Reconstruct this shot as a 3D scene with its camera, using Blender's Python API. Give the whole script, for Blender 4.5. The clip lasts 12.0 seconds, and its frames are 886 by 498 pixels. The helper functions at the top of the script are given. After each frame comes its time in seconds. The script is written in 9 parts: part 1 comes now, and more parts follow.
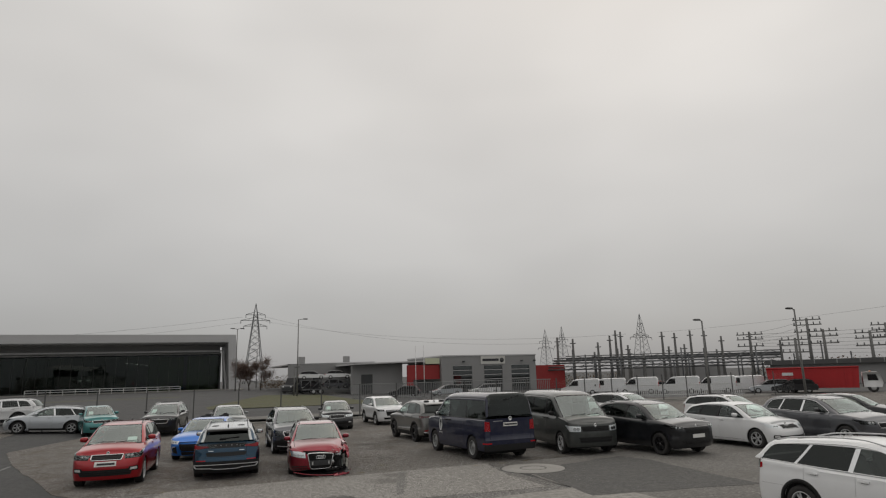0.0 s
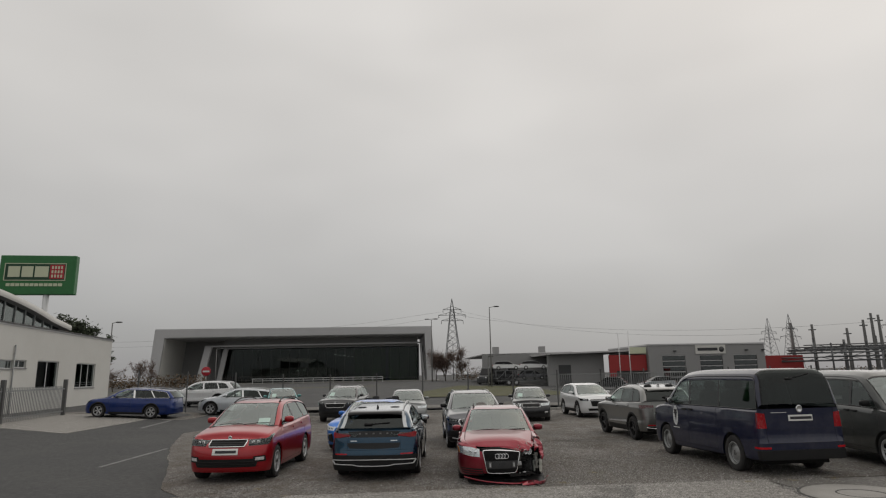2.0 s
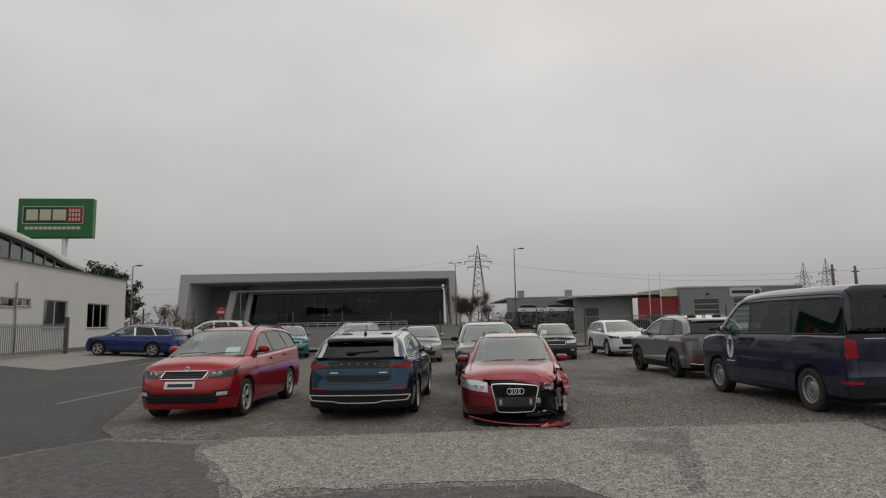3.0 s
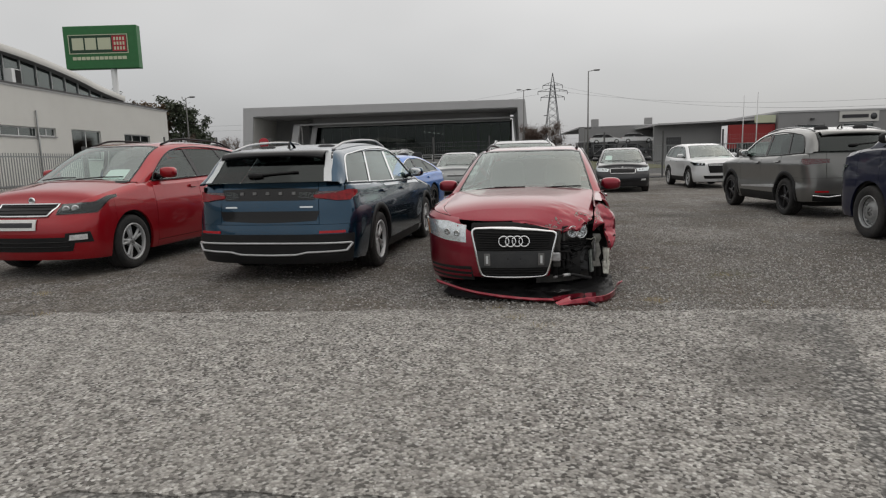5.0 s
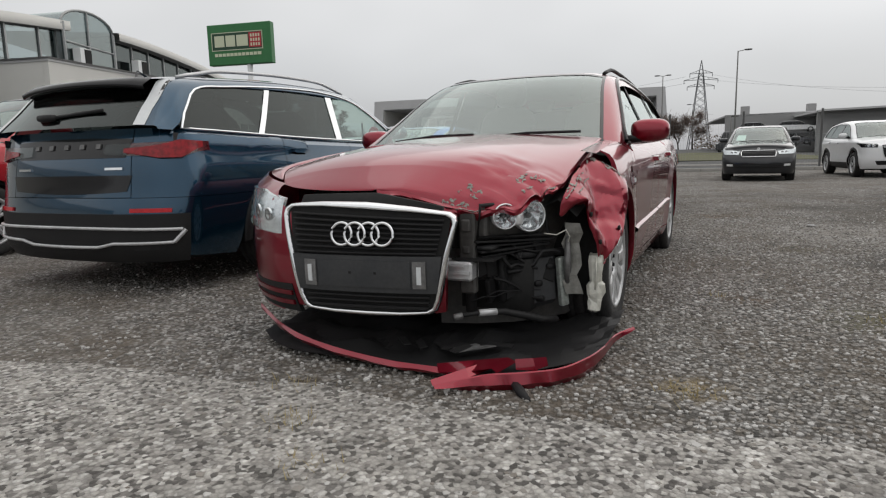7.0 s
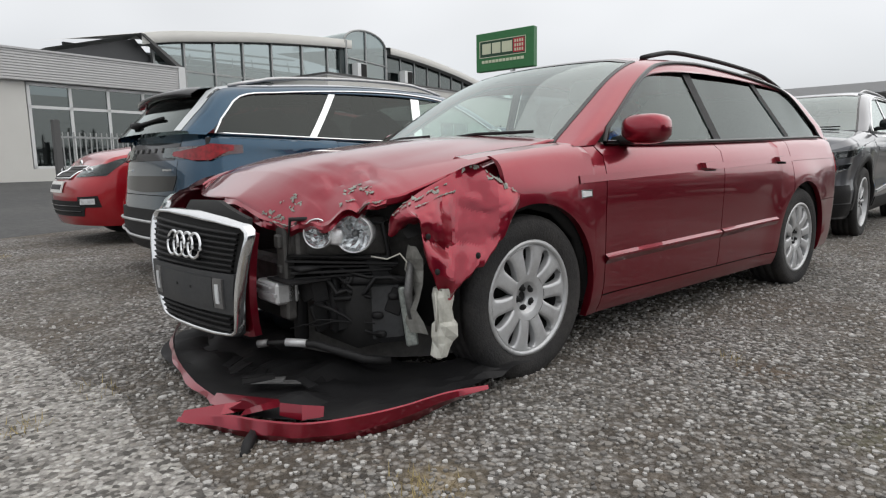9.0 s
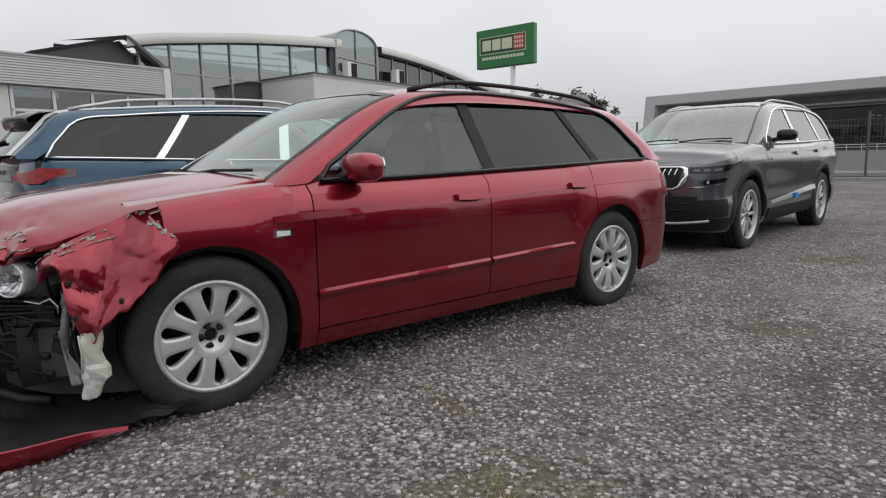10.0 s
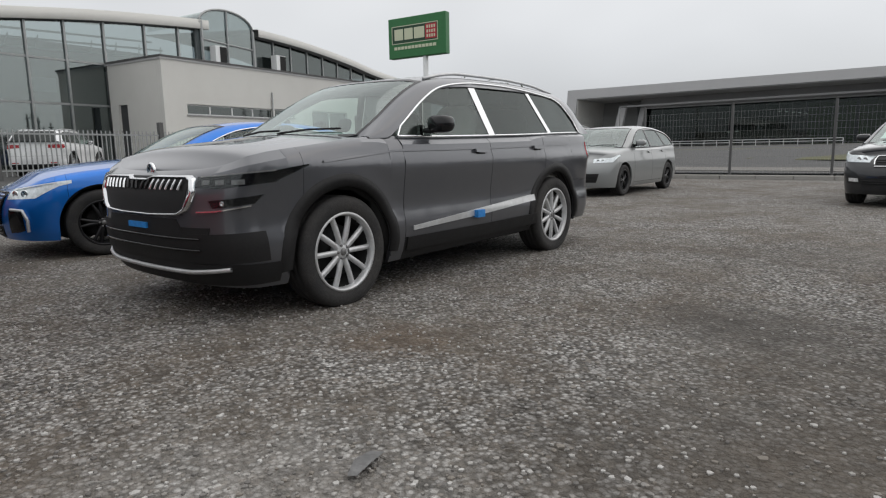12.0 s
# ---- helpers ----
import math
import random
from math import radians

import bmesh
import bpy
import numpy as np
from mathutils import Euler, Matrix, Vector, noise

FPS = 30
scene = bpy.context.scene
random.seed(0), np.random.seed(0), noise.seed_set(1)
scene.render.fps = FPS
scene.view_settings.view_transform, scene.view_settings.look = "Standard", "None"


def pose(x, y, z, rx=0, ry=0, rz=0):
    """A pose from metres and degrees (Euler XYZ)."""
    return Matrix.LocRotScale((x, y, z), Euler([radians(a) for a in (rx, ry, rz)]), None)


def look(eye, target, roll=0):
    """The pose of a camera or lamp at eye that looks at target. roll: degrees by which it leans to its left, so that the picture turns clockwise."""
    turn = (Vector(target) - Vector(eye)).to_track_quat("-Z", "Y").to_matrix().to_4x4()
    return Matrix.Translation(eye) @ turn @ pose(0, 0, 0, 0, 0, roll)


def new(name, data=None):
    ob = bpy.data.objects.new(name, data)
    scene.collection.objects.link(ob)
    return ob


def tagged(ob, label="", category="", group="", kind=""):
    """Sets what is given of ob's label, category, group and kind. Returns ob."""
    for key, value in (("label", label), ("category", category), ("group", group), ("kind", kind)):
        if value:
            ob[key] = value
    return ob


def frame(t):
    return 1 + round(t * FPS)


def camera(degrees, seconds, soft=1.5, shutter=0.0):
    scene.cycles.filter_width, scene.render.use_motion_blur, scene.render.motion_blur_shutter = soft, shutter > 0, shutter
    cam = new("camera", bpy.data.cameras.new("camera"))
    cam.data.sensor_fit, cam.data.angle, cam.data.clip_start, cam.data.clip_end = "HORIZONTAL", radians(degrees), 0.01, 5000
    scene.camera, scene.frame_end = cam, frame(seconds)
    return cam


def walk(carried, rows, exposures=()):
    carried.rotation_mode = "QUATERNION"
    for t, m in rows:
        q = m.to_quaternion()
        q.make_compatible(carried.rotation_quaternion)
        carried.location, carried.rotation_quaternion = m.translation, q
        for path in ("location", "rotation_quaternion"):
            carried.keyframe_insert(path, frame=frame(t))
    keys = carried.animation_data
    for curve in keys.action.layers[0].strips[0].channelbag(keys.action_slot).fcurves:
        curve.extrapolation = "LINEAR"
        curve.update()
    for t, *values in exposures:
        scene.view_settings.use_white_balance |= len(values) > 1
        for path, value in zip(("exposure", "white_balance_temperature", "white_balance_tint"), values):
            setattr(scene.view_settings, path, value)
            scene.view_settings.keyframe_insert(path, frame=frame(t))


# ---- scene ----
cam = camera(71.8, 12.0, 1.2)
PATH = [
    (0, (-0.106, 0.279, 2.808), (0.037, 2.233, 3.211), -1.6),
    (0.5, (-0.173, 1.625, 2.734), (-0.246, 3.582, 3.137), -1.4),
    (1, (-0.247, 3.182, 2.576), (-0.521, 5.122, 2.979), -1.2),
    (1.5, (-0.336, 4.925, 2.432), (-0.732, 6.843, 2.836), -1.0),
    (2, (-0.461, 6.617, 2.169), (-0.932, 8.519, 2.571), -1.1),
    (2.5, (-0.601, 8.170, 1.937), (-1.115, 10.061, 2.338), -1.3),
    (3, (-0.728, 9.523, 1.660), (-1.292, 11.427, 1.897), -1.1),
    (3.5, (-0.805, 10.728, 1.527), (-1.426, 12.621, 1.347), -1.3),
    (3.7, (-0.825, 11.141, 1.521), (-1.479, 13.018, 1.305), -1.3),
    (5.3, (-0.909, 14.776, 1.171), (-1.707, 16.585, 0.868), -1.5),
    (5.5, (-0.887, 15.136, 1.082), (-1.681, 16.946, 0.776), -1.5),
    (6, (-0.877, 16.016, 0.920), (-1.718, 17.804, 0.616), -1.5),
    (6.5, (-0.821, 16.827, 0.858), (-1.797, 18.547, 0.556), -1.4),
    (6.7, (-0.801, 17.128, 0.861), (-1.855, 18.801, 0.559), -1.4),
    (8.3, (-0.636, 18.785, 0.702), (-2.219, 19.974, 0.420), -1.0),
    (8.5, (-0.504, 18.866, 0.730), (-2.144, 19.975, 0.446), -0.9),
    (9, (0.009, 19.041, 0.832), (-1.715, 20.016, 0.555), -1.0),
    (9.5, (0.424, 19.490, 0.901), (-1.319, 20.428, 0.617), -1.1),
    (10, (0.685, 20.156, 0.992), (-1.054, 21.100, 0.703), -1.2),
    (10.5, (0.788, 20.954, 1.029), (-0.943, 21.911, 0.734), -1.2),
    (11, (0.744, 21.967, 1.012), (-0.969, 22.953, 0.709), -1.3),
    (11.5, (0.458, 23.179, 1.040), (-1.214, 24.231, 0.728), -1.0),
    (12, (0.205, 24.382, 0.988), (-1.432, 25.488, 0.673), -1.0),
]
walk(cam, [(t, look(eye, target, roll)) for t, eye, target, roll in PATH],
     [(0.0, -0.42, 6650, 10), (2.5, -0.42, 6650, 10), (3.0, -0.4, 6600, 10), (3.5, -0.2, 6550, 10), (5.5, -0.05, 6500, 10), (6.5, 0.05, 6450, 10), (8.5, 0.42, 6300, 10), (9.5, 0.38, 6300, 10), (10.5, 0.22, 6300, 10), (12.0, 0.25, 6300, 10)])

# ---- overcast sky and soft sun ----
SUN_AZ, SUN_EL = radians(25), radians(52)
world = bpy.data.worlds.new("overcast_sky")
scene.world = world
world.use_nodes = True
wn, wl = world.node_tree.nodes, world.node_tree.links
wn.clear()
w_out = wn.new("ShaderNodeOutputWorld")
w_bg = wn.new("ShaderNodeBackground")
w_sky = wn.new("ShaderNodeTexSky")
w_sky.sky_type, w_sky.sun_disc = "NISHITA", False
w_sky.sun_elevation, w_sky.sun_rotation, w_sky.dust_density = SUN_EL, SUN_AZ, 4.0
w_tc, w_sep = wn.new("ShaderNodeTexCoord"), wn.new("ShaderNodeSeparateXYZ")
w_map, w_noise = wn.new("ShaderNodeMapping"), wn.new("ShaderNodeTexNoise")
w_map.inputs["Scale"].default_value = (1.0, 1.0, 2.2)
w_noise.inputs["Scale"].default_value, w_noise.inputs["Detail"].default_value, w_noise.inputs["Roughness"].default_value = 1.6, 3.0, 0.45
w_ramp, w_mul, w_mix, w_scale = wn.new("ShaderNodeValToRGB"), wn.new("ShaderNodeMix"), wn.new("ShaderNodeMix"), wn.new("ShaderNodeMapRange")
# cloud brightness over elevation: dull near the horizon, brightest half way up
stops = [(0.0, (0.40, 0.40, 0.41)), (0.06, (0.47, 0.475, 0.48)), (0.2, (0.60, 0.595, 0.585)), (0.42, (0.76, 0.745, 0.72)), (1.0, (0.86, 0.84, 0.81))]
for n, (p, c) in enumerate(stops):
    e = w_ramp.color_ramp.elements[n] if n < 2 else w_ramp.color_ramp.elements.new(p)
    e.position, e.color = p, (*c, 1)
w_scale.inputs["From Min"].default_value, w_scale.inputs["From Max"].default_value = 0.3, 0.7
w_scale.inputs["To Min"].default_value, w_scale.inputs["To Max"].default_value = 0.88, 1.16
w_mul.data_type = w_mix.data_type = "RGBA"
w_mul.blend_type, w_mul.inputs["Factor"].default_value = "MULTIPLY", 1.0
w_mix.blend_type, w_mix.inputs["Factor"].default_value = "ADD", 0.012
wl.new(w_tc.outputs["Generated"], w_sep.inputs[0])
wl.new(w_tc.outputs["Generated"], w_map.inputs[0])
wl.new(w_map.outputs[0], w_noise.inputs["Vector"])
wl.new(w_sep.outputs["Z"], w_ramp.inputs[0])
wl.new(w_noise.outputs[0], w_scale.inputs[0])
wl.new(w_ramp.outputs[0], w_mul.inputs["A"])
wl.new(w_scale.outputs[0], w_mul.inputs["B"])
wl.new(w_mul.outputs["Result"], w_mix.inputs["A"])
wl.new(w_sky.outputs[0], w_mix.inputs["B"])
wl.new(w_mix.outputs["Result"], w_bg.inputs[0])
wl.new(w_bg.outputs[0], w_out.inputs[0])
w_bg.inputs["Strength"].default_value = 1.0
sun = new("sun", bpy.data.lights.new("sun", "SUN"))
sun.data.energy, sun.data.angle, sun.data.color = 0.75, radians(110), (1.0, 0.97, 0.92)
sun.matrix_world = look((0, 0, 60), (-60 * math.cos(SUN_EL) * math.sin(SUN_AZ), -60 * math.cos(SUN_EL) * math.cos(SUN_AZ), 60 - 60 * math.sin(SUN_EL)))

# ---- materials ----
def node(m, kind, **inputs):
    n = m.node_tree.nodes.new(kind)
    for key, value in inputs.items():
        n.inputs[key.replace("_", " ")].default_value = value
    return n


def material(name, color=(0.5, 0.5, 0.5), rough=0.5, metal=0.0, coat=0.0, spec=0.5, grain=0.0, grain_scale=40.0, stain=0.0, stain_scale=3.0, bump=0.0, bump_scale=80.0, tint=None, coords="Object", rnd=0.0):
    """A principled surface with fine grain, broader stains towards a tint, and fine relief."""
    m = bpy.data.materials.new(name)
    m.use_nodes = True
    link, p = m.node_tree.links.new, m.node_tree.nodes["Principled BSDF"]
    p.inputs["Base Color"].default_value = (*color, 1)
    p.inputs["Roughness"].default_value, p.inputs["Metallic"].default_value = rough, metal
    p.inputs["Coat Weight"].default_value, p.inputs["Coat Roughness"].default_value = coat, 0.04
    p.inputs["Specular IOR Level"].default_value = spec
    tc = node(m, "ShaderNodeTexCoord")
    out = None
    if grain or stain or rnd:
        base = node(m, "ShaderNodeRGB")
        base.outputs[0].default_value = (*color, 1)
        out = base.outputs[0]
        if stain:
            n1, r1 = node(m, "ShaderNodeTexNoise", Scale=stain_scale, Detail=6.0, Roughness=0.65), node(m, "ShaderNodeMapRange", From_Min=0.35, From_Max=0.7, To_Min=0.0, To_Max=stain)
            x1 = node(m, "ShaderNodeMix")
            x1.data_type = "RGBA"
            x1.inputs["B"].default_value = (*(tint or tuple(c * 0.5 for c in color)), 1)
            link(tc.outputs[coords], n1.inputs["Vector"]), link(n1.outputs[0], r1.inputs[0]), link(r1.outputs[0], x1.inputs["Factor"]), link(out, x1.inputs["A"])
            out = x1.outputs["Result"]
        if grain:
            n2, r2 = node(m, "ShaderNodeTexNoise", Scale=grain_scale, Detail=4.0, Roughness=0.7), node(m, "ShaderNodeMapRange", From_Min=0.3, From_Max=0.7, To_Min=1 - grain, To_Max=1 + grain)
            x2 = node(m, "ShaderNodeMix")
            x2.data_type, x2.blend_type = "RGBA", "MULTIPLY"
            x2.inputs["Factor"].default_value = 1.0
            link(tc.outputs[coords], n2.inputs["Vector"]), link(n2.outputs[0], r2.inputs[0]), link(out, x2.inputs["A"]), link(r2.outputs[0], x2.inputs["B"])
            out = x2.outputs["Result"]
        if rnd:
            oi, hs = node(m, "ShaderNodeObjectInfo"), node(m, "ShaderNodeHueSaturation")
            r3 = node(m, "ShaderNodeMapRange", To_Min=1 - rnd, To_Max=1 + rnd)
            link(oi.outputs["Random"], r3.inputs[0]), link(r3.outputs[0], hs.inputs["Value"]), link(out, hs.inputs["Color"])
            out = hs.outputs[0]
        link(out, p.inputs["Base Color"])
    if bump:
        nb, b = node(m, "ShaderNodeTexNoise", Scale=bump_scale, Detail=5.0), node(m, "ShaderNodeBump", Strength=bump, Distance=0.01)
        link(tc.outputs[coords], nb.inputs["Vector"]), link(nb.outputs[0], b.inputs["Height"]), link(b.outputs[0], p.inputs["Normal"])
    return m


def car_paint(name, color, metal=0.35, rough=0.32, dust=0.25):
    """Clear-coated paint with fine flake, a film of road dust and a wavering roughness."""
    m = material(name, color, rough, metal, 1.0, 0.15)
    link, p = m.node_tree.links.new, m.node_tree.nodes["Principled BSDF"]
    tc = node(m, "ShaderNodeTexCoord")
    n1, r1 = node(m, "ShaderNodeTexNoise", Scale=2.4, Detail=7.0, Roughness=0.7), node(m, "ShaderNodeMapRange", From_Min=0.4, From_Max=0.75, To_Min=0.02, To_Max=dust)
    x1 = node(m, "ShaderNodeMix")
    x1.data_type = "RGBA"
    x1.inputs["A"].default_value, x1.inputs["B"].default_value = (*color, 1), (*[0.75 * c + 0.25 * 0.22 for c in color], 1)
    link(tc.outputs["Object"], n1.inputs["Vector"]), link(n1.outputs[0], r1.inputs[0]), link(r1.outputs[0], x1.inputs["Factor"]), link(x1.outputs["Result"], p.inputs["Base Color"])
    r2 = node(m, "ShaderNodeMapRange", From_Min=0.3, From_Max=0.75, To_Min=0.01, To_Max=0.07)
    link(n1.outputs[0], r2.inputs[0]), link(r2.outputs[0], p.inputs["Coat Roughness"])
    return m


def pane_glass(name, tint=(0.5, 0.55, 0.55), rough=0.02, base=0.06):
    """Thin glazing: tinted see-through with a mirror sheen that grows at grazing angles."""
    m = bpy.data.materials.new(name)
    m.use_nodes = True
    nt = m.node_tree
    nt.nodes.clear()
    out, mix = node(m, "ShaderNodeOutputMaterial"), node(m, "ShaderNodeMixShader")
    tr, gl = node(m, "ShaderNodeBsdfTransparent", Color=(*tint, 1)), node(m, "ShaderNodeBsdfGlossy", Color=(0.90, 0.97, 0.95, 1), Roughness=rough)
    lw, pw, mr = node(m, "ShaderNodeLayerWeight", Blend=0.5), node(m, "ShaderNodeMath"), node(m, "ShaderNodeMapRange", To_Min=base, To_Max=1.0)
    pw.operation = "POWER"
    pw.inputs[1].default_value = 4.6
    nt.links.new(lw.outputs["Facing"], pw.inputs[0]), nt.links.new(pw.outputs[0], mr.inputs[0])
    nt.links.new(mr.outputs[0], mix.inputs[0]), nt.links.new(tr.outputs[0], mix.inputs[1]), nt.links.new(gl.outputs[0], mix.inputs[2]), nt.links.new(mix.outputs[0], out.inputs[0])
    return m


RED = car_paint("crimson_metallic_paint", (0.235, 0.005, 0.02), 0.72, 0.28)
RED_BRIGHT = car_paint("signal_red_paint", (0.34, 0.005, 0.012), 0.35, 0.3)
NAVY = car_paint("deep_blue_metallic_paint", (0.006, 0.042, 0.082), 0.8, 0.2)
VAN_BLUE = car_paint("dull_navy_paint", (0.006, 0.009, 0.034), 0.1, 0.4, 0.4)
BLUE = car_paint("bright_blue_paint", (0.008, 0.15, 0.56), 0.6)
COBALT = car_paint("cobalt_blue_paint", (0.003, 0.022, 0.14), 0.5)
GREY_DARK = car_paint("graphite_metallic_paint", (0.098, 0.101, 0.112), 0.55, 0.34)
GREY_MID = car_paint("steel_grey_metallic_paint", (0.2, 0.2, 0.193), 0.7, 0.3)
GREY_LIGHT = car_paint("ash_grey_paint", (0.25, 0.26, 0.26), 0.2)
SILVER = car_paint("silver_metallic_paint", (0.5, 0.53, 0.56), 0.5)
WHITE = car_paint("white_paint", (0.75, 0.76, 0.77), 0.0)
BLACK = car_paint("black_paint", (0.012, 0.013, 0.016), 0.2)
TEAL = car_paint("pale_teal_paint", (0.06, 0.24, 0.24), 0.4)
VAN_GREY = car_paint("matt_charcoal_paint", (0.045, 0.05, 0.048), 0.2, 0.45, 0.5)
TYRE = material("tyre_rubber", (0.016, 0.016, 0.017), 0.85, grain=0.3, grain_scale=60, stain=0.5, stain_scale=5, tint=(0.06, 0.055, 0.05), bump=0.4, bump_scale=120)
ALLOY = material("silver_alloy", (0.56, 0.57, 0.58), 0.36, 0.4, grain=0.08, stain=0.35, stain_scale=8, tint=(0.25, 0.24, 0.23))
ALLOY_DARK = material("black_alloy", (0.02, 0.02, 0.022), 0.3, 0.6, grain=0.1)
STEEL = material("painted_steel_wheel", (0.35, 0.36, 0.36), 0.45, 0.5, grain=0.15, stain=0.4, stain_scale=9)
CHROME = material("chrome_trim", (0.75, 0.76, 0.77), 0.14, 1.0, grain=0.05, grain_scale=20)
PLASTIC = material("black_plastic", (0.012, 0.012, 0.013), 0.55, spec=0.25, grain=0.2, grain_scale=90, stain=0.3, stain_scale=4, tint=(0.026, 0.025, 0.024), bump=0.15, bump_scale=300)
GLOSS_BLACK = material("gloss_black_trim", (0.008, 0.008, 0.009), 0.1, spec=0.4, grain=0.1)
# near-black of underbodies and hollows, with their shade put into the colour
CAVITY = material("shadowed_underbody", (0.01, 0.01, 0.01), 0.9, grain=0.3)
GLASS = pane_glass("clear_car_glass", (0.80, 0.88, 0.84), base=0.07)
GLASS_DARK = pane_glass("privacy_glass", (0.12, 0.14, 0.14), base=0.045)
GLASS_SHIELD = pane_glass("windscreen_glass", (0.70, 0.84, 0.80), base=0.2)
FRAME_LIGHT = material("white_vinyl", (0.6, 0.62, 0.63), 0.45, grain=0.06)
LENS = pane_glass("lamp_lens", (0.88, 0.90, 0.91), base=0.025)
LAMP_IN = material("lamp_reflector", (0.8, 0.81, 0.82), 0.28, 0.45, grain=0.25, grain_scale=25)
TAIL = material("tail_lamp_red", (0.42, 0.008, 0.014), 0.25, coat=0.15, spec=0.3, grain=0.25, grain_scale=12)
TAIL_DEEP = material("deep_red_tail_lamp", (0.24, 0.004, 0.009), 0.15, coat=0.2, spec=0.3, grain=0.5, grain_scale=30)
TAIL_DARK = material("smoked_tail_lamp", (0.10, 0.006, 0.01), 0.1, coat=0.8, grain=0.25, grain_scale=12)
AMBER = material("amber_lens", (0.5, 0.16, 0.02), 0.2, coat=0.5)
SEAT = material("dark_seat_cloth", (0.03, 0.03, 0.032), 0.9, grain=0.3, grain_scale=80, bump=0.2)
SEAT_GREY = material("grey_seat_cloth", (0.22, 0.22, 0.205), 0.9, grain=0.3, grain_scale=80, bump=0.2)
PAPER = material("white_paper", (0.75, 0.78, 0.75), 0.7, grain=0.05)
PLATE = material("number_plate_white", (0.72, 0.72, 0.7), 0.4, grain=0.06)
INK = material("dark_print", (0.03, 0.03, 0.035), 0.6)
BLUE_TAPE = material("blue_protective_tape", (0.02, 0.20, 0.55), 0.5, grain=0.2)
SKIN_METAL = material("bare_primer_metal", (0.33, 0.36, 0.34), 0.45, 0.5, grain=0.4, grain_scale=60)
MILKY = material("milky_reservoir_plastic", (0.55, 0.55, 0.50), 0.45, grain=0.2, grain_scale=20, stain=0.4, stain_scale=8, tint=(0.3, 0.28, 0.22))
LINER = material("dirty_grey_liner", (0.27, 0.27, 0.25), 0.6, grain=0.3, grain_scale=25, stain=0.7, stain_scale=9, tint=(0.1, 0.095, 0.085))
GUNMETAL = material("dull_grey_metal", (0.2, 0.2, 0.2), 0.5, 0.5, grain=0.3, grain_scale=30, stain=0.4, stain_scale=12, tint=(0.06, 0.055, 0.05))

BOWL = material("faceted_reflector_bowl", (0.78, 0.79, 0.8), 0.2, 0.75, grain=0.2, grain_scale=40)
BAY = material("dusty_engine_bay_plastic", (0.035, 0.034, 0.033), 0.6, grain=0.4, grain_scale=30, stain=0.6, stain_scale=10, tint=(0.07, 0.066, 0.06))
SCRAPED = material("scraped_filler_and_metal", (0.27, 0.285, 0.255), 0.6, 0.15, grain=0.5, grain_scale=70, stain=0.5, stain_scale=18, tint=(0.13, 0.10, 0.09))
HOLDER = material("dark_grey_plastic", (0.035, 0.037, 0.04), 0.5, spec=0.35, grain=0.15, grain_scale=70, stain=0.5, stain_scale=9, tint=(0.06, 0.06, 0.06))

# ---- mesh helpers ----
def mesh_of(name, verts, faces, mat, smooth=True):
    me = bpy.data.meshes.new(name)
    me.from_pydata([tuple(v) for v in verts], [], faces)
    if isinstance(mat, (list, tuple)):
        for m in mat:
            me.materials.append(m)
    elif mat:
        me.materials.append(mat)
    if smooth:
        me.polygons.foreach_set("use_smooth", [True] * len(me.polygons))
    me.update()
    return me


def part(name, bm, mat, parent, label="", smooth=True):
    """One mesh object under a thing or a part, from a bmesh or from (verts, faces)."""
    if isinstance(bm, tuple):
        me = mesh_of(name, bm[0], bm[1], mat, smooth)
    elif isinstance(bm, bpy.types.Mesh):
        me = bm
    else:
        me = bpy.data.meshes.new(name)
        bm.to_mesh(me), bm.free()
        if mat:
            me.materials.append(mat)
        me.polygons.foreach_set("use_smooth", [smooth] * len(me.polygons))
    ob = new(name, me)
    ob.parent = parent
    if label:
        ob["label"] = label
    return ob


def crisp(ob, degrees=34):
    """Keeps the folds of a panel sharp under smooth shading."""
    ob.data.set_sharp_from_angle(angle=radians(degrees))
    return ob


def merge(*pieces):
    verts, faces = [], []
    for v, f in pieces:
        k = len(verts)
        verts += [tuple(p) for p in v]
        faces += [tuple(i + k for i in q) for q in f]
    return verts, faces


def move(piece, m):
    return [tuple(m @ Vector(v)) for v in piece[0]], piece[1]


def grid(rows, closed=False):
    """A sheet of quads through rows of points."""
    n, c = len(rows), len(rows[0])
    verts = [p for row in rows for p in row]
    faces = [(i * c + j, i * c + (j + 1) % c, (i + 1) * c + (j + 1) % c, (i + 1) * c + j) for i in range(n - 1) for j in range(c if closed else c - 1)]
    return verts, faces


def box(x0, y0, z0, x1, y1, z1, bevel=0.0):
    if not bevel:
        v = [(x, y, z) for z in (z0, z1) for x, y in ((x0, y0), (x1, y0), (x1, y1), (x0, y1))]
        return v, [(3, 2, 1, 0), (4, 5, 6, 7), (0, 1, 5, 4), (1, 2, 6, 5), (2, 3, 7, 6), (3, 0, 4, 7)]
    b = bevel
    rings = []
    for z, d in ((z0, b), (z0 + b, 0), (z1 - b, 0), (z1, b)):
        k = max(d, 0)
        rings.append([(x0 + b, y0 + k, z), (x1 - b, y0 + k, z), (x1 - k, y0 + b, z), (x1 - k, y1 - b, z), (x1 - b, y1 - k, z), (x0 + b, y1 - k, z), (x0 + k, y1 - b, z), (x0 + k, y0 + b, z)])
    v, f = grid(rings, True)
    return v, f + [tuple(range(7, -1, -1)), tuple(range(24, 32))]


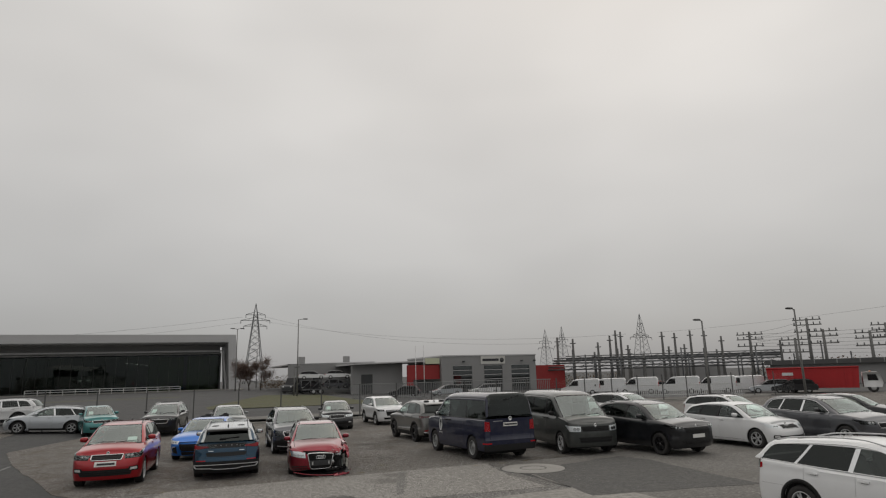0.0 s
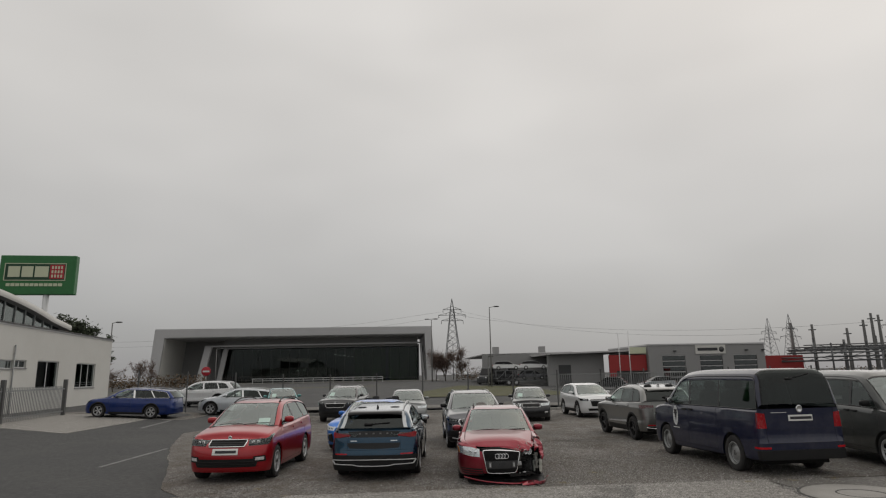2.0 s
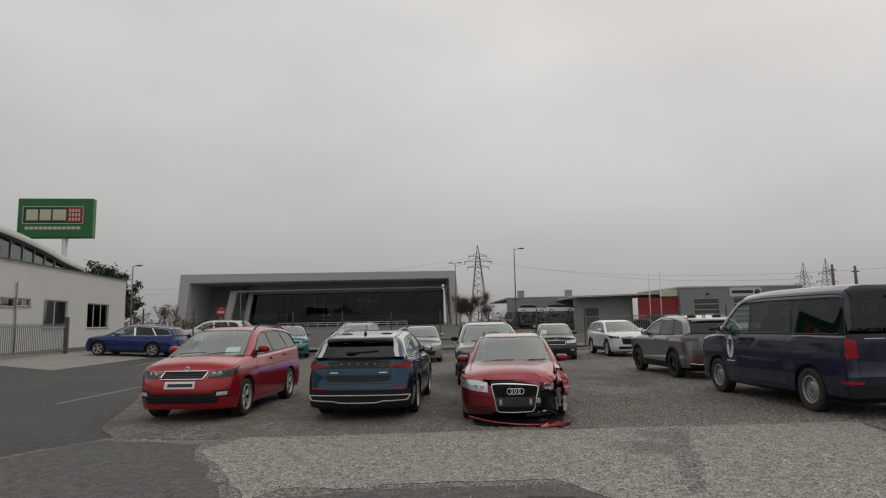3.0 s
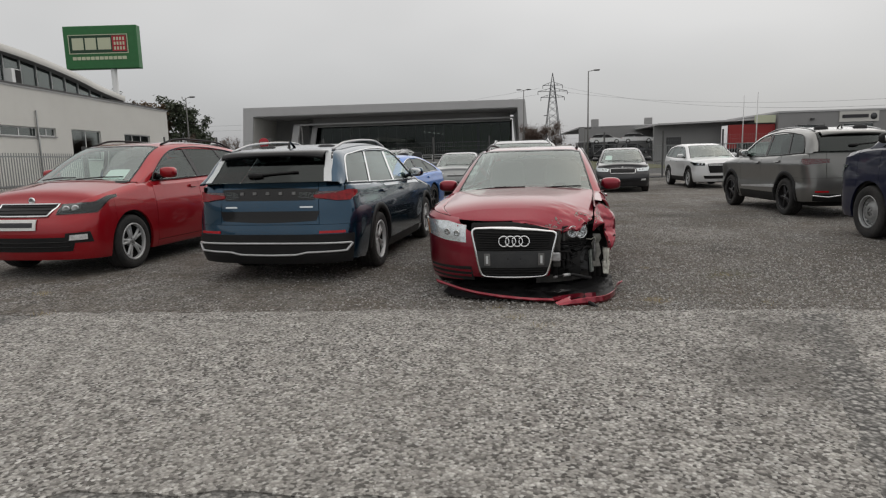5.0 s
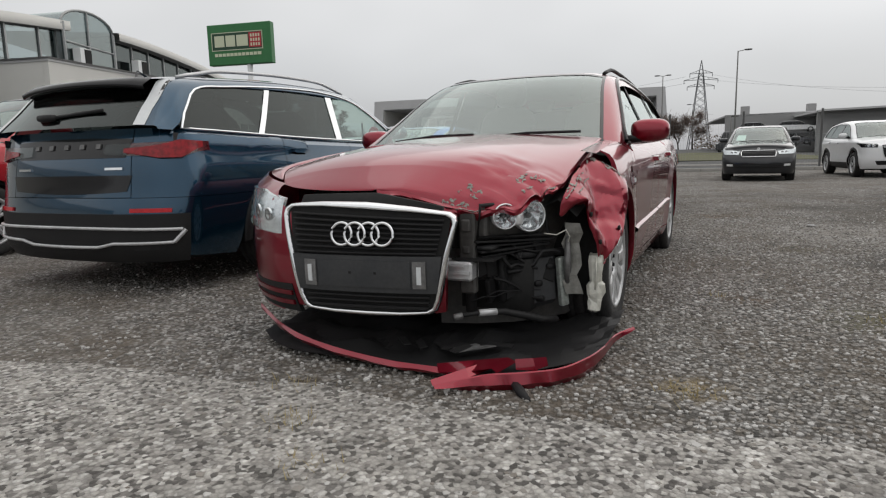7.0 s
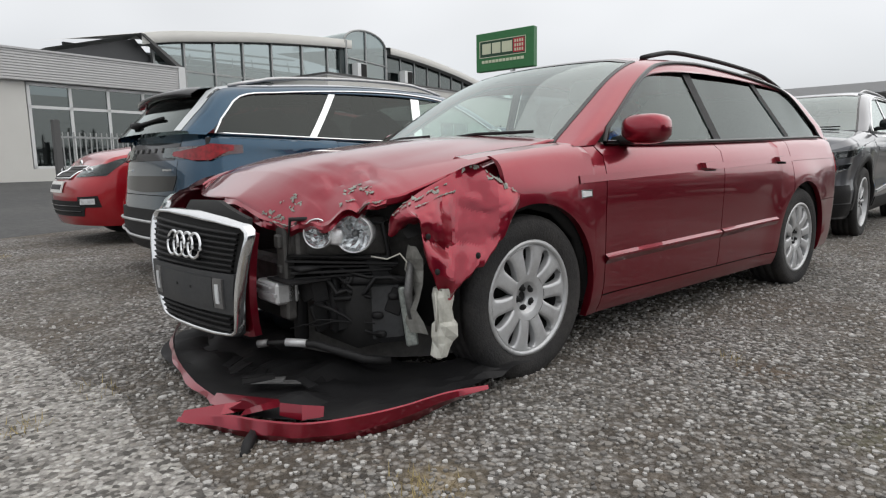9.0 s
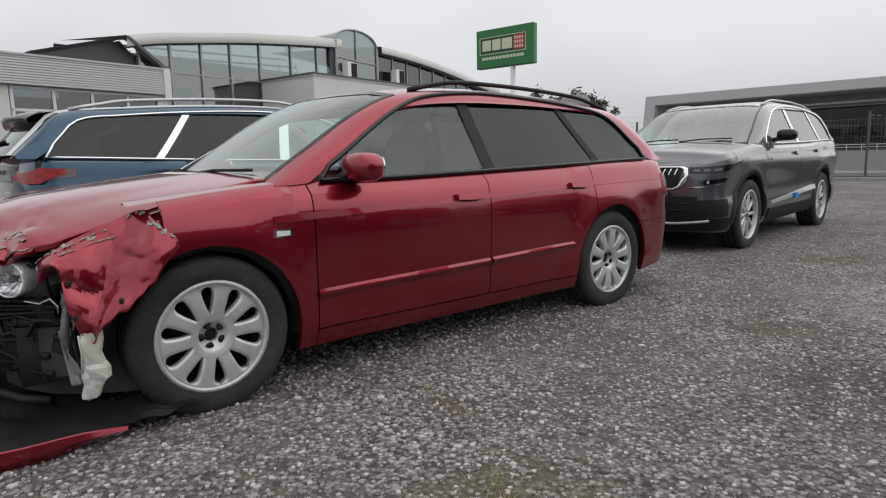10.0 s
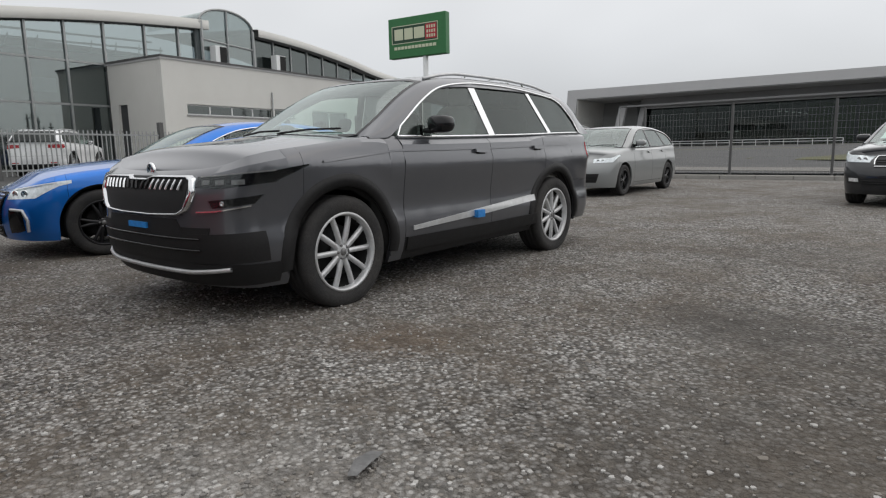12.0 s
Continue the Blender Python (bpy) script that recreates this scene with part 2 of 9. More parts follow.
def tube(points, radius, sides=8, caps=True):
    """A round bar along points; radius may be a list."""
    pts = [Vector(p) for p in points]
    rows = []
    up = Vector((0, 0, 1))
    for i, p in enumerate(pts):
        d = (pts[min(i + 1, len(pts) - 1)] - pts[max(i - 1, 0)]).normalized()
        a = d.cross(up if abs(d.z) < 0.95 else Vector((0, 1, 0))).normalized()
        b = d.cross(a)
        r = radius[i] if isinstance(radius, (list, tuple)) else radius
        rows.append([p + r * (math.cos(2 * math.pi * k / sides) * a + math.sin(2 * math.pi * k / sides) * b) for k in range(sides)])
    v, f = grid(rows, True)
    if caps:
        f = f + [tuple(range(sides - 1, -1, -1)), tuple(range(len(v) - sides, len(v)))]
    return v, f


def lathe(profile, sides=32, axis="y"):
    """Turns (radius, along) points about an axis."""
    rows = []
    for r, a in profile:
        row = []
        for k in range(sides):
            c, s = r * math.cos(2 * math.pi * k / sides), r * math.sin(2 * math.pi * k / sides)
            row.append((c, a, s) if axis == "y" else (c, s, a) if axis == "z" else (a, c, s))
        rows.append(row)
    return grid(rows, True)


def blob(cx, cy, cz, rx, ry, rz, power=2.6, n=10, m=14):
    """A rounded block, between an ellipsoid and a box."""
    e = 2 / power
    sg = lambda v, k: math.copysign(abs(v) ** k, v)
    rows = []
    for i in range(n + 1):
        a = math.pi * (i / n - 0.5)
        rows.append([(cx + rx * sg(math.cos(a), e) * sg(math.cos(b), e), cy + ry * sg(math.cos(a), e) * sg(math.sin(b), e), cz + rz * sg(math.sin(a), e)) for b in [2 * math.pi * k / m for k in range(m)]])
    return grid(rows, True)


def slab(outline, z0, z1):
    """A flat plate with the given outline, from z0 up to z1."""
    n = len(outline)
    v = [(x, y, z0) for x, y in outline] + [(x, y, z1) for x, y in outline]
    return v, [tuple(range(n - 1, -1, -1)), tuple(range(n, 2 * n))] + [(i, (i + 1) % n, n + (i + 1) % n, n + i) for i in range(n)]


def thing(name, label, category, m=None, group="", kind=""):
    ob = new(name)
    if m is not None:
        ob.matrix_world = m
    return tagged(ob, label, category, group, kind)


def spline(table, u):
    """A smooth curve through (u, value) pairs."""
    n = len(table)
    if u <= table[0][0]:
        return table[0][1]
    if u >= table[-1][0]:
        return table[-1][1]
    i = max(k for k in range(n - 1) if table[k][0] <= u)
    (x0, y0), (x1, y1) = table[i], table[i + 1]
    slope = lambda k: (table[min(k + 1, n - 1)][1] - table[max(k - 1, 0)][1]) / (table[min(k + 1, n - 1)][0] - table[max(k - 1, 0)][0])
    d = (y1 - y0) / (x1 - x0)
    m0, m1 = slope(i), slope(i + 1)
    if d == 0:
        m0 = m1 = 0
    else:
        m0, m1 = [0 if k / d < 0 else min(k / d, 3) * d for k in (m0, m1)]
    h, t = x1 - x0, (u - x0) / (x1 - x0)
    return (2 * t**3 - 3 * t**2 + 1) * y0 + (t**3 - 2 * t**2 + t) * h * m0 + (3 * t**2 - 2 * t**3) * y1 + (t**3 - t**2) * h * m1

# ---- cars: one builder, shaped by a table of lengths and curves ----
WHEELS = {}


def wheel_meshes(style, r, width, rim_mat):
    key = (style, r, width, rim_mat.name)
    if key in WHEELS:
        return WHEELS[key]
    rr, w = r * {"steel": 0.62, "ten": 0.695, "slim": 0.70}.get(style, 0.68), width / 2
    tyre = lathe([(rr - 0.012, -w * 0.8), (rr, -w * 0.95), (r * 0.86, -w * 1.04), (r * 0.95, -w * 0.98), (r * 0.992, -w * 0.8), (r, -w * 0.5), (r - 0.007, -w * 0.47), (r - 0.007, -w * 0.41), (r, -w * 0.38), (r, -w * 0.05), (r - 0.007, -w * 0.03), (r - 0.007, w * 0.03), (r, w * 0.05), (r, w * 0.38), (r - 0.007, w * 0.41), (r - 0.007, w * 0.47), (r, w * 0.5), (r * 0.992, w * 0.8), (r * 0.95, w * 0.98), (r * 0.86, w * 1.04), (rr, w * 0.95), (rr - 0.012, w * 0.8)], 40)
    well = lathe([(rr * 0.97, w * 0.82), (rr * 0.9, w * 0.55), (rr * 0.86, -w * 0.7)], 32)
    lip = lathe([(rr - 0.002, w * 0.82), (rr + 0.004, w * 0.97), (rr - 0.012, w * 1.0), (rr * 0.93, w * 0.8), (rr * 0.9, w * 0.5)], 40)
    hub = lathe([(0.0, w * 0.72), (rr * 0.13, w * 0.72), (rr * 0.19, w * 0.66), (rr * 0.26, w * 0.55), (rr * 0.27, w * 0.3)], 24)
    disc = lathe([(0.0, w * 0.05), (rr * 0.68, w * 0.05), (rr * 0.68, -w * 0.1)], 28)
    rim = [lip, hub]
    if style == "ten":
        # a dished disc pierced by ten tapering slots
        gap_at, pitch = [(0.40, 0.0), (0.46, 0.05), (0.55, 0.095), (0.68, 0.125), (0.80, 0.13), (0.87, 0.09), (0.905, 0.0)], math.pi / 5
        face_at = [(0.12, 0.60), (0.22, 0.62), (0.27, 0.78), (0.42, 0.86), (0.65, 0.93), (0.9, 0.9), (0.97, 0.86)]
        fine = [0.40, 0.43, 0.46, 0.5, 0.55, 0.61, 0.68, 0.74, 0.80, 0.84, 0.87, 0.89, 0.905]
        rim = [lip, lathe([(rr * f, w * spline(face_at, f)) for f in (0.905, 0.93, 0.965)], 40), lathe([(rr * f, w * spline(face_at, f)) for f in (0.40, 0.34, 0.285, 0.27, 0.225, 0.13)] + [(rr * 0.125, w * 0.3)], 40)]
        for k in range(10):
            rows = []
            for f in fine:
                reach = pitch / 2 - spline(gap_at, f)
                row = []
                for t, sink in ((-1.0, 0.03), (-1.0, 0.006), (-0.93, 0.0), (-0.45, -0.0015), (0.0, -0.002), (0.45, -0.0015), (0.93, 0.0), (1.0, 0.006), (1.0, 0.03)):
                    a = pitch * k + t * reach
                    row.append((rr * f * math.cos(a), w * spline(face_at, f) - (sink if abs(t) < 1 or 0.41 < f < 0.9 else 0.0), rr * f * math.sin(a)))
                rows.append(row)
            rim.append(grid(rows))
    count, split, half = {"ten": (0, 0, 0.1), "slim": (10, 0, 0.062), "five": (5, 1, 0.075), "twin": (5, 1, 0.06), "star": (5, 0, 0.14), "multi": (9, 0, 0.07), "steel": (0, 0, 0)}[style]
    for k in range(count):
        base = 2 * math.pi * k / count
        for off in ((-0.16, 0.16) if split else (0.0,)):
            rows = []
            for f in (0.2, 0.4, 0.6, 0.8, 0.93):
                a = base + off * (0.55 + 0.6 * f)
                ww = rr * half * (1.25 - 0.45 * f) * (1.0 if f < 0.9 else 1.1) * (1.0 if style != "slim" else 0.8 + 0.55 * f)
                dep = w * (0.66 + 0.1 * math.sin(f * 3.0))
                ca, sa = math.cos(a), math.sin(a)
                rad = rr * f
                rows.append([(rad * ca - t * sa, d, rad * sa + t * ca) for t, d in ((-ww, dep - 0.022), (-ww * 0.8, dep), (ww * 0.8, dep), (ww, dep - 0.022))])
            rim.append(grid(rows))
    if style == "steel":
        rim.append(lathe([(rr * 0.25, w * 0.7), (rr * 0.45, w * 0.75), (rr * 0.62, w * 0.45), (rr * 0.8, w * 0.3), (rr * 0.9, w * 0.5)], 32))
        for k in range(16):
            a = 2 * math.pi * k / 16
            rim.append(move(box(-0.012, -0.006, -0.02, 0.012, 0.004, 0.02), Matrix.Translation((rr * 0.74 * math.cos(a), w * 0.46, rr * 0.74 * math.sin(a))) @ Matrix.Rotation(-a, 4, "Y")))
    bolts = [lathe([(0.0, 0.012), (0.009, 0.012), (0.011, 0.0)], 6) for _ in range(5)]
    rim_all = merge(*rim)
    bolts = merge(*[move(b, Matrix.Translation((rr * 0.17 * math.cos(2 * math.pi * k / 5), w * 0.66, rr * 0.17 * math.sin(2 * math.pi * k / 5)))) for k, b in enumerate(bolts)], lathe([(0.0, w * (0.5 if style == "ten" else 0.78)), (rr * 0.085, w * (0.5 if style == "ten" else 0.78)), (rr * 0.1, w * (0.45 if style == "ten" else 0.72))], 20))
    if style == "ten":
        wells = [lathe([(0.0, w * 0.66), (0.014, w * 0.66), (0.017, w * 0.64)], 10) for _ in range(5)]
        bolts = merge(bolts, *[move(b, Matrix.Translation((rr * 0.205 * math.cos(2 * math.pi * k / 5), 0.0, rr * 0.205 * math.sin(2 * math.pi * k / 5)))) for k, b in enumerate(wells)])
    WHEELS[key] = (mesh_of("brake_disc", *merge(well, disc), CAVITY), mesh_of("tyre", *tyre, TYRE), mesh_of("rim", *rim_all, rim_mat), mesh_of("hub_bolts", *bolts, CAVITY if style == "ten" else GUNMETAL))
    return WHEELS[key]


SEATS = {}


def seat_mesh(kind, mat):
    if (kind, mat.name) not in SEATS:
        wide = 0.25 if kind == "front" else 0.62
        heads = (0.0,) if kind == "front" else (-0.36, 0.36)
        lean = Matrix.Translation((-0.24, 0, 0.16)) @ Matrix.Rotation(radians(-18), 4, "Y")
        p = [blob(0, 0, 0.06, 0.27, wide, 0.09, 4), move(blob(0, 0, 0.3, 0.075, wide * 0.96, 0.32, 4), lean)]
        p += [move(blob(0.0, h, 0.72, 0.05, 0.13, 0.09, 3.5), lean) for h in heads]
        SEATS[(kind, mat.name)] = mesh_of(kind + "_seat", *merge(*p), mat)
    return SEATS[(kind, mat.name)]


class Car:
    def __init__(self, spec, paint, m, name, label, category="car", group="", rim="five", rim_mat=None, seat=None, skip=()):
        self.s, self.paint = spec, paint
        self.L, self.W, self.H, self.wb, self.fo, self.r = (spec[k] for k in ("L", "W", "H", "wb", "fo", "r"))
        self.x0 = self.wb / 2 + self.fo
        self.ra = self.r + spec.get("gap", 0.055)
        self.hubs = (self.fo, self.fo + self.wb)
        self.Rf, self.Rr, self.nf, self.nr = spec.get("Rf", 0.5), spec.get("Rr", 0.35), spec.get("nf", 2.5), spec.get("nr", 3.0)
        self.top = thing(name, label, category, m, group)
        self.skip = skip
        self.glass_tops = []
        self.body()
        self.cabin()
        self.wheels(rim, rim_mat or ALLOY)
        self.inside(seat or SEAT)

    # -- curves --
    def hw(self, u):
        t = (u - 0.52 * self.L) / (0.5 * self.L)
        return self.W / 2 * (1 - 0.03 * abs(t) ** 2.5)

    def zs(self, u):
        return spline(self.s["zs"], u)

    def zt(self, u):
        return spline(self.s["zt"], u)

    def low(self, u):
        z = spline(self.s["sill"], u)
        for h in self.hubs:
            if abs(u - h) < self.ra:
                z = max(z, self.r + math.sqrt(self.ra**2 - (u - h) ** 2))
        return z

    def qu(self, u):
        """Place along the outline, by distance from the front."""
        if u < self.Rf:
            return math.acos(max(0.0, min(1.0, 1 - u / self.Rf)) ** (self.nf / 2)) / (math.pi / 2)
        if u > self.L - self.Rr:
            return 3 - math.acos(max(0.0, min(1.0, 1 - (self.L - u) / self.Rr)) ** (self.nr / 2)) / (math.pi / 2)
        return 1 + (u - self.Rf) / (self.L - self.Rf - self.Rr)

    def qy(self, y):
        """Place along the outline on the front, by distance from the middle."""
        return math.copysign(math.asin(min(1.0, abs(y) / self.hw(self.Rf)) ** (self.nf / 2)) / (math.pi / 2), y)

    def qr(self, y):
        """Place along the outline on the rear; past 3 lies the other side."""
        q = math.asin(min(1.0, abs(y) / self.hw(self.L - self.Rr)) ** (self.nr / 2)) / (math.pi / 2)
        return 3 - math.copysign(q, y)

    def at(self, q):
        """Distance from the front, half width and outward normal at a place of the outline."""
        sign = 1.0
        if q < 0:
            q, sign = -q, -1.0
        if q > 3:
            q, sign = 6 - q, -1.0
        if q < 1:
            a, w = q * math.pi / 2, self.hw(self.Rf)
            y, k = w * math.sin(a) ** (2 / self.nf), max(0.0, math.cos(a)) ** (2 / self.nf)
            n = Vector((k ** (self.nf - 1) / self.Rf, (y / w) ** (self.nf - 1) / w))
            u = self.Rf * (1 - k)
        elif q > 2:
            a, w = (3 - q) * math.pi / 2, self.hw(self.L - self.Rr)
            y, k = w * math.sin(a) ** (2 / self.nr), max(0.0, math.cos(a)) ** (2 / self.nr)
            n = Vector((-(k ** (self.nr - 1)) / self.Rr, (y / w) ** (self.nr - 1) / w))
            u = self.L - self.Rr * (1 - k)
        else:
            u = self.Rf + (q - 1) * (self.L - self.Rf - self.Rr)
            y, n = self.hw(u), Vector((0, 1))
        n.normalize()
        return u, y, n, sign

    def F(self, q, z, off=0.0, side=1):
        """A point of the lower body, pushed out by off."""
        u, y, n, sign = self.at(q)
        cf, cr = max(n.x, 0) ** 2, max(-n.x, 0) ** 2
        ins = cf * spline(self.s["nose"], z) + cr * spline(self.s["tail"], z) + (1 - cf - cr) * spline(self.s["side"], z)
        rs = self.s.get("rs", 0.07)
        d = self.zs(u) - z
        if d < rs and cr < 0.5:
            ins += 0.8 * rs * (1 - math.sqrt(max(0.0, 1 - (1 - max(d, 0) / rs) ** 2)))
        flare = self.s.get("flare", 0.0)
        if flare:
            for h in self.hubs:
                g = math.hypot(u - h, z - self.r) - self.ra
                ins -= flare * math.exp(-((g / 0.11) ** 2)) * (1 - cf - cr)
        p = Vector((self.x0 - u, y, 0)) + Vector((n.x, n.y, 0)) * (off - ins)
        return (p.x, p.y * sign * side, z)

    def half(self, u, z):
        """Half width of the cabin where it meets the body."""
        return self.F(self.qu(min(max(u, self.Rf), self.L - self.Rr * 0.6)), z)[1] - 0.012

    def shift(self, u, k):
        s = self.s
        f = s.get("bow", 0.2) * max(0.0, min(1.0, 1 - (u - s["uw1"]) / 0.7))
        b = s.get("bowr", 0.1) * max(0.0, min(1.0, 1 - (s["ur1"] - u) / 0.5))
        return (b - f) * (1 - min(1.0, abs(k)) ** 2)

    def C(self, u, z=None, k=None, off=0.0, side=1):
        """A point of the cabin: on its flank at height z, or on its top at k of the half width."""
        zb, zt, n = self.zs(u) - 0.012, self.zt(u), self.s.get("nc", 9.0)
        h = max(zt - zb, 0.004)
        wb, tum = self.half(u, zb), self.s.get("tum", 0.36)
        if z is not None:
            zz = max(0.0, min(0.9999, (z - zb) / h))
            k = (1 - zz**n) ** (1 / n)
            z = zb + h * zz
        else:
            zz = (1 - min(abs(k), 1.0) ** n) ** (1 / n)
            z = zb + h * zz
        y = (wb - tum * h * zz) * k
        up = zz ** (n - 1) if n else 0
        return (self.x0 - u - self.shift(u, k), (y + off * (1 if k >= 0 else -1) * min(1, abs(k) ** 4 + 0.05)) * side, z + off * up)

    # -- sheets --
    def cols(self, q0, q1, n, arch=True):
        qs = {q0 + (q1 - q0) * k / n for k in range(n + 1)}
        if arch:
            for h in self.hubs:
                for k in range(25):
                    for e in (-1, 1):
                        q = self.qu(h + self.ra * 0.9999 * math.cos(math.pi * k / 24))
                        if q0 < q < q1:
                            qs.add(q)
                for e in (-1, 1):
                    q = self.qu(h + e * (self.ra + 0.002))
                    if q0 < q < q1:
                        qs.add(q)
        return sorted(qs)

    def piece(self, name, q0, q1, z0=None, z1=None, mat=None, n=16, rows=12, side=1, arch=True, off=0.0, label="", ends=(True, True)):
        """A stretch of the lower body between two places of the outline, as a pressed panel with a turned-in edge."""
        out = []
        qs = self.cols(q0, q1, n, arch)
        for q in qs:
            u = self.at(q)[0]
            a = self.low(u) if z0 is None else max(self.low(u), z0(u) if callable(z0) else z0)
            b = self.zs(u) if z1 is None else min(self.zs(u), z1(u) if callable(z1) else z1)
            b = max(b, a + 0.001)
            col = [self.F(q, a, off - 0.03, side)] + [self.F(q, a + (b - a) * k / rows, off, side) for k in range(rows + 1)]
            out.append(col)
        edge0 = [self.F(qs[0], p[2], off - 0.02, side) for p in out[0]]
        edge1 = [self.F(qs[-1], p[2], off - 0.02, side) for p in out[-1]]
        return crisp(part(name, grid(([edge0] if ends[0] else []) + out + ([edge1] if ends[1] else [])), mat or self.paint, self.top, label))

    def patch(self, name, lower, upper, mat, off=0.006, depth=0.02, n=6, rows=4, side=1, label="", parent=None, on="F"):
        """A panel that follows the body between a lower and an upper line of (place, height) points, with edges of some depth."""
        def walk_line(line):
            pts = []
            for (a, b), (c, d) in zip(line, line[1:]):
                pts += [(a + (c - a) * k / n, b + (d - b) * k / n) for k in range(n)]
            return pts + [line[-1]]
        lo, hi = walk_line(lower), walk_line(upper)
        fn = (lambda q, z, o: self.F(q, z, o, side)) if on == "F" else (lambda u, z, o: self.C(u, z=z, off=o, side=side))
        sheet = [[fn(a + (c - a) * k / rows, b + (d - b) * k / rows, off) for k in range(rows + 1)] for (a, b), (c, d) in zip(lo, hi)]
        inner = lambda a, b: fn(a, b, off - depth)
        full = [[inner(*lo[i])] + row + [inner(*hi[i])] for i, row in enumerate(sheet)]
        first = [inner(*lo[0])] + [inner(lo[0][0] + (hi[0][0] - lo[0][0]) * k / rows, lo[0][1] + (hi[0][1] - lo[0][1]) * k / rows) for k in range(rows + 1)] + [inner(*hi[0])]
        last = [inner(*lo[-1])] + [inner(lo[-1][0] + (hi[-1][0] - lo[-1][0]) * k / rows, lo[-1][1] + (hi[-1][1] - lo[-1][1]) * k / rows) for k in range(rows + 1)] + [inner(*hi[-1])]
        return crisp(part(name, grid([first] + full + [last]), mat, parent or self.top, label))

    def line(self, name, pts, mat, width=0.012, off=0.004, side=1, parent=None, label=""):
        """A narrow raised strip along (place, height) points."""
        fine = []
        for (a, b), (c, d) in zip(pts, pts[1:]):
            fine += [(a + (c - a) * k / 8, b + (d - b) * k / 8) for k in range(8)]
        fine.append(pts[-1])
        rows = [[self.F(q, z - width / 2, 0, side), self.F(q, z - width / 2, off, side), self.F(q, z + width / 2, off, side), self.F(q, z + width / 2, 0, side)] for q, z in fine]
        return crisp(part(name, grid(rows), mat, parent or self.top, label))

    # -- main parts --
    def body(self):
        s, L = self.s, self.L
        d1, d2, d3 = s["doors"]
        uf, ur = self.hubs[0] - self.ra * 0.75, self.hubs[1] + self.ra * 0.8
        g = 0.003
        zr = s.get("zr", 0.62)
        if "front_bumper" in self.skip:
            self.piece("front_bumper", -self.qu(uf), self.qy(0.315), n=60, rows=16, z0=lambda u: 0.235 if u < 0.05 else 0.19, z1=lambda u: 0.645 + 0.165 * max(0.0, min(1.0, (u - 0.03) / 0.07)))
            self.patch("bonnet_gap", [(self.qy(-0.38), 0.63), (self.qy(0), 0.64), (self.qy(0.36), 0.61)], [(self.qy(-0.39), 0.71), (self.qy(0), 0.72), (self.qy(0.34), 0.668)], CAVITY, -0.03, 0.02, n=10)
            self.patch("bumper_strip", [(self.qy(0.3), 0.232), (self.qy(0.34), 0.24)], [(self.qy(0.3), 0.63), (self.qy(0.365), 0.615)], self.paint, 0.0, 0.03, rows=8)
        else:
            self.piece("front_bumper", -self.qu(uf), self.qu(uf), n=44, rows=16)
        for side in (1, -1):
            if not (side == 1 and "left_fender" in self.skip):
                self.piece("fender", self.qu(uf + g), self.qu(d1 - g), side=side)
            self.piece("front_door", self.qu(d1 + g), self.qu(d2 - g), side=side, n=12, z0=s.get("zd"))
            self.piece("rear_door", self.qu(d2 + g), self.qu(d3 - g), side=side, n=12, z0=s.get("zd"))
            if s.get("zd"):
                self.piece("sill", self.qu(d1), self.qu(d3), z1=s["zd"] - 0.006, side=side, n=14, rows=4, mat=PLASTIC if s.get("clad") else None)
            self.piece("quarter_panel", self.qu(d3 + g), self.qu(ur), side=side, ends=(True, False))
            yt = s.get("yt", 0.55)
            self.piece("corner_panel", self.qu(ur), self.qr(yt + g), z0=zr + 0.001, side=side, n=14, ends=(False, True))
        self.piece("rear_bumper", self.qu(ur), 6 - self.qu(ur), z1=zr - 0.002, n=40, ends=(False, False))
        self.piece("tailgate", self.qr(s.get("yt", 0.55) - g), self.qr(-s.get("yt", 0.55) + g), z0=zr + g, n=24)
        # hood
        uc = s["uw0"] + 0.12
        qs = [self.qu(uc) * k / 36 for k in range(37)]
        rows = []
        for q in qs:
            u = self.at(q)[0]
            x, y, z = self.F(q, self.zs(u))
            crown = s.get("crown", 0.06) * min(1.0, (y / (0.5 * self.W)) ** 2 + 0.1)
            bow = 0.0
            rows.append([(x, y * k, z + crown * (1 - abs(k) ** 2.2)) for k in [1 - 2 * j / 16 for j in range(17)]])
        self.hood_rows = rows
        if "hood" not in self.skip:
            part("hood", grid(rows), self.paint, self.top)
        # dark inner shell and underbody
        inner = []
        for q in [k * 6 / 150 for k in range(151)]:
            u, _, n, _ = self.at(q)
            lo = max(self.low(u) - 0.02, 0.22)
            deep = -0.05 - 0.09 * abs(n.x)
            inner.append([self.F(q, lo, deep - 0.02)] + [self.F(q, lo + (self.zs(u) - 0.07 - lo) * k / 4, deep) for k in range(5)])
        if "front_bumper" in self.skip:
            inner = [r for r in inner if r[0][0] < self.x0 - self.hubs[0] + 0.25]
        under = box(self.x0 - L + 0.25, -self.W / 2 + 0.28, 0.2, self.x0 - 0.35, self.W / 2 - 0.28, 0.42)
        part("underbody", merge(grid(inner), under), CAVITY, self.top)
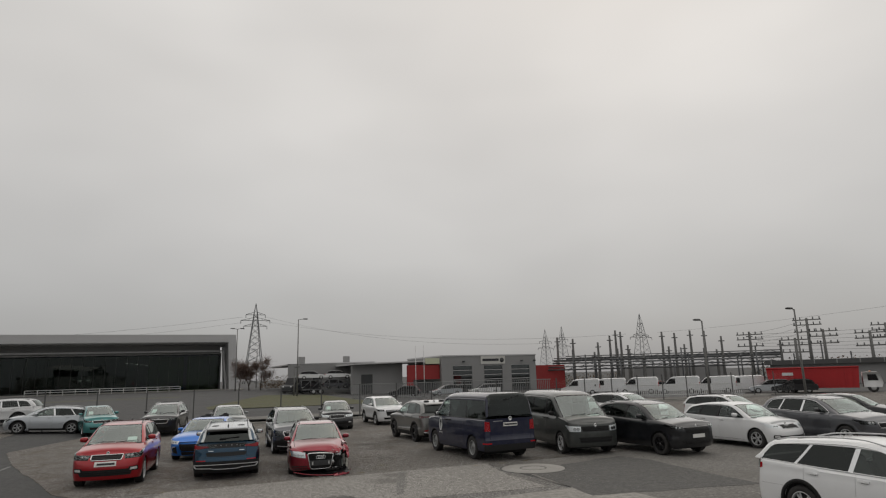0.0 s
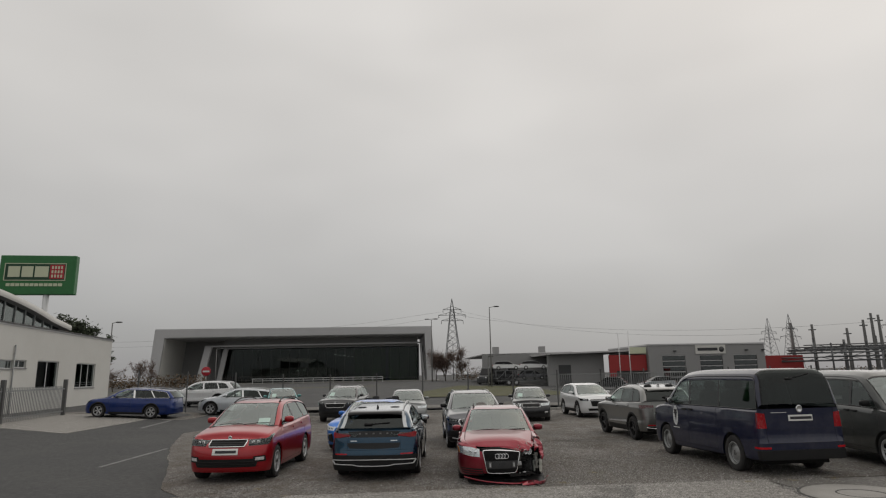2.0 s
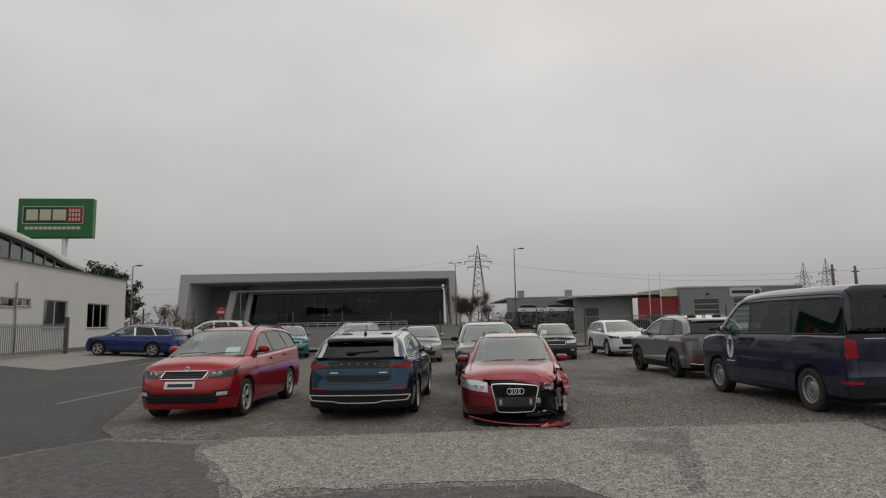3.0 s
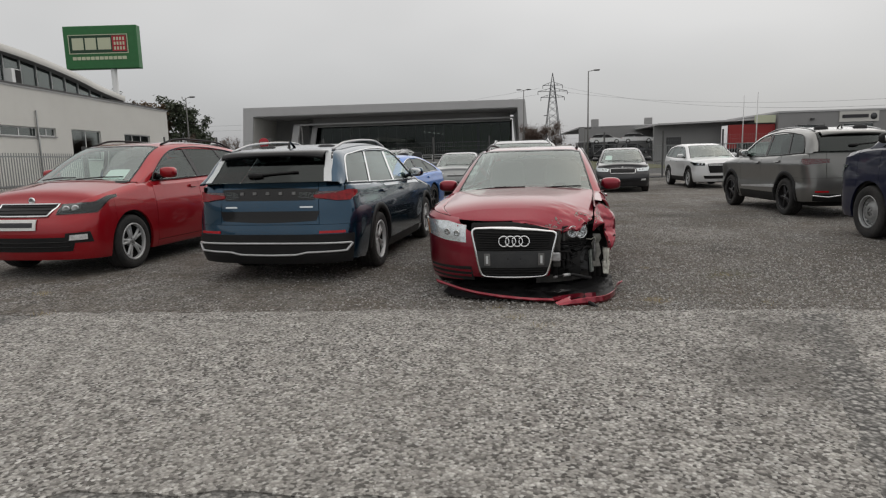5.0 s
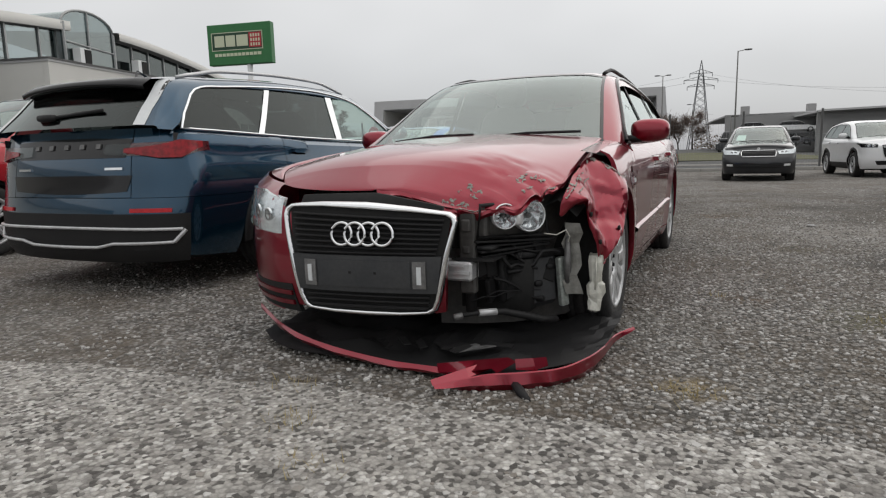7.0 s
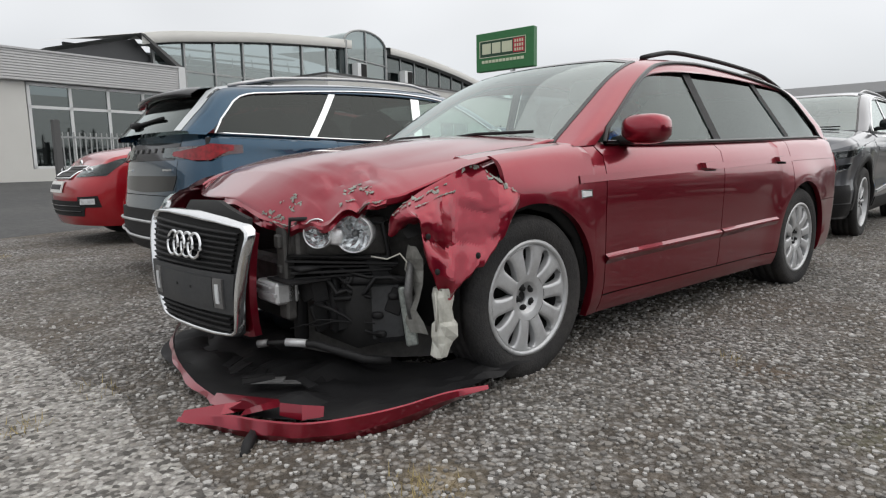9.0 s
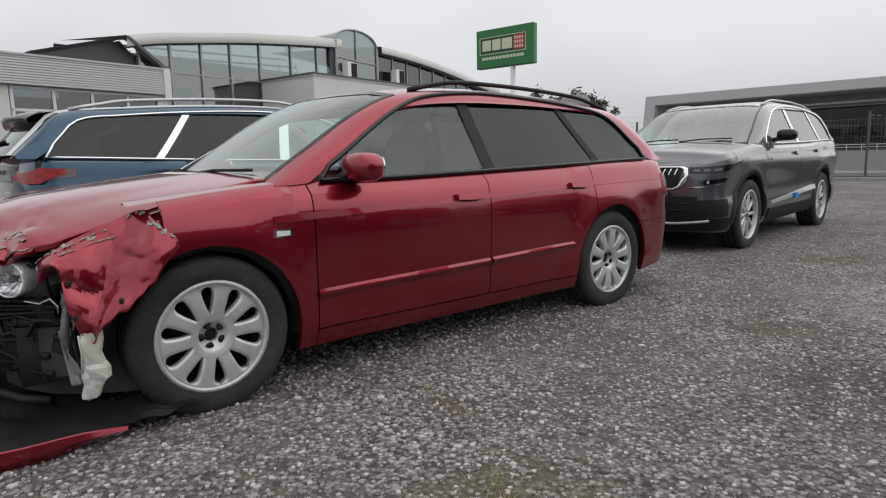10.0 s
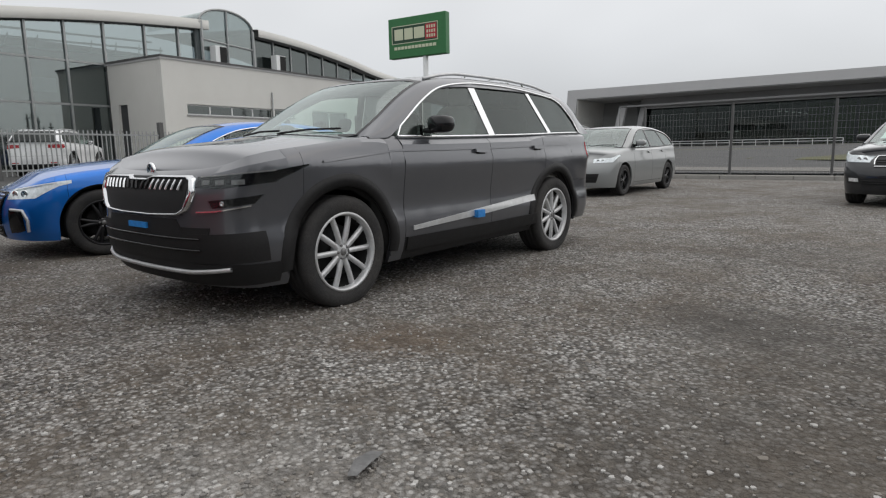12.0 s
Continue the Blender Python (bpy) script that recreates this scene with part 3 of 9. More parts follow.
        # wheel housings
        for h in self.hubs:
            for side in (1, -1):
                x, y1, y0 = self.x0 - h, self.hw(h) - 0.03, self.hw(h) - 0.34
                rr = self.ra + 0.012
                arc = [math.pi * k / 16 for k in range(-1, 18)]
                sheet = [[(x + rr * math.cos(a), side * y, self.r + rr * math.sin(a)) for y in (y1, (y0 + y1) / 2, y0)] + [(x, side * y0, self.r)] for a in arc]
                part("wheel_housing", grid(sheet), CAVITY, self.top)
                if s.get("clad"):
                    ring = []
                    for k in range(29):
                        a = math.pi * (k - 1) / 26
                        pts = []
                        for rad, off in ((self.ra - 0.003, -0.02), (self.ra - 0.003, 0.01), (self.ra + s.get("arch_w", 0.06), 0.008), (self.ra + s.get("arch_w", 0.06) + 0.005, -0.003)):
                            u, z = h - rad * math.cos(a), self.r + rad * math.sin(a)
                            pts.append(self.F(self.qu(u), max(z, 0.2), off, side))
                        ring.append(pts)
                    part("arch_cladding", grid(ring), PLASTIC, self.top)

    def cabin(self):
        s = self.s
        w0, w1, r1, r0 = s["uw0"], s["uw1"], s["ur1"], s["ur0"]
        ke = s.get("ke", 0.9)
        ks = [ke * (1 - 2 * j / 14) for j in range(15)]
        span = lambda a, b, n: [a + (b - a) * k / n for k in range(n + 1)]
        part("windscreen", grid([[self.C(u, k=k * 0.985) for k in ks] for u in span(w0, w1, 12)]), GLASS_SHIELD, self.top)
        part("roof", grid([[self.C(u, k=k) for k in ks] for u in span(w1, r1, 20)]), s.get("roof_mat") or self.paint, self.top)
        rear_glass = GLASS_DARK if s.get("dark", True) else GLASS
        part("rear_window", grid([[self.C(u, k=k * 0.97) for k in ks] for u in span(r1, r0, 8)]), rear_glass, self.top)
        # dark band round the screens
        for a, b, nm in ((w0, w1, "windscreen_seal"), (r0, r1, "rear_window_seal")):
            for side in (1, -1):
                part(nm, grid([[self.C(u, k=ke * 0.975, off=0.003, side=side), self.C(u, k=ke * 1.0, off=0.003, side=side)] for u in span(a, b, 12)]), GLOSS_BLACK, self.top)
            e = b + (0.03 if b < a else -0.03) * 0
            part(nm, grid([[self.C(b + d, k=k, off=0.003) for k in ks] for d in ((0.0, 0.05) if b < a else (-0.05, 0.0))]), GLOSS_BLACK, self.top)
        lap, gap = s.get("lap", 0.09), s.get("railgap", 0.05)
        zw = lambda u: min(self.zt(max(u - lap, w0)), self.zt(min(u + s.get("lapr", lap), r0))) - gap - 0.02
        us = span(w0, r0, 60)
        for side in (1, -1):
            sheet = []
            for u in us:
                zb, zlow = self.zs(u) - 0.012, max(zw(u), self.zs(u) - 0.012)
                k_top = self.C(u, k=ke)
                zk = k_top[2]
                col = [self.C(u, k=ke + (0.999 - ke) * j / 5, side=side) for j in range(5)]
                zside = min(zk, self.C(u, k=0.985)[2])
                col += [self.C(u, z=zside + (min(zlow, zside) - zside) * j / 4, side=side) for j in range(1, 5)]
                sheet.append(col)
            part("window_frame", grid(sheet), s.get("frame_mat") or self.paint, self.top)
            # side glazing between pillars
            glazed = [u for u in span(w0, r0, 240) if zw(u) > self.zs(u) + 0.03]
            g0, g1 = glazed[0], glazed[-1]
            b1, c1 = s["pillars"]
            lean = s.get("lean", (0.05, 0.22))
            cuts = [(g0, g0, None), (b1 - s.get("pw", 0.045), b1 + s.get("pw", 0.045), lean[0]), (c1 - 0.03, c1 + 0.03, lean[1]), (g1, g1, None)]
            for n in range(3):
                a, b = cuts[n][1], cuts[n + 1][0]
                la, lb = cuts[n][2] or 0, cuts[n + 1][2] or 0
                sheet = []
                for j in range(15):
                    col = []
                    for t in range(8):
                        f = t / 7
                        u = (a + la * (0.5 - f)) * (1 - j / 14) + (b + lb * (0.5 - f)) * (j / 14)
                        u = min(max(u, g0), g1)
                        zb = self.zs(u) - 0.008
                        col.append(Vector(self.C(u, z=zb, off=-0.004, side=side)).lerp(Vector(self.C(u, z=max(zw(u), zb), off=-0.004, side=side)), f))
                    sheet.append(col)
                glass = GLASS if (n == 0 or not s.get("dark", True)) else GLASS_DARK
                part(("front_side_window", "rear_side_window", "quarter_window")[n], grid(sheet), glass, self.top)
            for (a, b, la) in cuts[1:3]:
                sheet = []
                for t in range(9):
                    f = t / 8
                    col = []
                    for j in range(4):
                        u = min(max(a + (b - a) * j / 3 + la * (0.5 - f), g0), g1)
                        zb = self.zs(u) - 0.008
                        col.append(Vector(self.C(u, z=zb, off=0.0025, side=side)).lerp(Vector(self.C(u, z=max(zw(u), zb), off=0.0025, side=side)), f))
                    sheet.append(col)
                part("pillar_cover", grid(sheet), s.get("pillar_mat") or GLOSS_BLACK, self.top)
            # line round the side windows
            trim = CHROME if s.get("chrome") else GLOSS_BLACK
            rim = [u for u in span(g0, g1, 50)]
            low_pts = [self.C(u, z=self.zs(u) - 0.002, off=0.004, side=side) for u in rim]
            top_pts = [self.C(u, z=max(zw(u), self.zs(u)), off=0.003, side=side) for u in reversed(rim)]
            part("window_trim", tube(low_pts + top_pts[1:-1] + [low_pts[0]], s.get("trim", 0.009), 6, False), trim, self.top)
            if s.get("rails"):
                a, b = s["rails"]
                pts = []
                for j in range(21):
                    u = a + (b - a) * j / 20
                    x, y, z = self.C(u, k=0.86, side=side)
                    lift = s.get("rail_lift", 0.045) * min(1.0, 6 * min(j, 20 - j) / 20) + 0.004
                    pts.append((x, y, z + lift))
                part("roof_rail", tube(pts, 0.013, 8), s.get("rail_mat") or PLASTIC, self.top)
            # mirror
            um, zm = s["mirror"]
            mx, my, mz = self.C(um, z=max(self.zs(um) + 0.02, zm - 0.03))
            housing = blob(mx - 0.01, side * (my + 0.12), zm + 0.02, 0.075, 0.108, 0.066, 3.0)
            mir = part("wing_mirror", housing, s.get("mirror_mat") or self.paint, self.top)
            part("mirror_stalk", merge(blob(mx, side * (my + 0.03), zm - 0.025, 0.05, 0.07, 0.022, 3)), PLASTIC, mir)
            part("mirror_glass", merge(blob(mx - 0.072, side * (my + 0.12), zm + 0.02, 0.012, 0.085, 0.052, 3)), CHROME, mir)
            # door handles
            for u in s["handles"]:
                z = self.zs(u) - s.get("handle_drop", 0.11)
                h = self.patch("door_handle", [(self.qu(u - 0.1), z - 0.014), (self.qu(u), z - 0.019), (self.qu(u + 0.1), z - 0.012)], [(self.qu(u - 0.1), z + 0.012), (self.qu(u), z + 0.018), (self.qu(u + 0.1), z + 0.014)], s.get("handle_mat") or self.paint, off=0.03, depth=0.034, side=side)
                # flush near-black patch: painted shade of the hollow behind the handle
                self.patch("handle_recess", [(self.qu(u - 0.07), z - 0.03), (self.qu(u + 0.05), z - 0.03)], [(self.qu(u - 0.07), z + 0.0), (self.qu(u + 0.05), z + 0.0)], CAVITY, off=0.002, side=side, parent=h)
        # wipers and scuttle
        qs = [self.C(w0 - 0.03, k=k, off=0.006) for k in ks]
        part("scuttle_panel", grid([[(x + 0.05, y, z + 0.004) for x, y, z in qs], [(x - 0.06, y, z + 0.02) for x, y, z in [self.C(w0, k=k) for k in ks]]]), PLASTIC, self.top)
        for y0, y1 in ((0.05, 0.6), (-0.5, 0.02)):
            a, b = [self.C(w0 + e, k=y / (0.45 * self.W), off=0.02) for e, y in ((0.03, y0), (0.07, y1))]
            part("wiper", tube([a, ((a[0] + b[0]) / 2, (a[1] + b[1]) / 2, (a[2] + b[2]) / 2 + 0.012), b], 0.008, 6), PLASTIC, self.top)

    def wheels(self, style, mat):
        width = self.s.get("tyre_w", 0.215)
        disc, tyre, rim, bolts = wheel_meshes(style, self.r, width, mat)
        for h in self.hubs:
            for side in (1, -1):
                w = part("wheel", disc, None, self.top)
                steer = self.s.get("steer", 0.0) if h == self.hubs[0] else 0.0
                w.matrix_local = Matrix.Translation((self.x0 - h, side * (self.hw(h) - width / 2 - 0.012), self.r)) @ Matrix.Rotation(radians(steer + (0 if side == 1 else 180)), 4, "Z") @ Matrix.Rotation(0.35 + h, 4, "Y")
                part("tyre", tyre, None, w), part("rim", rim, None, w), part("hub_bolts", bolts, None, w)

    def inside(self, mat):
        s = self.s
        uf = s.get("seat_u", s["uw1"] + 0.35)
        z = s.get("seat_z", 0.50)
        for side in (1, -1):
            o = part("front_seat", seat_mesh("front", mat), None, self.top)
            o.matrix_local = Matrix.Translation((self.x0 - uf, side * 0.36, z))
        o = part("rear_seat", seat_mesh("rear", mat), None, self.top)
        o.matrix_local = Matrix.Translation((self.x0 - uf - s.get("row", 0.9), 0, z + 0.02))
        ud = s["uw0"] + 0.1
        dash = []
        for y in [(-1 + 2 * k / 10) * (self.W / 2 - 0.13) for k in range(11)]:
            zd = self.zs(ud) - 0.03
            dash.append([(self.x0 - ud + 0.05, y, zd - 0.05), (self.x0 - ud - 0.3, y, zd - 0.005), (self.x0 - ud - 0.45, y, zd - 0.04), (self.x0 - ud - 0.5, y, zd - 0.3), (self.x0 - ud - 0.45, y, zd - 0.5)])
        part("dashboard", grid(dash), s.get("dash_mat") or PLASTIC, self.top)
        wheel = [(math.cos(a) * 0.18, math.sin(a) * 0.18) for a in [2 * math.pi * k / 20 for k in range(21)]]
        xs, zc = self.x0 - ud - 0.58, self.zs(ud) - 0.12
        part("steering_wheel", tube([(xs + 0.25 * b, 0.36 + a, zc + b * 0.95) for a, b in wheel], 0.014, 6, False), PLASTIC, self.top)
        floor = box(self.x0 - self.L + 0.3, -self.W / 2 + 0.12, 0.4, self.x0 - ud - 0.2, self.W / 2 - 0.12, 0.44)
        trim = []
        u0, u1 = ud + 0.1, s["ur0"] - 0.1
        for side in (1, -1):
            trim.append(grid([[(self.x0 - u, side * (self.hw(u) - 0.1), zz) for zz in (0.42, self.zs(u) - 0.03)] for u in [u0 + (u1 - u0) * k / 8 for k in range(9)]]))
        part("cabin_floor", merge(floor, *trim), mat, self.top)

    # -- details --
    def lamp(self, lower, upper, side=1, back=None, lens=None, name="headlight", label="", bulbs=()):
        """A lamp: a dark bowl with reflectors under a clear lens."""
        h = self.patch(name, lower, upper, back or LAMP_IN, off=0.002, depth=0.015, side=side, label=label)
        for q, z, rad in bulbs:
            p, o = Vector(self.F(q, z, 0.004, side)), Vector(self.F(q, z, 0.014, side))
            d = (o - p).normalized()
            ringed = move(lathe([(0.0, 0.003), (rad * 0.55, 0.004), (rad * 0.9, 0.009), (rad, 0.006), (rad, 0.0)], 18), Matrix.Translation(p) @ d.to_track_quat("Y", "Z").to_matrix().to_4x4())
            part("projector", ringed, CHROME, h)
        self.patch("lamp_lens", lower, upper, lens or LENS, off=0.016, depth=0.014, side=side, parent=h)
        return h

    def plate(self, q0, q1, z0, z1, mat=None, bars=True, off=0.02, name="number_plate", label=""):
        p = self.patch(name, [(q0, z0), (q1, z0)], [(q0, z1), (q1, z1)], mat or PLATE, off=off, depth=0.012, n=10, label=label)
        if bars:
            a, b = q0 + (q1 - q0) * 0.14, q1 - (q1 - q0) * 0.08
            zc = (z0 + z1) / 2
            self.patch("plate_mark", [(a, zc - 0.024), (b, zc - 0.024)], [(a, zc + 0.024), (b, zc + 0.024)], INK, off=off + 0.004, depth=0.004, n=8, parent=p)
        return p


def car_pose(front, rear, side, width):
    """The pose of a car from where its front and rear wheels stand on one flank (side 1: its left)."""
    f, r = Vector(front), Vector(rear)
    d = (f - r).normalized()
    left = Vector((-d.y, d.x))
    mid = (f + r) / 2 - left * side * (width / 2 - 0.05)
    return pose(mid.x, mid.y, 0, 0, 0, math.degrees(math.atan2(d.y, d.x)))


def nose_pose(x, y, degrees, spec):
    """The pose of a car from the middle of its front bumper and the way it faces."""
    a = radians(degrees)
    k = spec["wb"] / 2 + spec["fo"]
    return pose(x - k * math.cos(a), y - k * math.sin(a), 0, 0, 0, degrees)


def spec_of(base, **change):
    return {**base, **change}


WAGON = dict(L=4.586, W=1.772, H=1.427, wb=2.643, fo=0.93, r=0.312, Rf=0.55, Rr=0.36, nf=2.4, nr=2.9, rs=0.07,
    zs=[(0.0, 0.66), (0.25, 0.74), (0.7, 0.83), (1.3, 0.905), (2.0, 0.925), (3.2, 0.955), (4.1, 0.985), (4.586, 0.99)],
    zt=[(1.22, 0.90), (1.5, 1.075), (1.85, 1.285), (2.12, 1.385), (2.6, 1.427), (3.2, 1.42), (3.9, 1.375), (4.12, 1.33), (4.35, 1.12), (4.50, 0.98)],
    uw0=1.25, uw1=2.08, ur1=4.1, ur0=4.48, sill=[(0, 0.2), (0.5, 0.19), (2, 0.185), (3.9, 0.2), (4.4, 0.24), (4.6, 0.26)],
    nose=[(0.15, 0.09), (0.25, 0.035), (0.45, 0.0), (0.58, 0.02), (0.66, 0.07), (0.75, 0.16), (0.85, 0.3)],
    tail=[(0.15, 0.06), (0.3, 0.01), (0.5, 0.0), (0.62, 0.01), (0.66, 0.05), (0.85, 0.08), (1.0, 0.13)],
    side=[(0.15, 0.07), (0.22, 0.035), (0.35, 0.012), (0.6, 0.0), (0.75, 0.012), (0.9, 0.04), (1.1, 0.06)],
    doors=(1.42, 2.52, 3.42), pillars=(2.58, 3.48), lean=(0.1, 0.3), zd=0.27, handles=(2.38, 3.25), mirror=(1.72, 0.98), rails=(2.2, 4.0), chrome=False, crown=0.07, tum=0.38)

# ---- ground ----
def rise(x, y):
    """Height of the land: the lot is level, the land beyond climbs a little to the west and north."""
    a = max(0.0, min(1.0, (-17 - x) / 9)) * 0.4
    b = max(0.0, min(1.0, (y - 60) / 50)) * 0.6 * max(0.0, min(1.0, (10 - x) / 30))
    return a + b


def stony(name, colors, size, relief, patches, patch_color, rough=0.9, patch_scale=0.6, dirt=0.5, earth=None, spots=()):
    """Loose or bound stones: cells of about 1/size metres, each of its own colour, with dirt between and broad patches."""
    m = bpy.data.materials.new(name)
    m.use_nodes = True
    link, p = m.node_tree.links.new, m.node_tree.nodes["Principled BSDF"]
    p.inputs["Roughness"].default_value = rough
    tc = node(m, "ShaderNodeTexCoord")
    warp = node(m, "ShaderNodeTexNoise", Scale=size * 0.6, Detail=2.0)
    add = node(m, "ShaderNodeMix", Factor=0.35 / size)
    add.data_type, add.blend_type = "RGBA", "ADD"
    link(tc.outputs["Object"], warp.inputs["Vector"]), link(tc.outputs["Object"], add.inputs["A"]), link(warp.outputs["Color"], add.inputs["B"])
    v1, v2 = node(m, "ShaderNodeTexVoronoi", Scale=size), node(m, "ShaderNodeTexVoronoi", Scale=size * 2.3)
    for v in (v1, v2):
        link(add.outputs["Result"], v.inputs["Vector"])
    ramp = node(m, "ShaderNodeValToRGB")
    ramp.color_ramp.interpolation = "CONSTANT" if len(colors) > 3 else "LINEAR"
    for n, c in enumerate(colors):
        e = ramp.color_ramp.elements[n] if n < 2 else ramp.color_ramp.elements.new(n / len(colors))
        e.position, e.color = n / len(colors), (*c, 1)
    hue = node(m, "ShaderNodeSeparateColor")
    link(v1.outputs["Color"], hue.inputs[0]), link(hue.outputs[0], ramp.inputs[0])
    gap = node(m, "ShaderNodeMapRange", From_Min=0.30, From_Max=0.75, To_Min=0.0, To_Max=dirt)
    link(v1.outputs["Distance"], gap.inputs[0])
    mixed = node(m, "ShaderNodeMix")
    mixed.data_type = "RGBA"
    mixed.inputs["B"].default_value = (*[0.4 * c for c in patch_color], 1)
    link(gap.outputs[0], mixed.inputs["Factor"]), link(ramp.outputs[0], mixed.inputs["A"])
    broad, reach = node(m, "ShaderNodeTexNoise", Scale=patch_scale, Detail=9.0, Roughness=0.68), node(m, "ShaderNodeMapRange", From_Min=0.42, From_Max=0.68, To_Min=0.0, To_Max=patches)
    link(tc.outputs["Object"], broad.inputs["Vector"]), link(broad.outputs[0], reach.inputs[0])
    stained = node(m, "ShaderNodeMix")
    stained.data_type = "RGBA"
    stained.inputs["B"].default_value = (*patch_color, 1)
    link(reach.outputs[0], stained.inputs["Factor"]), link(mixed.outputs["Result"], stained.inputs["A"])
    result = stained.outputs["Result"]
    if earth:
        soil, sr, sm = node(m, "ShaderNodeTexNoise", Scale=1.1, Detail=8.0, Roughness=0.72), node(m, "ShaderNodeMapRange", From_Min=0.44, From_Max=0.6, To_Min=0.0, To_Max=0.62), node(m, "ShaderNodeMix")
        sm.data_type = "RGBA"
        sm.inputs["B"].default_value = (*earth, 1)
        link(tc.outputs["Object"], soil.inputs["Vector"]), link(soil.outputs[0], sr.inputs[0]), link(sr.outputs[0], sm.inputs["Factor"]), link(result, sm.inputs["A"])
        result = sm.outputs["Result"]
    for x, y, r, color, amount in spots:
        # a spot of its own colour with a ragged edge
        jit, wob = node(m, "ShaderNodeTexNoise", Scale=5.0, Detail=7.0, Roughness=0.7), node(m, "ShaderNodeMix", Factor=r * 1.3)
        wob.data_type, wob.blend_type = "RGBA", "ADD"
        far, fr, fm = node(m, "ShaderNodeVectorMath"), node(m, "ShaderNodeMapRange", From_Min=r * 0.35, From_Max=r, To_Min=amount, To_Max=0.0), node(m, "ShaderNodeMix")
        far.operation, fm.data_type = "DISTANCE", "RGBA"
        far.inputs[1].default_value = (x + r * 0.65, y + r * 0.65, r * 0.65)
        fm.inputs["B"].default_value = (*color, 1)
        link(tc.outputs["Object"], jit.inputs["Vector"]), link(tc.outputs["Object"], wob.inputs["A"]), link(jit.outputs["Color"], wob.inputs["B"]), link(wob.outputs["Result"], far.inputs[0])
        link(far.outputs["Value"], fr.inputs[0]), link(fr.outputs[0], fm.inputs["Factor"]), link(result, fm.inputs["A"])
        result = fm.outputs["Result"]
    mid, mr = node(m, "ShaderNodeTexNoise", Scale=7.0, Detail=6.0, Roughness=0.7), node(m, "ShaderNodeMapRange", From_Min=0.3, From_Max=0.7, To_Min=0.62, To_Max=1.36)
    tone = node(m, "ShaderNodeMix", Factor=1.0)
    tone.data_type, tone.blend_type = "RGBA", "MULTIPLY"
    link(tc.outputs["Object"], mid.inputs["Vector"]), link(mid.outputs[0], mr.inputs[0]), link(result, tone.inputs["A"]), link(mr.outputs[0], tone.inputs["B"])
    link(tone.outputs["Result"], p.inputs["Base Color"])
    h2 = node(m, "ShaderNodeMath")
    h2.operation = "MULTIPLY_ADD"
    h2.inputs[1].default_value = 0.4
    link(v2.outputs["Distance"], h2.inputs[0]), link(v1.outputs["Distance"], h2.inputs[2])
    b = node(m, "ShaderNodeBump", Strength=relief, Distance=0.6 / size)
    b.invert = True
    link(h2.outputs[0], b.inputs["Height"]), link(b.outputs[0], p.inputs["Normal"])
    return m


DAMP, SOIL, MOSS = (0.055, 0.05, 0.045), (0.10, 0.07, 0.045), (0.09, 0.085, 0.04)
# dark brown tone of the broad gravel spots
DARK_GRAVEL = (0.062, 0.054, 0.045)
SPOTS = ((-1.2, 27.3, 1.3, DARK_GRAVEL, 0.55), (-1.0, 26.1, 0.9, DARK_GRAVEL, 0.5), (-2.9, 29.7, 1.4, DARK_GRAVEL, 0.4), (1.0, 22.0, 2.2, DARK_GRAVEL, 0.75), (3.4, 24.2, 2.8, DARK_GRAVEL, 0.75), (1.5, 26.4, 2.0, DARK_GRAVEL, 0.6), (0.0, 21.2, 1.0, DARK_GRAVEL, 0.35), (-1.3, 24.5, 1.0, (0.34, 0.33, 0.31), 0.4), (-3.4, 20.6, 1.1, DARK_GRAVEL, 0.5), (-6.6, 20.4, 1.6, DARK_GRAVEL, 0.5), (4.6, 20.6, 1.5, DARK_GRAVEL, 0.4), (-1.39, 23.4, 0.34, (0.10, 0.085, 0.06), 0.75), (-0.73, 22.95, 0.5, DAMP, 0.7), (-0.72, 21.14, 0.42, MOSS, 0.6), (-1.39, 21.27, 0.2, SOIL, 0.75), (-2.57, 25.92, 0.42, SOIL, 0.7), (-1.65, 27.61, 0.6, DAMP, 0.55), (-1.3, 19.75, 0.16, (0.26, 0.2, 0.11), 0.6), (-2.3, 18.75, 0.14, (0.26, 0.2, 0.11), 0.6))
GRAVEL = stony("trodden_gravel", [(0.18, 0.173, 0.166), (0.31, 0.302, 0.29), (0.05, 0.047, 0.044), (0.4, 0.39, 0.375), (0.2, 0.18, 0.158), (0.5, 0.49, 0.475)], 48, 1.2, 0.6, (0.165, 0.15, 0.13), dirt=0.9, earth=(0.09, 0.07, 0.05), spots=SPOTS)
WASHED = stony("washed_aggregate_concrete", [(0.36, 0.345, 0.32), (0.44, 0.425, 0.395), (0.27, 0.255, 0.237), (0.07, 0.065, 0.06), (0.38, 0.365, 0.34), (0.56, 0.545, 0.52), (0.16, 0.15, 0.14)], 58, 1.0, 0.35, (0.28, 0.265, 0.24), dirt=0.45, spots=((-0.30, 19.06, 0.6, DAMP, 0.5), (-0.52, 18.10, 0.6, DAMP, 0.5)))
ROUGH = stony("coarse_worn_asphalt", [(0.21, 0.203, 0.195), (0.33, 0.32, 0.305), (0.1, 0.097, 0.093), (0.48, 0.465, 0.44), (0.25, 0.242, 0.23), (0.38, 0.367, 0.347)], 40, 1.0, 0.5, (0.12, 0.115, 0.105), patch_scale=0.5, dirt=0.8)
ASPHALT = stony("worn_asphalt", [(0.05, 0.051, 0.053), (0.064, 0.065, 0.067), (0.042, 0.043, 0.045), (0.085, 0.085, 0.084)], 70, 0.4, 0.6, (0.08, 0.079, 0.076), patch_scale=0.35)
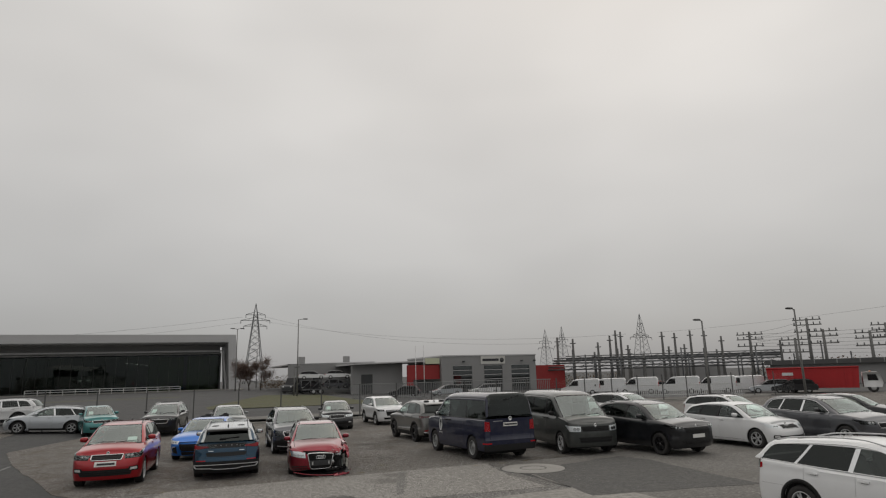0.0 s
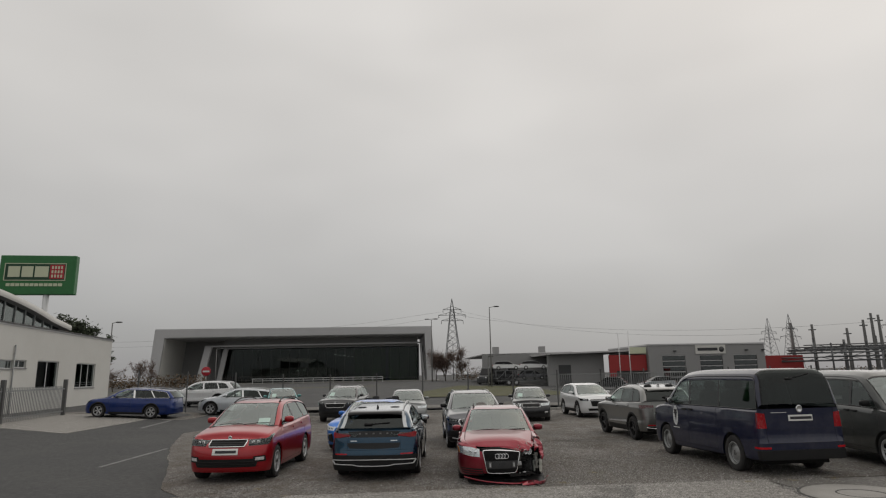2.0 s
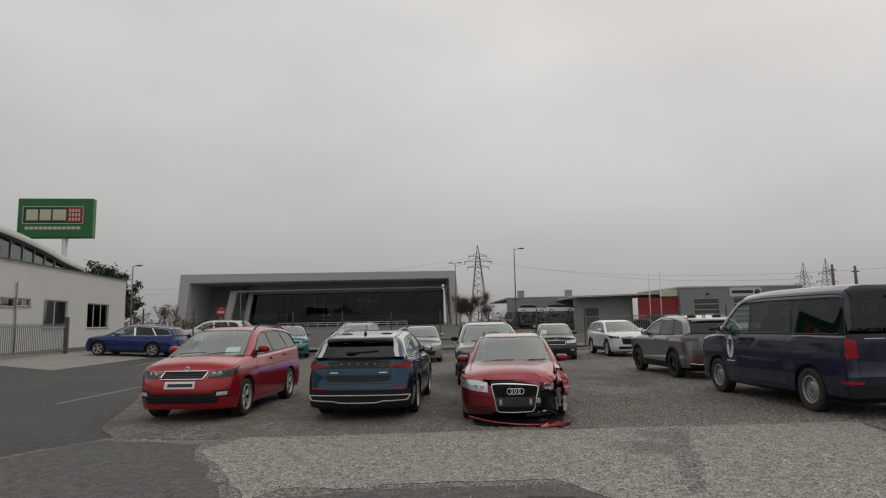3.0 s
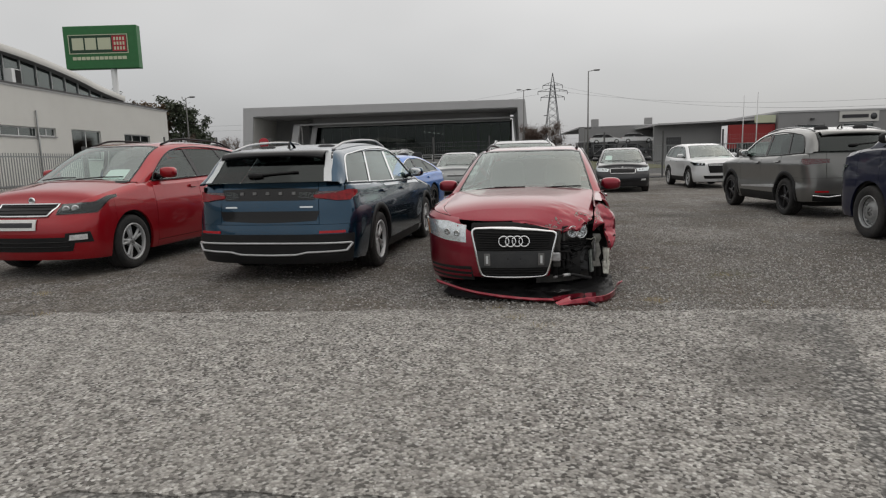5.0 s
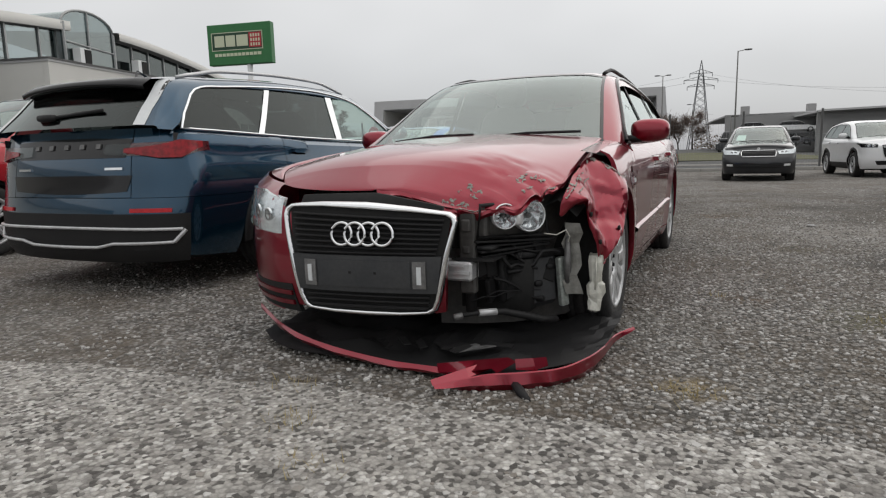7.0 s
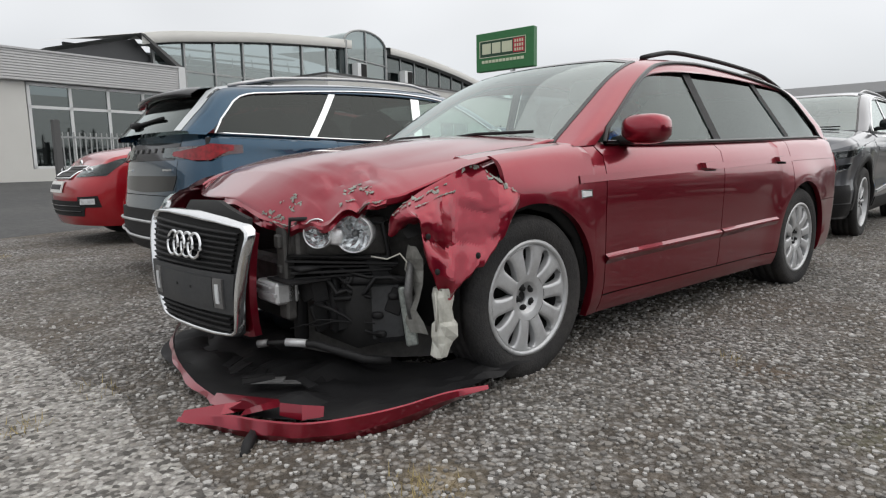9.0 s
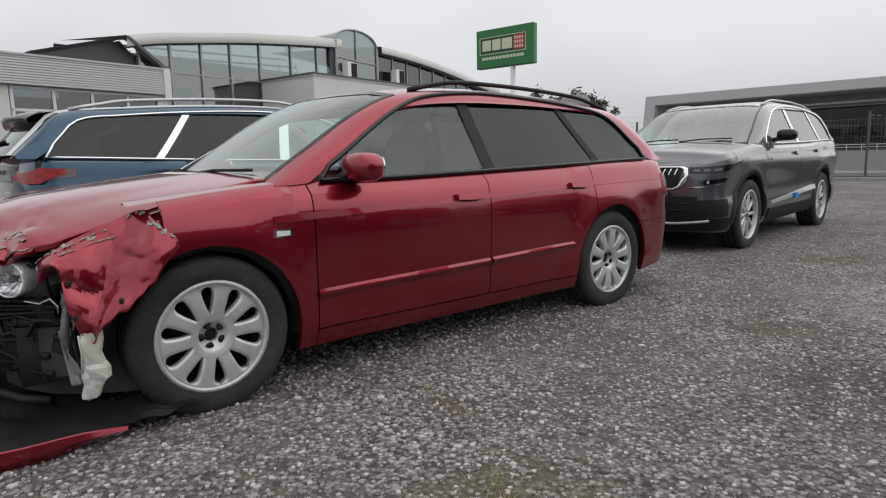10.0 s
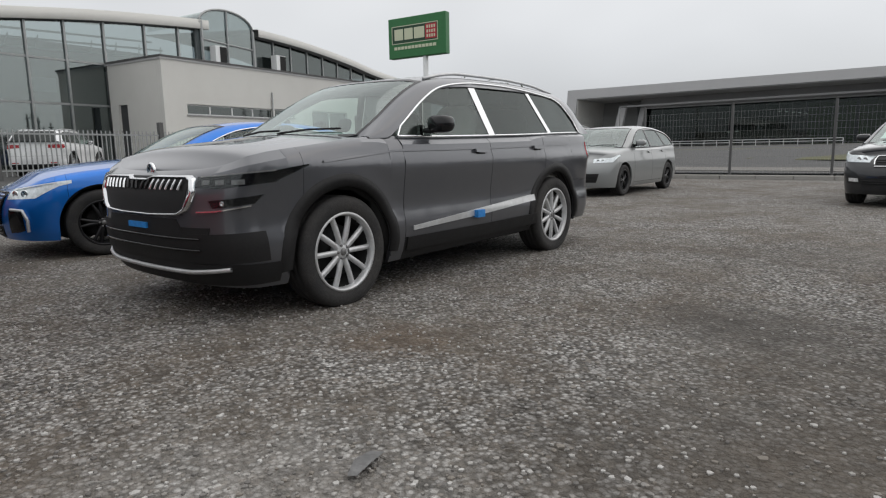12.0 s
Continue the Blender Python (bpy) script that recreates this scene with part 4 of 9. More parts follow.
TARRY = stony("dark_patched_asphalt", [(0.085, 0.084, 0.082), (0.11, 0.108, 0.105), (0.065, 0.064, 0.063), (0.15, 0.147, 0.142)], 60, 0.6, 0.5, (0.12, 0.115, 0.105), patch_scale=2.0)
WET = stony("damp_broken_asphalt", [(0.016, 0.016, 0.016), (0.028, 0.027, 0.026), (0.011, 0.011, 0.011), (0.05, 0.048, 0.045)], 60, 0.7, 0.5, (0.018, 0.017, 0.015), rough=0.8, patch_scale=2.0)
PAVING = stony("pale_concrete_paving", [(0.19, 0.182, 0.17), (0.225, 0.217, 0.203), (0.16, 0.153, 0.143), (0.26, 0.252, 0.236)], 30, 0.5, 0.8, (0.12, 0.112, 0.1), patch_scale=0.45)
TROWEL = stony("smooth_trowelled_concrete", [(0.3, 0.287, 0.265), (0.33, 0.316, 0.292), (0.27, 0.258, 0.238), (0.36, 0.345, 0.32)], 110, 0.3, 0.7, (0.2, 0.19, 0.172), patch_scale=1.1, dirt=0.3)
LINE_PAINT = material("worn_white_line", (0.19, 0.19, 0.187), 0.8, grain=0.3, grain_scale=30, stain=0.8, stain_scale=4, tint=(0.12, 0.12, 0.12))
GRASS = material("dull_winter_grass", (0.09, 0.085, 0.04), 0.95, grain=0.5, grain_scale=14, stain=0.7, stain_scale=0.35, tint=(0.055, 0.07, 0.025), bump=0.8, bump_scale=30)
CONCRETE = material("plain_concrete", (0.34, 0.33, 0.31), 0.85, grain=0.2, grain_scale=60, stain=0.5, stain_scale=1.2, tint=(0.22, 0.21, 0.19), bump=0.4, bump_scale=80)
GALV = material("galvanised_steel", (0.3, 0.31, 0.31), 0.45, 0.7, grain=0.2, grain_scale=25, stain=0.3, stain_scale=4)
IRON = material("cast_iron", (0.07, 0.068, 0.065), 0.6, 0.6, grain=0.3, grain_scale=60, stain=0.5, stain_scale=8, tint=(0.12, 0.1, 0.08), bump=0.3)
xs = [-900, -400, -200, -120, -80, -60, -45, -38, -31, -26, -21, -17, -10, 0, 10, 20, 30, 45, 60, 90, 150, 300, 900]
ys = [-300, -100, -40, -10, 10, 30, 48, 60, 70, 80, 95, 110, 130, 150, 220, 400, 900, 1800]
ground = tagged(new("ground", mesh_of("ground", *grid([[(x, y, rise(x, y) - 0.014) for x in xs] for y in ys]), ASPHALT)), "worn grey asphalt land that reaches the horizon", "ground", kind="structure")
E1, E2 = Vector((0.947, 0.321)), Vector((-0.321, 0.947))


def lot(a, b):
    """A place of the lot, by metres along its rows and across them, from the wrecked car's nose."""
    p = Vector((-2.47, 19.36)) + a * E1 + b * E2
    return p.x, p.y


def ragged(points, step=0.35, rough=0.06, seed=1):
    """An outline with its straight edges broken up."""
    rng, out = random.Random(seed), []
    for p, q in zip(points, points[1:] + points[:1]):
        p, q = Vector(p), Vector(q)
        n = max(1, min(60, int((q - p).length / step)))
        side = Vector((-(q - p).y, (q - p).x)).normalized()
        for k in range(n):
            out.append(tuple(p + (q - p) * k / n + side * rng.uniform(-rough, rough) * (k > 0)))
    return out


def sheet(name, outline, z, mat, label, follow=False, category="ground"):
    """A ground covering with a low edge, triangulated over its outline."""
    if sum(p[0] * q[1] - q[0] * p[1] for p, q in zip(outline, outline[1:] + outline[:1])) < 0:
        outline = outline[::-1]
    bm = bmesh.new()
    n = len(outline)
    vs = [bm.verts.new((x, y, z + (rise(x, y) if follow else 0))) for x, y in outline]
    f = bm.faces.new(vs)
    f.normal_update()
    bmesh.ops.triangulate(bm, faces=[f], ngon_method="EAR_CLIP")
    low = [bm.verts.new((v.co.x, v.co.y, v.co.z - 0.02)) for v in vs]
    for k in range(n):
        bm.faces.new((low[k], low[(k + 1) % n], vs[(k + 1) % n], vs[k]))
    me = bpy.data.meshes.new(name)
    bm.to_mesh(me), bm.free()
    me.materials.append(mat)
    return tagged(new(name, me), label, category, kind="structure")


L = lot
sheet("gravel_lot", ragged([L(-6.2, -0.1), L(-4.4, -0.44), L(60, -0.44), L(60, 24.0), L(-12.6, 24.0), L(-12.2, 20), L(-9.5, 9), L(-7.8, 3.8), L(-6.9, 0.9)], 0.4, 0.05, 2), 0.0, GRAVEL, "trodden grey-brown gravel car lot")
sheet("worn_apron", ragged([L(-6.3, -0.05), L(-9.5, -5), L(-9, -16), L(7, -16), L(5, -6.4), L(5.2, -0.42), L(-4.4, -0.42)], 0.5, 0.08, 3), -0.004, ROUGH, "coarse worn asphalt apron before the lot")
sheet("washed_slab", ragged([L(-4.46, -1.3), L(-3.6, -2.9), L(-3.24, -3.7), L(-2.95, -3.3), L(-2.1, -3.42), L(-1.9, -3.25), L(-0.1, -3.28), L(0.4, -4.3), L(1.1, -4.52), L(2.1, -4.6), L(4.7, -4.9), L(4.75, -2.4), L(5.2, -0.36), L(0.3, -0.37), L(0.05, -0.31), L(-1.2, -0.30), L(-1.6, -0.36), L(-4.2, -0.37)], 0.14, 0.035, 4), 0.004, WASHED, "pale washed concrete strip along the gravel")
sheet("dark_patch", ragged([L(-3.2, -3.75), L(-1.9, -3.45), L(-0.1, -3.45), L(0.35, -4.32), L(0.1, -4.5), L(0.05, -3.95), L(-0.6, -3.9), L(-1.6, -3.95), L(-2.6, -4.2)], 0.1, 0.04, 5), 0.002, TARRY, "dark tarry asphalt patch by the drain")
sheet("sunken_patch", ragged([L(-1.85, -5.95), L(-1.5, -5.5), L(-1.35, -5.62), L(-1.0, -5.36), L(-0.7, -5.5), L(-0.3, -5.5), L(-0.8, -5.75), L(-1.3, -6.4), L(-2.2, -6.6)], 0.08, 0.04, 6), 0.003, WET, "dark damp broken patch of asphalt")
sheet("smooth_lane", ragged([L(-0.3, -5.56), L(6, -5.2), L(6, -9), L(-2.0, -9), L(-2.0, -6.7), L(-1.25, -6.45), L(-0.8, -5.8)], 0.3, 0.03, 9), 0.001, TROWEL, "pale smooth strip of the lane")
sheet("tar_stain", ragged([L(2.22, -0.5), L(2.5, -0.5), L(2.1, -1.5), L(1.72, -2.6), L(1.2, -3.9), L(0.95, -4.0), L(1.42, -2.7), L(1.85, -1.5)], 0.12, 0.05, 7), 0.007, ROUGH, "dark stained strip across the concrete")
sheet("old_asphalt", ragged([L(-6.25, -0.25), L(-4.65, -0.75), L(-4.5, -1.45), L(-3.7, -3.0), L(-3.35, -3.9), L(-4.4, -4.5), L(-5.8, -4.7), L(-8.9, -5.2), L(-9.3, -4.9)], 0.3, 0.09, 31), -0.001, TARRY, "old dark asphalt beside the concrete")
sheet("side_lane", ragged([L(5.6, -2.2), L(9.7, -1.3), L(9.9, -2.6), L(9.5, -4.98), L(9.3, -7.2), L(4.95, -6.35)], 0.5, 0.05, 8), 0.003, TARRY, "dark asphalt patch of the side lane")
sheet("side_gravel", ragged([L(5.2, -0.44), L(60, -0.44), L(60, -30), L(8, -30), L(5.0, -6.4), L(5.4, -2.0)], 0.6, 0.06, 18), -0.003, PAVING, "pale dusty concrete yard")
for p, q, w in (((-13.17, 20.54), (-14.24, 24.52), 0.06), ((-20.06, 30.29), (-21.73, 34.93), 0.07)):
    p, q = Vector(p), Vector(q)
    side = Vector((-(q - p).y, (q - p).x)).normalized() * w
    sheet("lane_line", ragged([tuple(p - side), tuple(q - side), tuple(q + side), tuple(p + side)], 0.25, 0.012, 21), -0.008, LINE_PAINT, "worn white painted lane line", True)
sheet("driveway", [(-26, 28.0), (-25.55, 27.8), (-21.06, 27.3), (-22.61, 33.74), (-26, 34.9)], -0.004, WASHED, "pale concrete driveway before the gate", True)
sheet("driveway_top", [(-26, 28.0), (-26, 34.9), (-30.85, 36.55), (-31.45, 30.5)], -0.004, WASHED, "pale concrete driveway by the market gate", True)
sheet("earth_strip", ragged([L(-22, 25.6), L(-13.4, 19.9), L(-12.6, 20.6), L(-12.4, 24.4), L(-20, 27.4)], 0.5, 0.1, 11), 0.0, GRAVEL, "bare earth strip under the fence", True)
sheet("pavement", [L(-60, 26), L(60, 26), L(60, 29.5), L(-60, 29.5)], 0.0, PAVING, "pale concrete pavement", True)
sheet("grass_verge", [L(-70, 47), L(-4, 47), L(-4, 78), L(-70, 78)], 0.0, GRASS, "dull grass verge before the hall", True)
sheet("grass_verge", [L(-1.5, 47), L(16, 47), L(16, 78), L(-1.5, 78)], 0.0, GRASS, "dull grass verge before the hall", True)
sheet("forecourt", [L(-90, 80), L(20, 80), L(20, 116), L(-90, 116)], 0.0, PAVING, "pale forecourt of the hall", True)
kerb = tagged(new("kerb"), "low pale concrete kerb under the fence", "kerb", kind="structure")
for k in range(60):
    x, y = L(-12 + k, 24.2)
    ob = part("kerb_stone", box(-0.495, -0.07, -0.1, 0.495, 0.07, 0.13, 0.015) if k == 0 else kerb.children[0].data, CONCRETE if k == 0 else None, kerb, smooth=False)
    ob.matrix_local = pose(x, y, 0, 0, 0, 18.73)
# drain grate
dx, dy = L(-0.33, -4.16)
drain = thing("drain_grate", "cast iron drain grate set in worn asphalt", "drain", pose(dx, dy, 0.002, 0, 0, 12))
part("frame", merge(box(-0.3, -0.3, -0.03, 0.3, -0.24, 0.008, 0.004), box(-0.3, 0.24, -0.03, 0.3, 0.3, 0.008, 0.004), box(-0.3, -0.24, -0.03, -0.22, 0.24, 0.008, 0.004), box(0.22, -0.24, -0.03, 0.3, 0.24, 0.008, 0.004)), IRON, drain, smooth=False)
part("pit", box(-0.22, -0.24, -0.09, 0.22, 0.24, -0.08), CAVITY, drain, smooth=False)
bar = None
for k in range(10):
    y = -0.22 + 0.44 * k / 9
    bar = part("bar", bar.data if bar else box(-0.22, -0.008, -0.02, 0.22, 0.008, 0.004, 0.002), None if bar else IRON, drain, smooth=False)
    bar.location = (0, y, 0)
# manhole
hole = thing("manhole_cover", "round concrete manhole cover in a pale ring", "manhole", pose(3.8, 19.28, 0.0, 0, 0, 10))
part("ring", lathe([(0.95, -0.02), (0.93, 0.014), (0.4, 0.016), (0.385, 0.0)], 40, "z"), CONCRETE, hole)
part("seam", lathe([(1.0, -0.02), (0.99, 0.009), (0.955, 0.009), (0.95, -0.02)], 40, "z"), TARRY, hole)
part("inner_seam", lathe([(0.4, 0.0), (0.398, 0.019), (0.377, 0.019), (0.375, 0.0)], 36, "z"), TARRY, hole)
part("cover", lathe([(0.0, 0.012), (0.3, 0.012), (0.34, 0.016), (0.372, 0.012), (0.375, -0.01)], 36, "z"), CONCRETE, hole)
# loose stones over the gravel the camera walks past: too many to count
rng = random.Random(5)
sv, sf = [], []
for k in range(42000):
    if k % 8 == 0:
        a, b = rng.uniform(-3.5, 6.5), rng.uniform(-0.9, -0.42) if rng.random() < 0.25 else rng.uniform(-4.5, 0)
    else:
        a, b = rng.gauss(2.0, 2.0), -0.42 + abs(rng.gauss(0, 3.6))
    x, y = L(a, b)
    r = rng.uniform(0.004, 0.0105) * (1.0 if rng.random() < 0.96 else 1.6)
    t, h = rng.uniform(0, 6.28), r * rng.uniform(0.35, 0.75)
    k0 = len(sv)
    for j in range(5):
        g = t + 1.2566 * j + rng.uniform(-0.3, 0.3)
        rr = r * rng.uniform(0.75, 1.25)
        sv.append((x + rr * math.cos(g), y + rr * math.sin(g), 0.004 + h * rng.uniform(0.1, 0.5)))
    sv.append((x + rng.uniform(-0.3, 0.3) * r, y + rng.uniform(-0.3, 0.3) * r, 0.004 + h))
    sv += [(sv[k0 + j][0], sv[k0 + j][1], -0.004) for j in range(5)]
    for j in range(5):
        sf += [(k0 + j, k0 + (j + 1) % 5, k0 + 5), (k0 + 6 + j, k0 + 6 + (j + 1) % 5, k0 + (j + 1) % 5, k0 + j)]
STONES = bpy.data.materials.new("loose_pebbles")
STONES.use_nodes = True
sn, sl = STONES.node_tree.nodes, STONES.node_tree.links
s_geo, s_ramp = sn.new("ShaderNodeNewGeometry"), sn.new("ShaderNodeValToRGB")
for n, c in enumerate(((0.12, 0.113, 0.106), (0.25, 0.24, 0.225), (0.19, 0.17, 0.145), (0.34, 0.328, 0.31), (0.47, 0.46, 0.445))):
    e = s_ramp.color_ramp.elements[n] if n < 2 else s_ramp.color_ramp.elements.new(n / 5)
    e.position, e.color = (0, 0.25, 0.5, 0.75, 0.95)[n], (*c, 1)
sl.new(s_geo.outputs["Random Per Island"], s_ramp.inputs[0]), sl.new(s_ramp.outputs[0], sn["Principled BSDF"].inputs["Base Color"])
sn["Principled BSDF"].inputs["Roughness"].default_value = 0.85
tagged(new("loose_gravel", mesh_of("loose_gravel", sv, sf, STONES, False)), "loose grey and brown pebbles on the lot", "gravel", kind="stuff")
shard = thing("plastic_shard", "dark plastic shard lying on the gravel", "shard", pose(-1.44, 25.18, 0.012, 3, 0, -58))
part("plate", grid([[(-0.09, -0.03, 0), (-0.085, 0.025, 0.006)], [(0.0, -0.038, 0.012), (0.005, 0.03, 0.016)], [(0.085, -0.012, 0.004), (0.08, 0.02, 0.006)]]), GUNMETAL, shard)
# dry grass tufts along the gravel's edge
rng = random.Random(77)
DRY = material("dry_grass", (0.3, 0.24, 0.11), 0.9, grain=0.4, grain_scale=20)
gv, gf = [], []
for cx, cy, n in ((-1.3, 19.72, 70), (-2.32, 18.78, 60), (-2.55, 19.0, 40), (-0.4, 19.9, 30), (2.2, 20.3, 60), (3.1, 20.6, 70), (-2.05, 18.6, 40), (-1.55, 21.3, 26), (-0.75, 21.1, 40), (3.9, 20.9, 60), (-6.3, 17.6, 50), (-7.2, 18.2, 50)):
    for _ in range(n):
        x, y, g = cx + rng.gauss(0, 0.055), cy + rng.gauss(0, 0.04), rng.uniform(0, 6.28)
        h, w, lean = rng.uniform(0.012, 0.045), 0.0018, rng.uniform(0.01, 0.04)
        k = len(gv)
        gv += [(x - w * math.sin(g), y + w * math.cos(g), 0.0), (x + w * math.sin(g), y - w * math.cos(g), 0.0), (x + lean * math.cos(g), y + lean * math.sin(g), h)]
        gf.append((k, k + 1, k + 2))
tagged(new("dry_grass", mesh_of("dry_grass", gv, gf, DRY, False)), "sparse dry yellow grass tufts in the gravel", "grass", kind="stuff")

# ---- the cars on the lot ----
OCTAVIA = spec_of(WAGON, L=4.69, W=1.83, H=1.49, wb=2.686, fo=0.9, r=0.33, gap=0.05,
    zs=[(0.0, 0.72), (0.25, 0.82), (0.7, 0.9), (1.3, 0.975), (2.0, 0.99), (3.2, 1.01), (4.2, 1.04), (4.69, 1.05)],
    zt=[(1.2, 0.97), (1.5, 1.14), (1.85, 1.34), (2.15, 1.45), (2.7, 1.49), (3.3, 1.475), (4.0, 1.42), (4.3, 1.37), (4.45, 1.22), (4.62, 1.04)],
    uw0=1.22, uw1=2.1, ur1=4.28, ur0=4.6, doors=(1.45, 2.55, 3.5), pillars=(2.6, 3.55), handles=(2.4, 3.32), mirror=(1.72, 1.06), rails=(2.2, 4.2), chrome=True, rail_mat=ALLOY, clad=True, zd=0.3,
    tail=[(0.15, 0.1), (0.3, 0.0), (0.5, 0.0), (0.66, 0.03), (0.85, 0.06), (1.05, 0.12)], zr=0.62, pillar_mat=CHROME)
FABIA = spec_of(WAGON, L=4.257, W=1.732, H=1.467, wb=2.47, fo=0.83, r=0.305,
    zs=[(0.0, 0.72), (0.25, 0.82), (0.7, 0.91), (1.15, 0.97), (2.0, 0.99), (3.0, 1.02), (3.8, 1.04), (4.26, 1.04)],
    zt=[(1.05, 0.96), (1.3, 1.1), (1.65, 1.31), (1.95, 1.42), (2.5, 1.467), (3.1, 1.455), (3.7, 1.40), (3.9, 1.34), (4.05, 1.16), (4.18, 1.03)],
    uw0=1.08, uw1=1.9, ur1=3.88, ur0=4.16, doors=(1.3, 2.32, 3.2), pillars=(2.38, 3.25), handles=(2.18, 3.02), mirror=(1.55, 1.05), rails=(2.0, 3.75), Rf=0.5)
KODIAQ = spec_of(WAGON, rail_lift=0.022, lapr=0.2, flare=0.014, arch_w=0.075, L=4.697, W=1.882, H=1.665, wb=2.791, fo=0.92, r=0.37, gap=0.062, Rf=0.42, nf=2.9,
    zs=[(0.0, 0.92), (0.25, 1.0), (0.7, 1.06), (1.3, 1.12), (2.0, 1.125), (3.2, 1.15), (4.2, 1.18), (4.7, 1.18)],
    zt=[(1.2, 1.11), (1.45, 1.25), (1.8, 1.46), (2.1, 1.585), (2.6, 1.65), (3.3, 1.655), (4.0, 1.61), (4.3, 1.55), (4.5, 1.36), (4.64, 1.17)],
    uw0=1.22, uw1=2.08, ur1=4.28, ur0=4.62, doors=(1.5, 2.6, 3.5), pillars=(2.66, 3.62), lean=(0.08, 0.2), handles=(2.45, 3.38), handle_drop=0.12, mirror=(1.86, 1.19), mirror_mat=GLOSS_BLACK, rails=(2.15, 4.15), rail_mat=ALLOY, chrome=True, clad=True, zd=0.4, crown=0.06,
    nose=[(0.2, 0.14), (0.3, 0.06), (0.5, 0.0), (0.8, 0.01), (0.92, 0.06), (1.02, 0.15)], tail=[(0.2, 0.12), (0.35, 0.02), (0.6, 0.0), (0.9, 0.04), (1.2, 0.1)],
    side=[(0.2, 0.1), (0.3, 0.05), (0.42, 0.02), (0.52, 0.016), (0.6, 0.034), (0.72, 0.026), (0.93, 0.0), (0.965, 0.004), (1.0, 0.02), (1.1, 0.036), (1.25, 0.055)], sill=[(0, 0.24), (0.6, 0.23), (2, 0.24), (4.7, 0.3)], zr=0.7, seat_z=0.66, pillar_mat=CHROME, tyre_w=0.235)
KAROQ = spec_of(KODIAQ, mirror_mat=None, L=4.382, W=1.841, H=1.605, wb=2.638, fo=0.86, r=0.34,
    zs=[(0.0, 0.88), (0.25, 0.96), (0.7, 1.02), (1.2, 1.07), (2.0, 1.08), (3.2, 1.11), (4.0, 1.14), (4.38, 1.14)],
    zt=[(1.1, 1.06), (1.35, 1.2), (1.7, 1.42), (2.0, 1.53), (2.5, 1.595), (3.1, 1.6), (3.7, 1.55), (4.0, 1.49), (4.2, 1.3), (4.32, 1.13)],
    uw0=1.12, uw1=1.96, ur1=3.98, ur0=4.3, doors=(1.4, 2.45, 3.3), pillars=(2.5, 3.38), handles=(2.3, 3.18), mirror=(1.66, 1.14), rails=(2.05, 3.9), chrome=False, pillar_mat=None)
HATCH = spec_of(FABIA, L=4.3, W=1.79, H=1.5, wb=2.65, fo=0.83, r=0.325, rails=None,
    zs=[(0.0, 0.76), (0.25, 0.86), (0.7, 0.94), (1.15, 1.0), (2.0, 1.01), (3.0, 1.03), (3.9, 1.06), (4.3, 1.06)],
    zt=[(1.05, 0.99), (1.3, 1.13), (1.65, 1.34), (1.95, 1.45), (2.5, 1.5), (3.1, 1.48), (3.7, 1.40), (3.9, 1.33), (4.08, 1.18), (4.22, 1.05)],
    ur1=3.86, ur0=4.18, doors=(1.35, 2.4, 3.3), pillars=(2.45, 3.3), handles=(2.25, 3.12), mirror=(1.6, 1.08))
COUPE = spec_of(WAGON, L=4.75, W=1.84, H=1.39, wb=2.82, fo=0.87, r=0.335, rails=None, chrome=True,
    zs=[(0.0, 0.68), (0.25, 0.76), (0.7, 0.85), (1.4, 0.91), (2.0, 0.93), (3.2, 0.97), (4.2, 1.0), (4.75, 0.98)],
    zt=[(1.45, 0.91), (1.7, 1.06), (2.05, 1.25), (2.35, 1.35), (2.8, 1.39), (3.4, 1.35), (4.0, 1.2), (4.45, 1.02), (4.6, 0.98)],
    uw0=1.48, uw1=2.3, ur1=3.55, ur0=4.5, doors=(1.6, 2.75, 3.6), pillars=(2.8, 3.5), handles=(2.55, 3.4), mirror=(1.95, 0.98))
VAN = spec_of(WAGON, L=4.904, W=1.904, H=1.97, wb=3.0, fo=0.92, r=0.342, gap=0.06, Rf=0.42, Rr=0.14, nf=2.8, nr=4.5, rs=0.05, tum=0.13, nc=7, ke=0.93,
    zs=[(0.0, 1.0), (0.25, 1.08), (0.6, 1.14), (1.0, 1.17), (2.0, 1.2), (4.9, 1.22)],
    zt=[(0.78, 1.14), (1.0, 1.32), (1.35, 1.64), (1.65, 1.86), (2.0, 1.94), (2.8, 1.97), (4.2, 1.97), (4.68, 1.95), (4.8, 1.75), (4.86, 1.21)],
    uw0=0.82, uw1=1.62, ur1=4.66, ur0=4.85, doors=(1.12, 2.1, 3.35), pillars=(2.15, 3.42), lean=(0.03, 0.03), handles=(1.95, 2.25), handle_drop=0.1, mirror=(1.35, 1.26), rails=None, lap=0.1, lapr=0.04, railgap=0.12, bow=0.12, bowr=0.03, zd=0.36, dark=True,
    nose=[(0.2, 0.12), (0.32, 0.03), (0.6, 0.0), (0.85, 0.02), (1.0, 0.07), (1.1, 0.16)], tail=[(0.2, 0.05), (0.32, 0.0), (0.6, 0.0), (0.66, 0.03), (1.2, 0.05)],
    side=[(0.2, 0.06), (0.35, 0.01), (0.7, 0.0), (1.0, 0.01), (1.25, 0.03)], sill=[(0, 0.26), (0.6, 0.25), (4.9, 0.3)], zr=0.6, yt=0.75, seat_z=0.78, seat_u=1.75, tyre_w=0.225, mirror_mat=PLASTIC, handle_mat=PLASTIC)

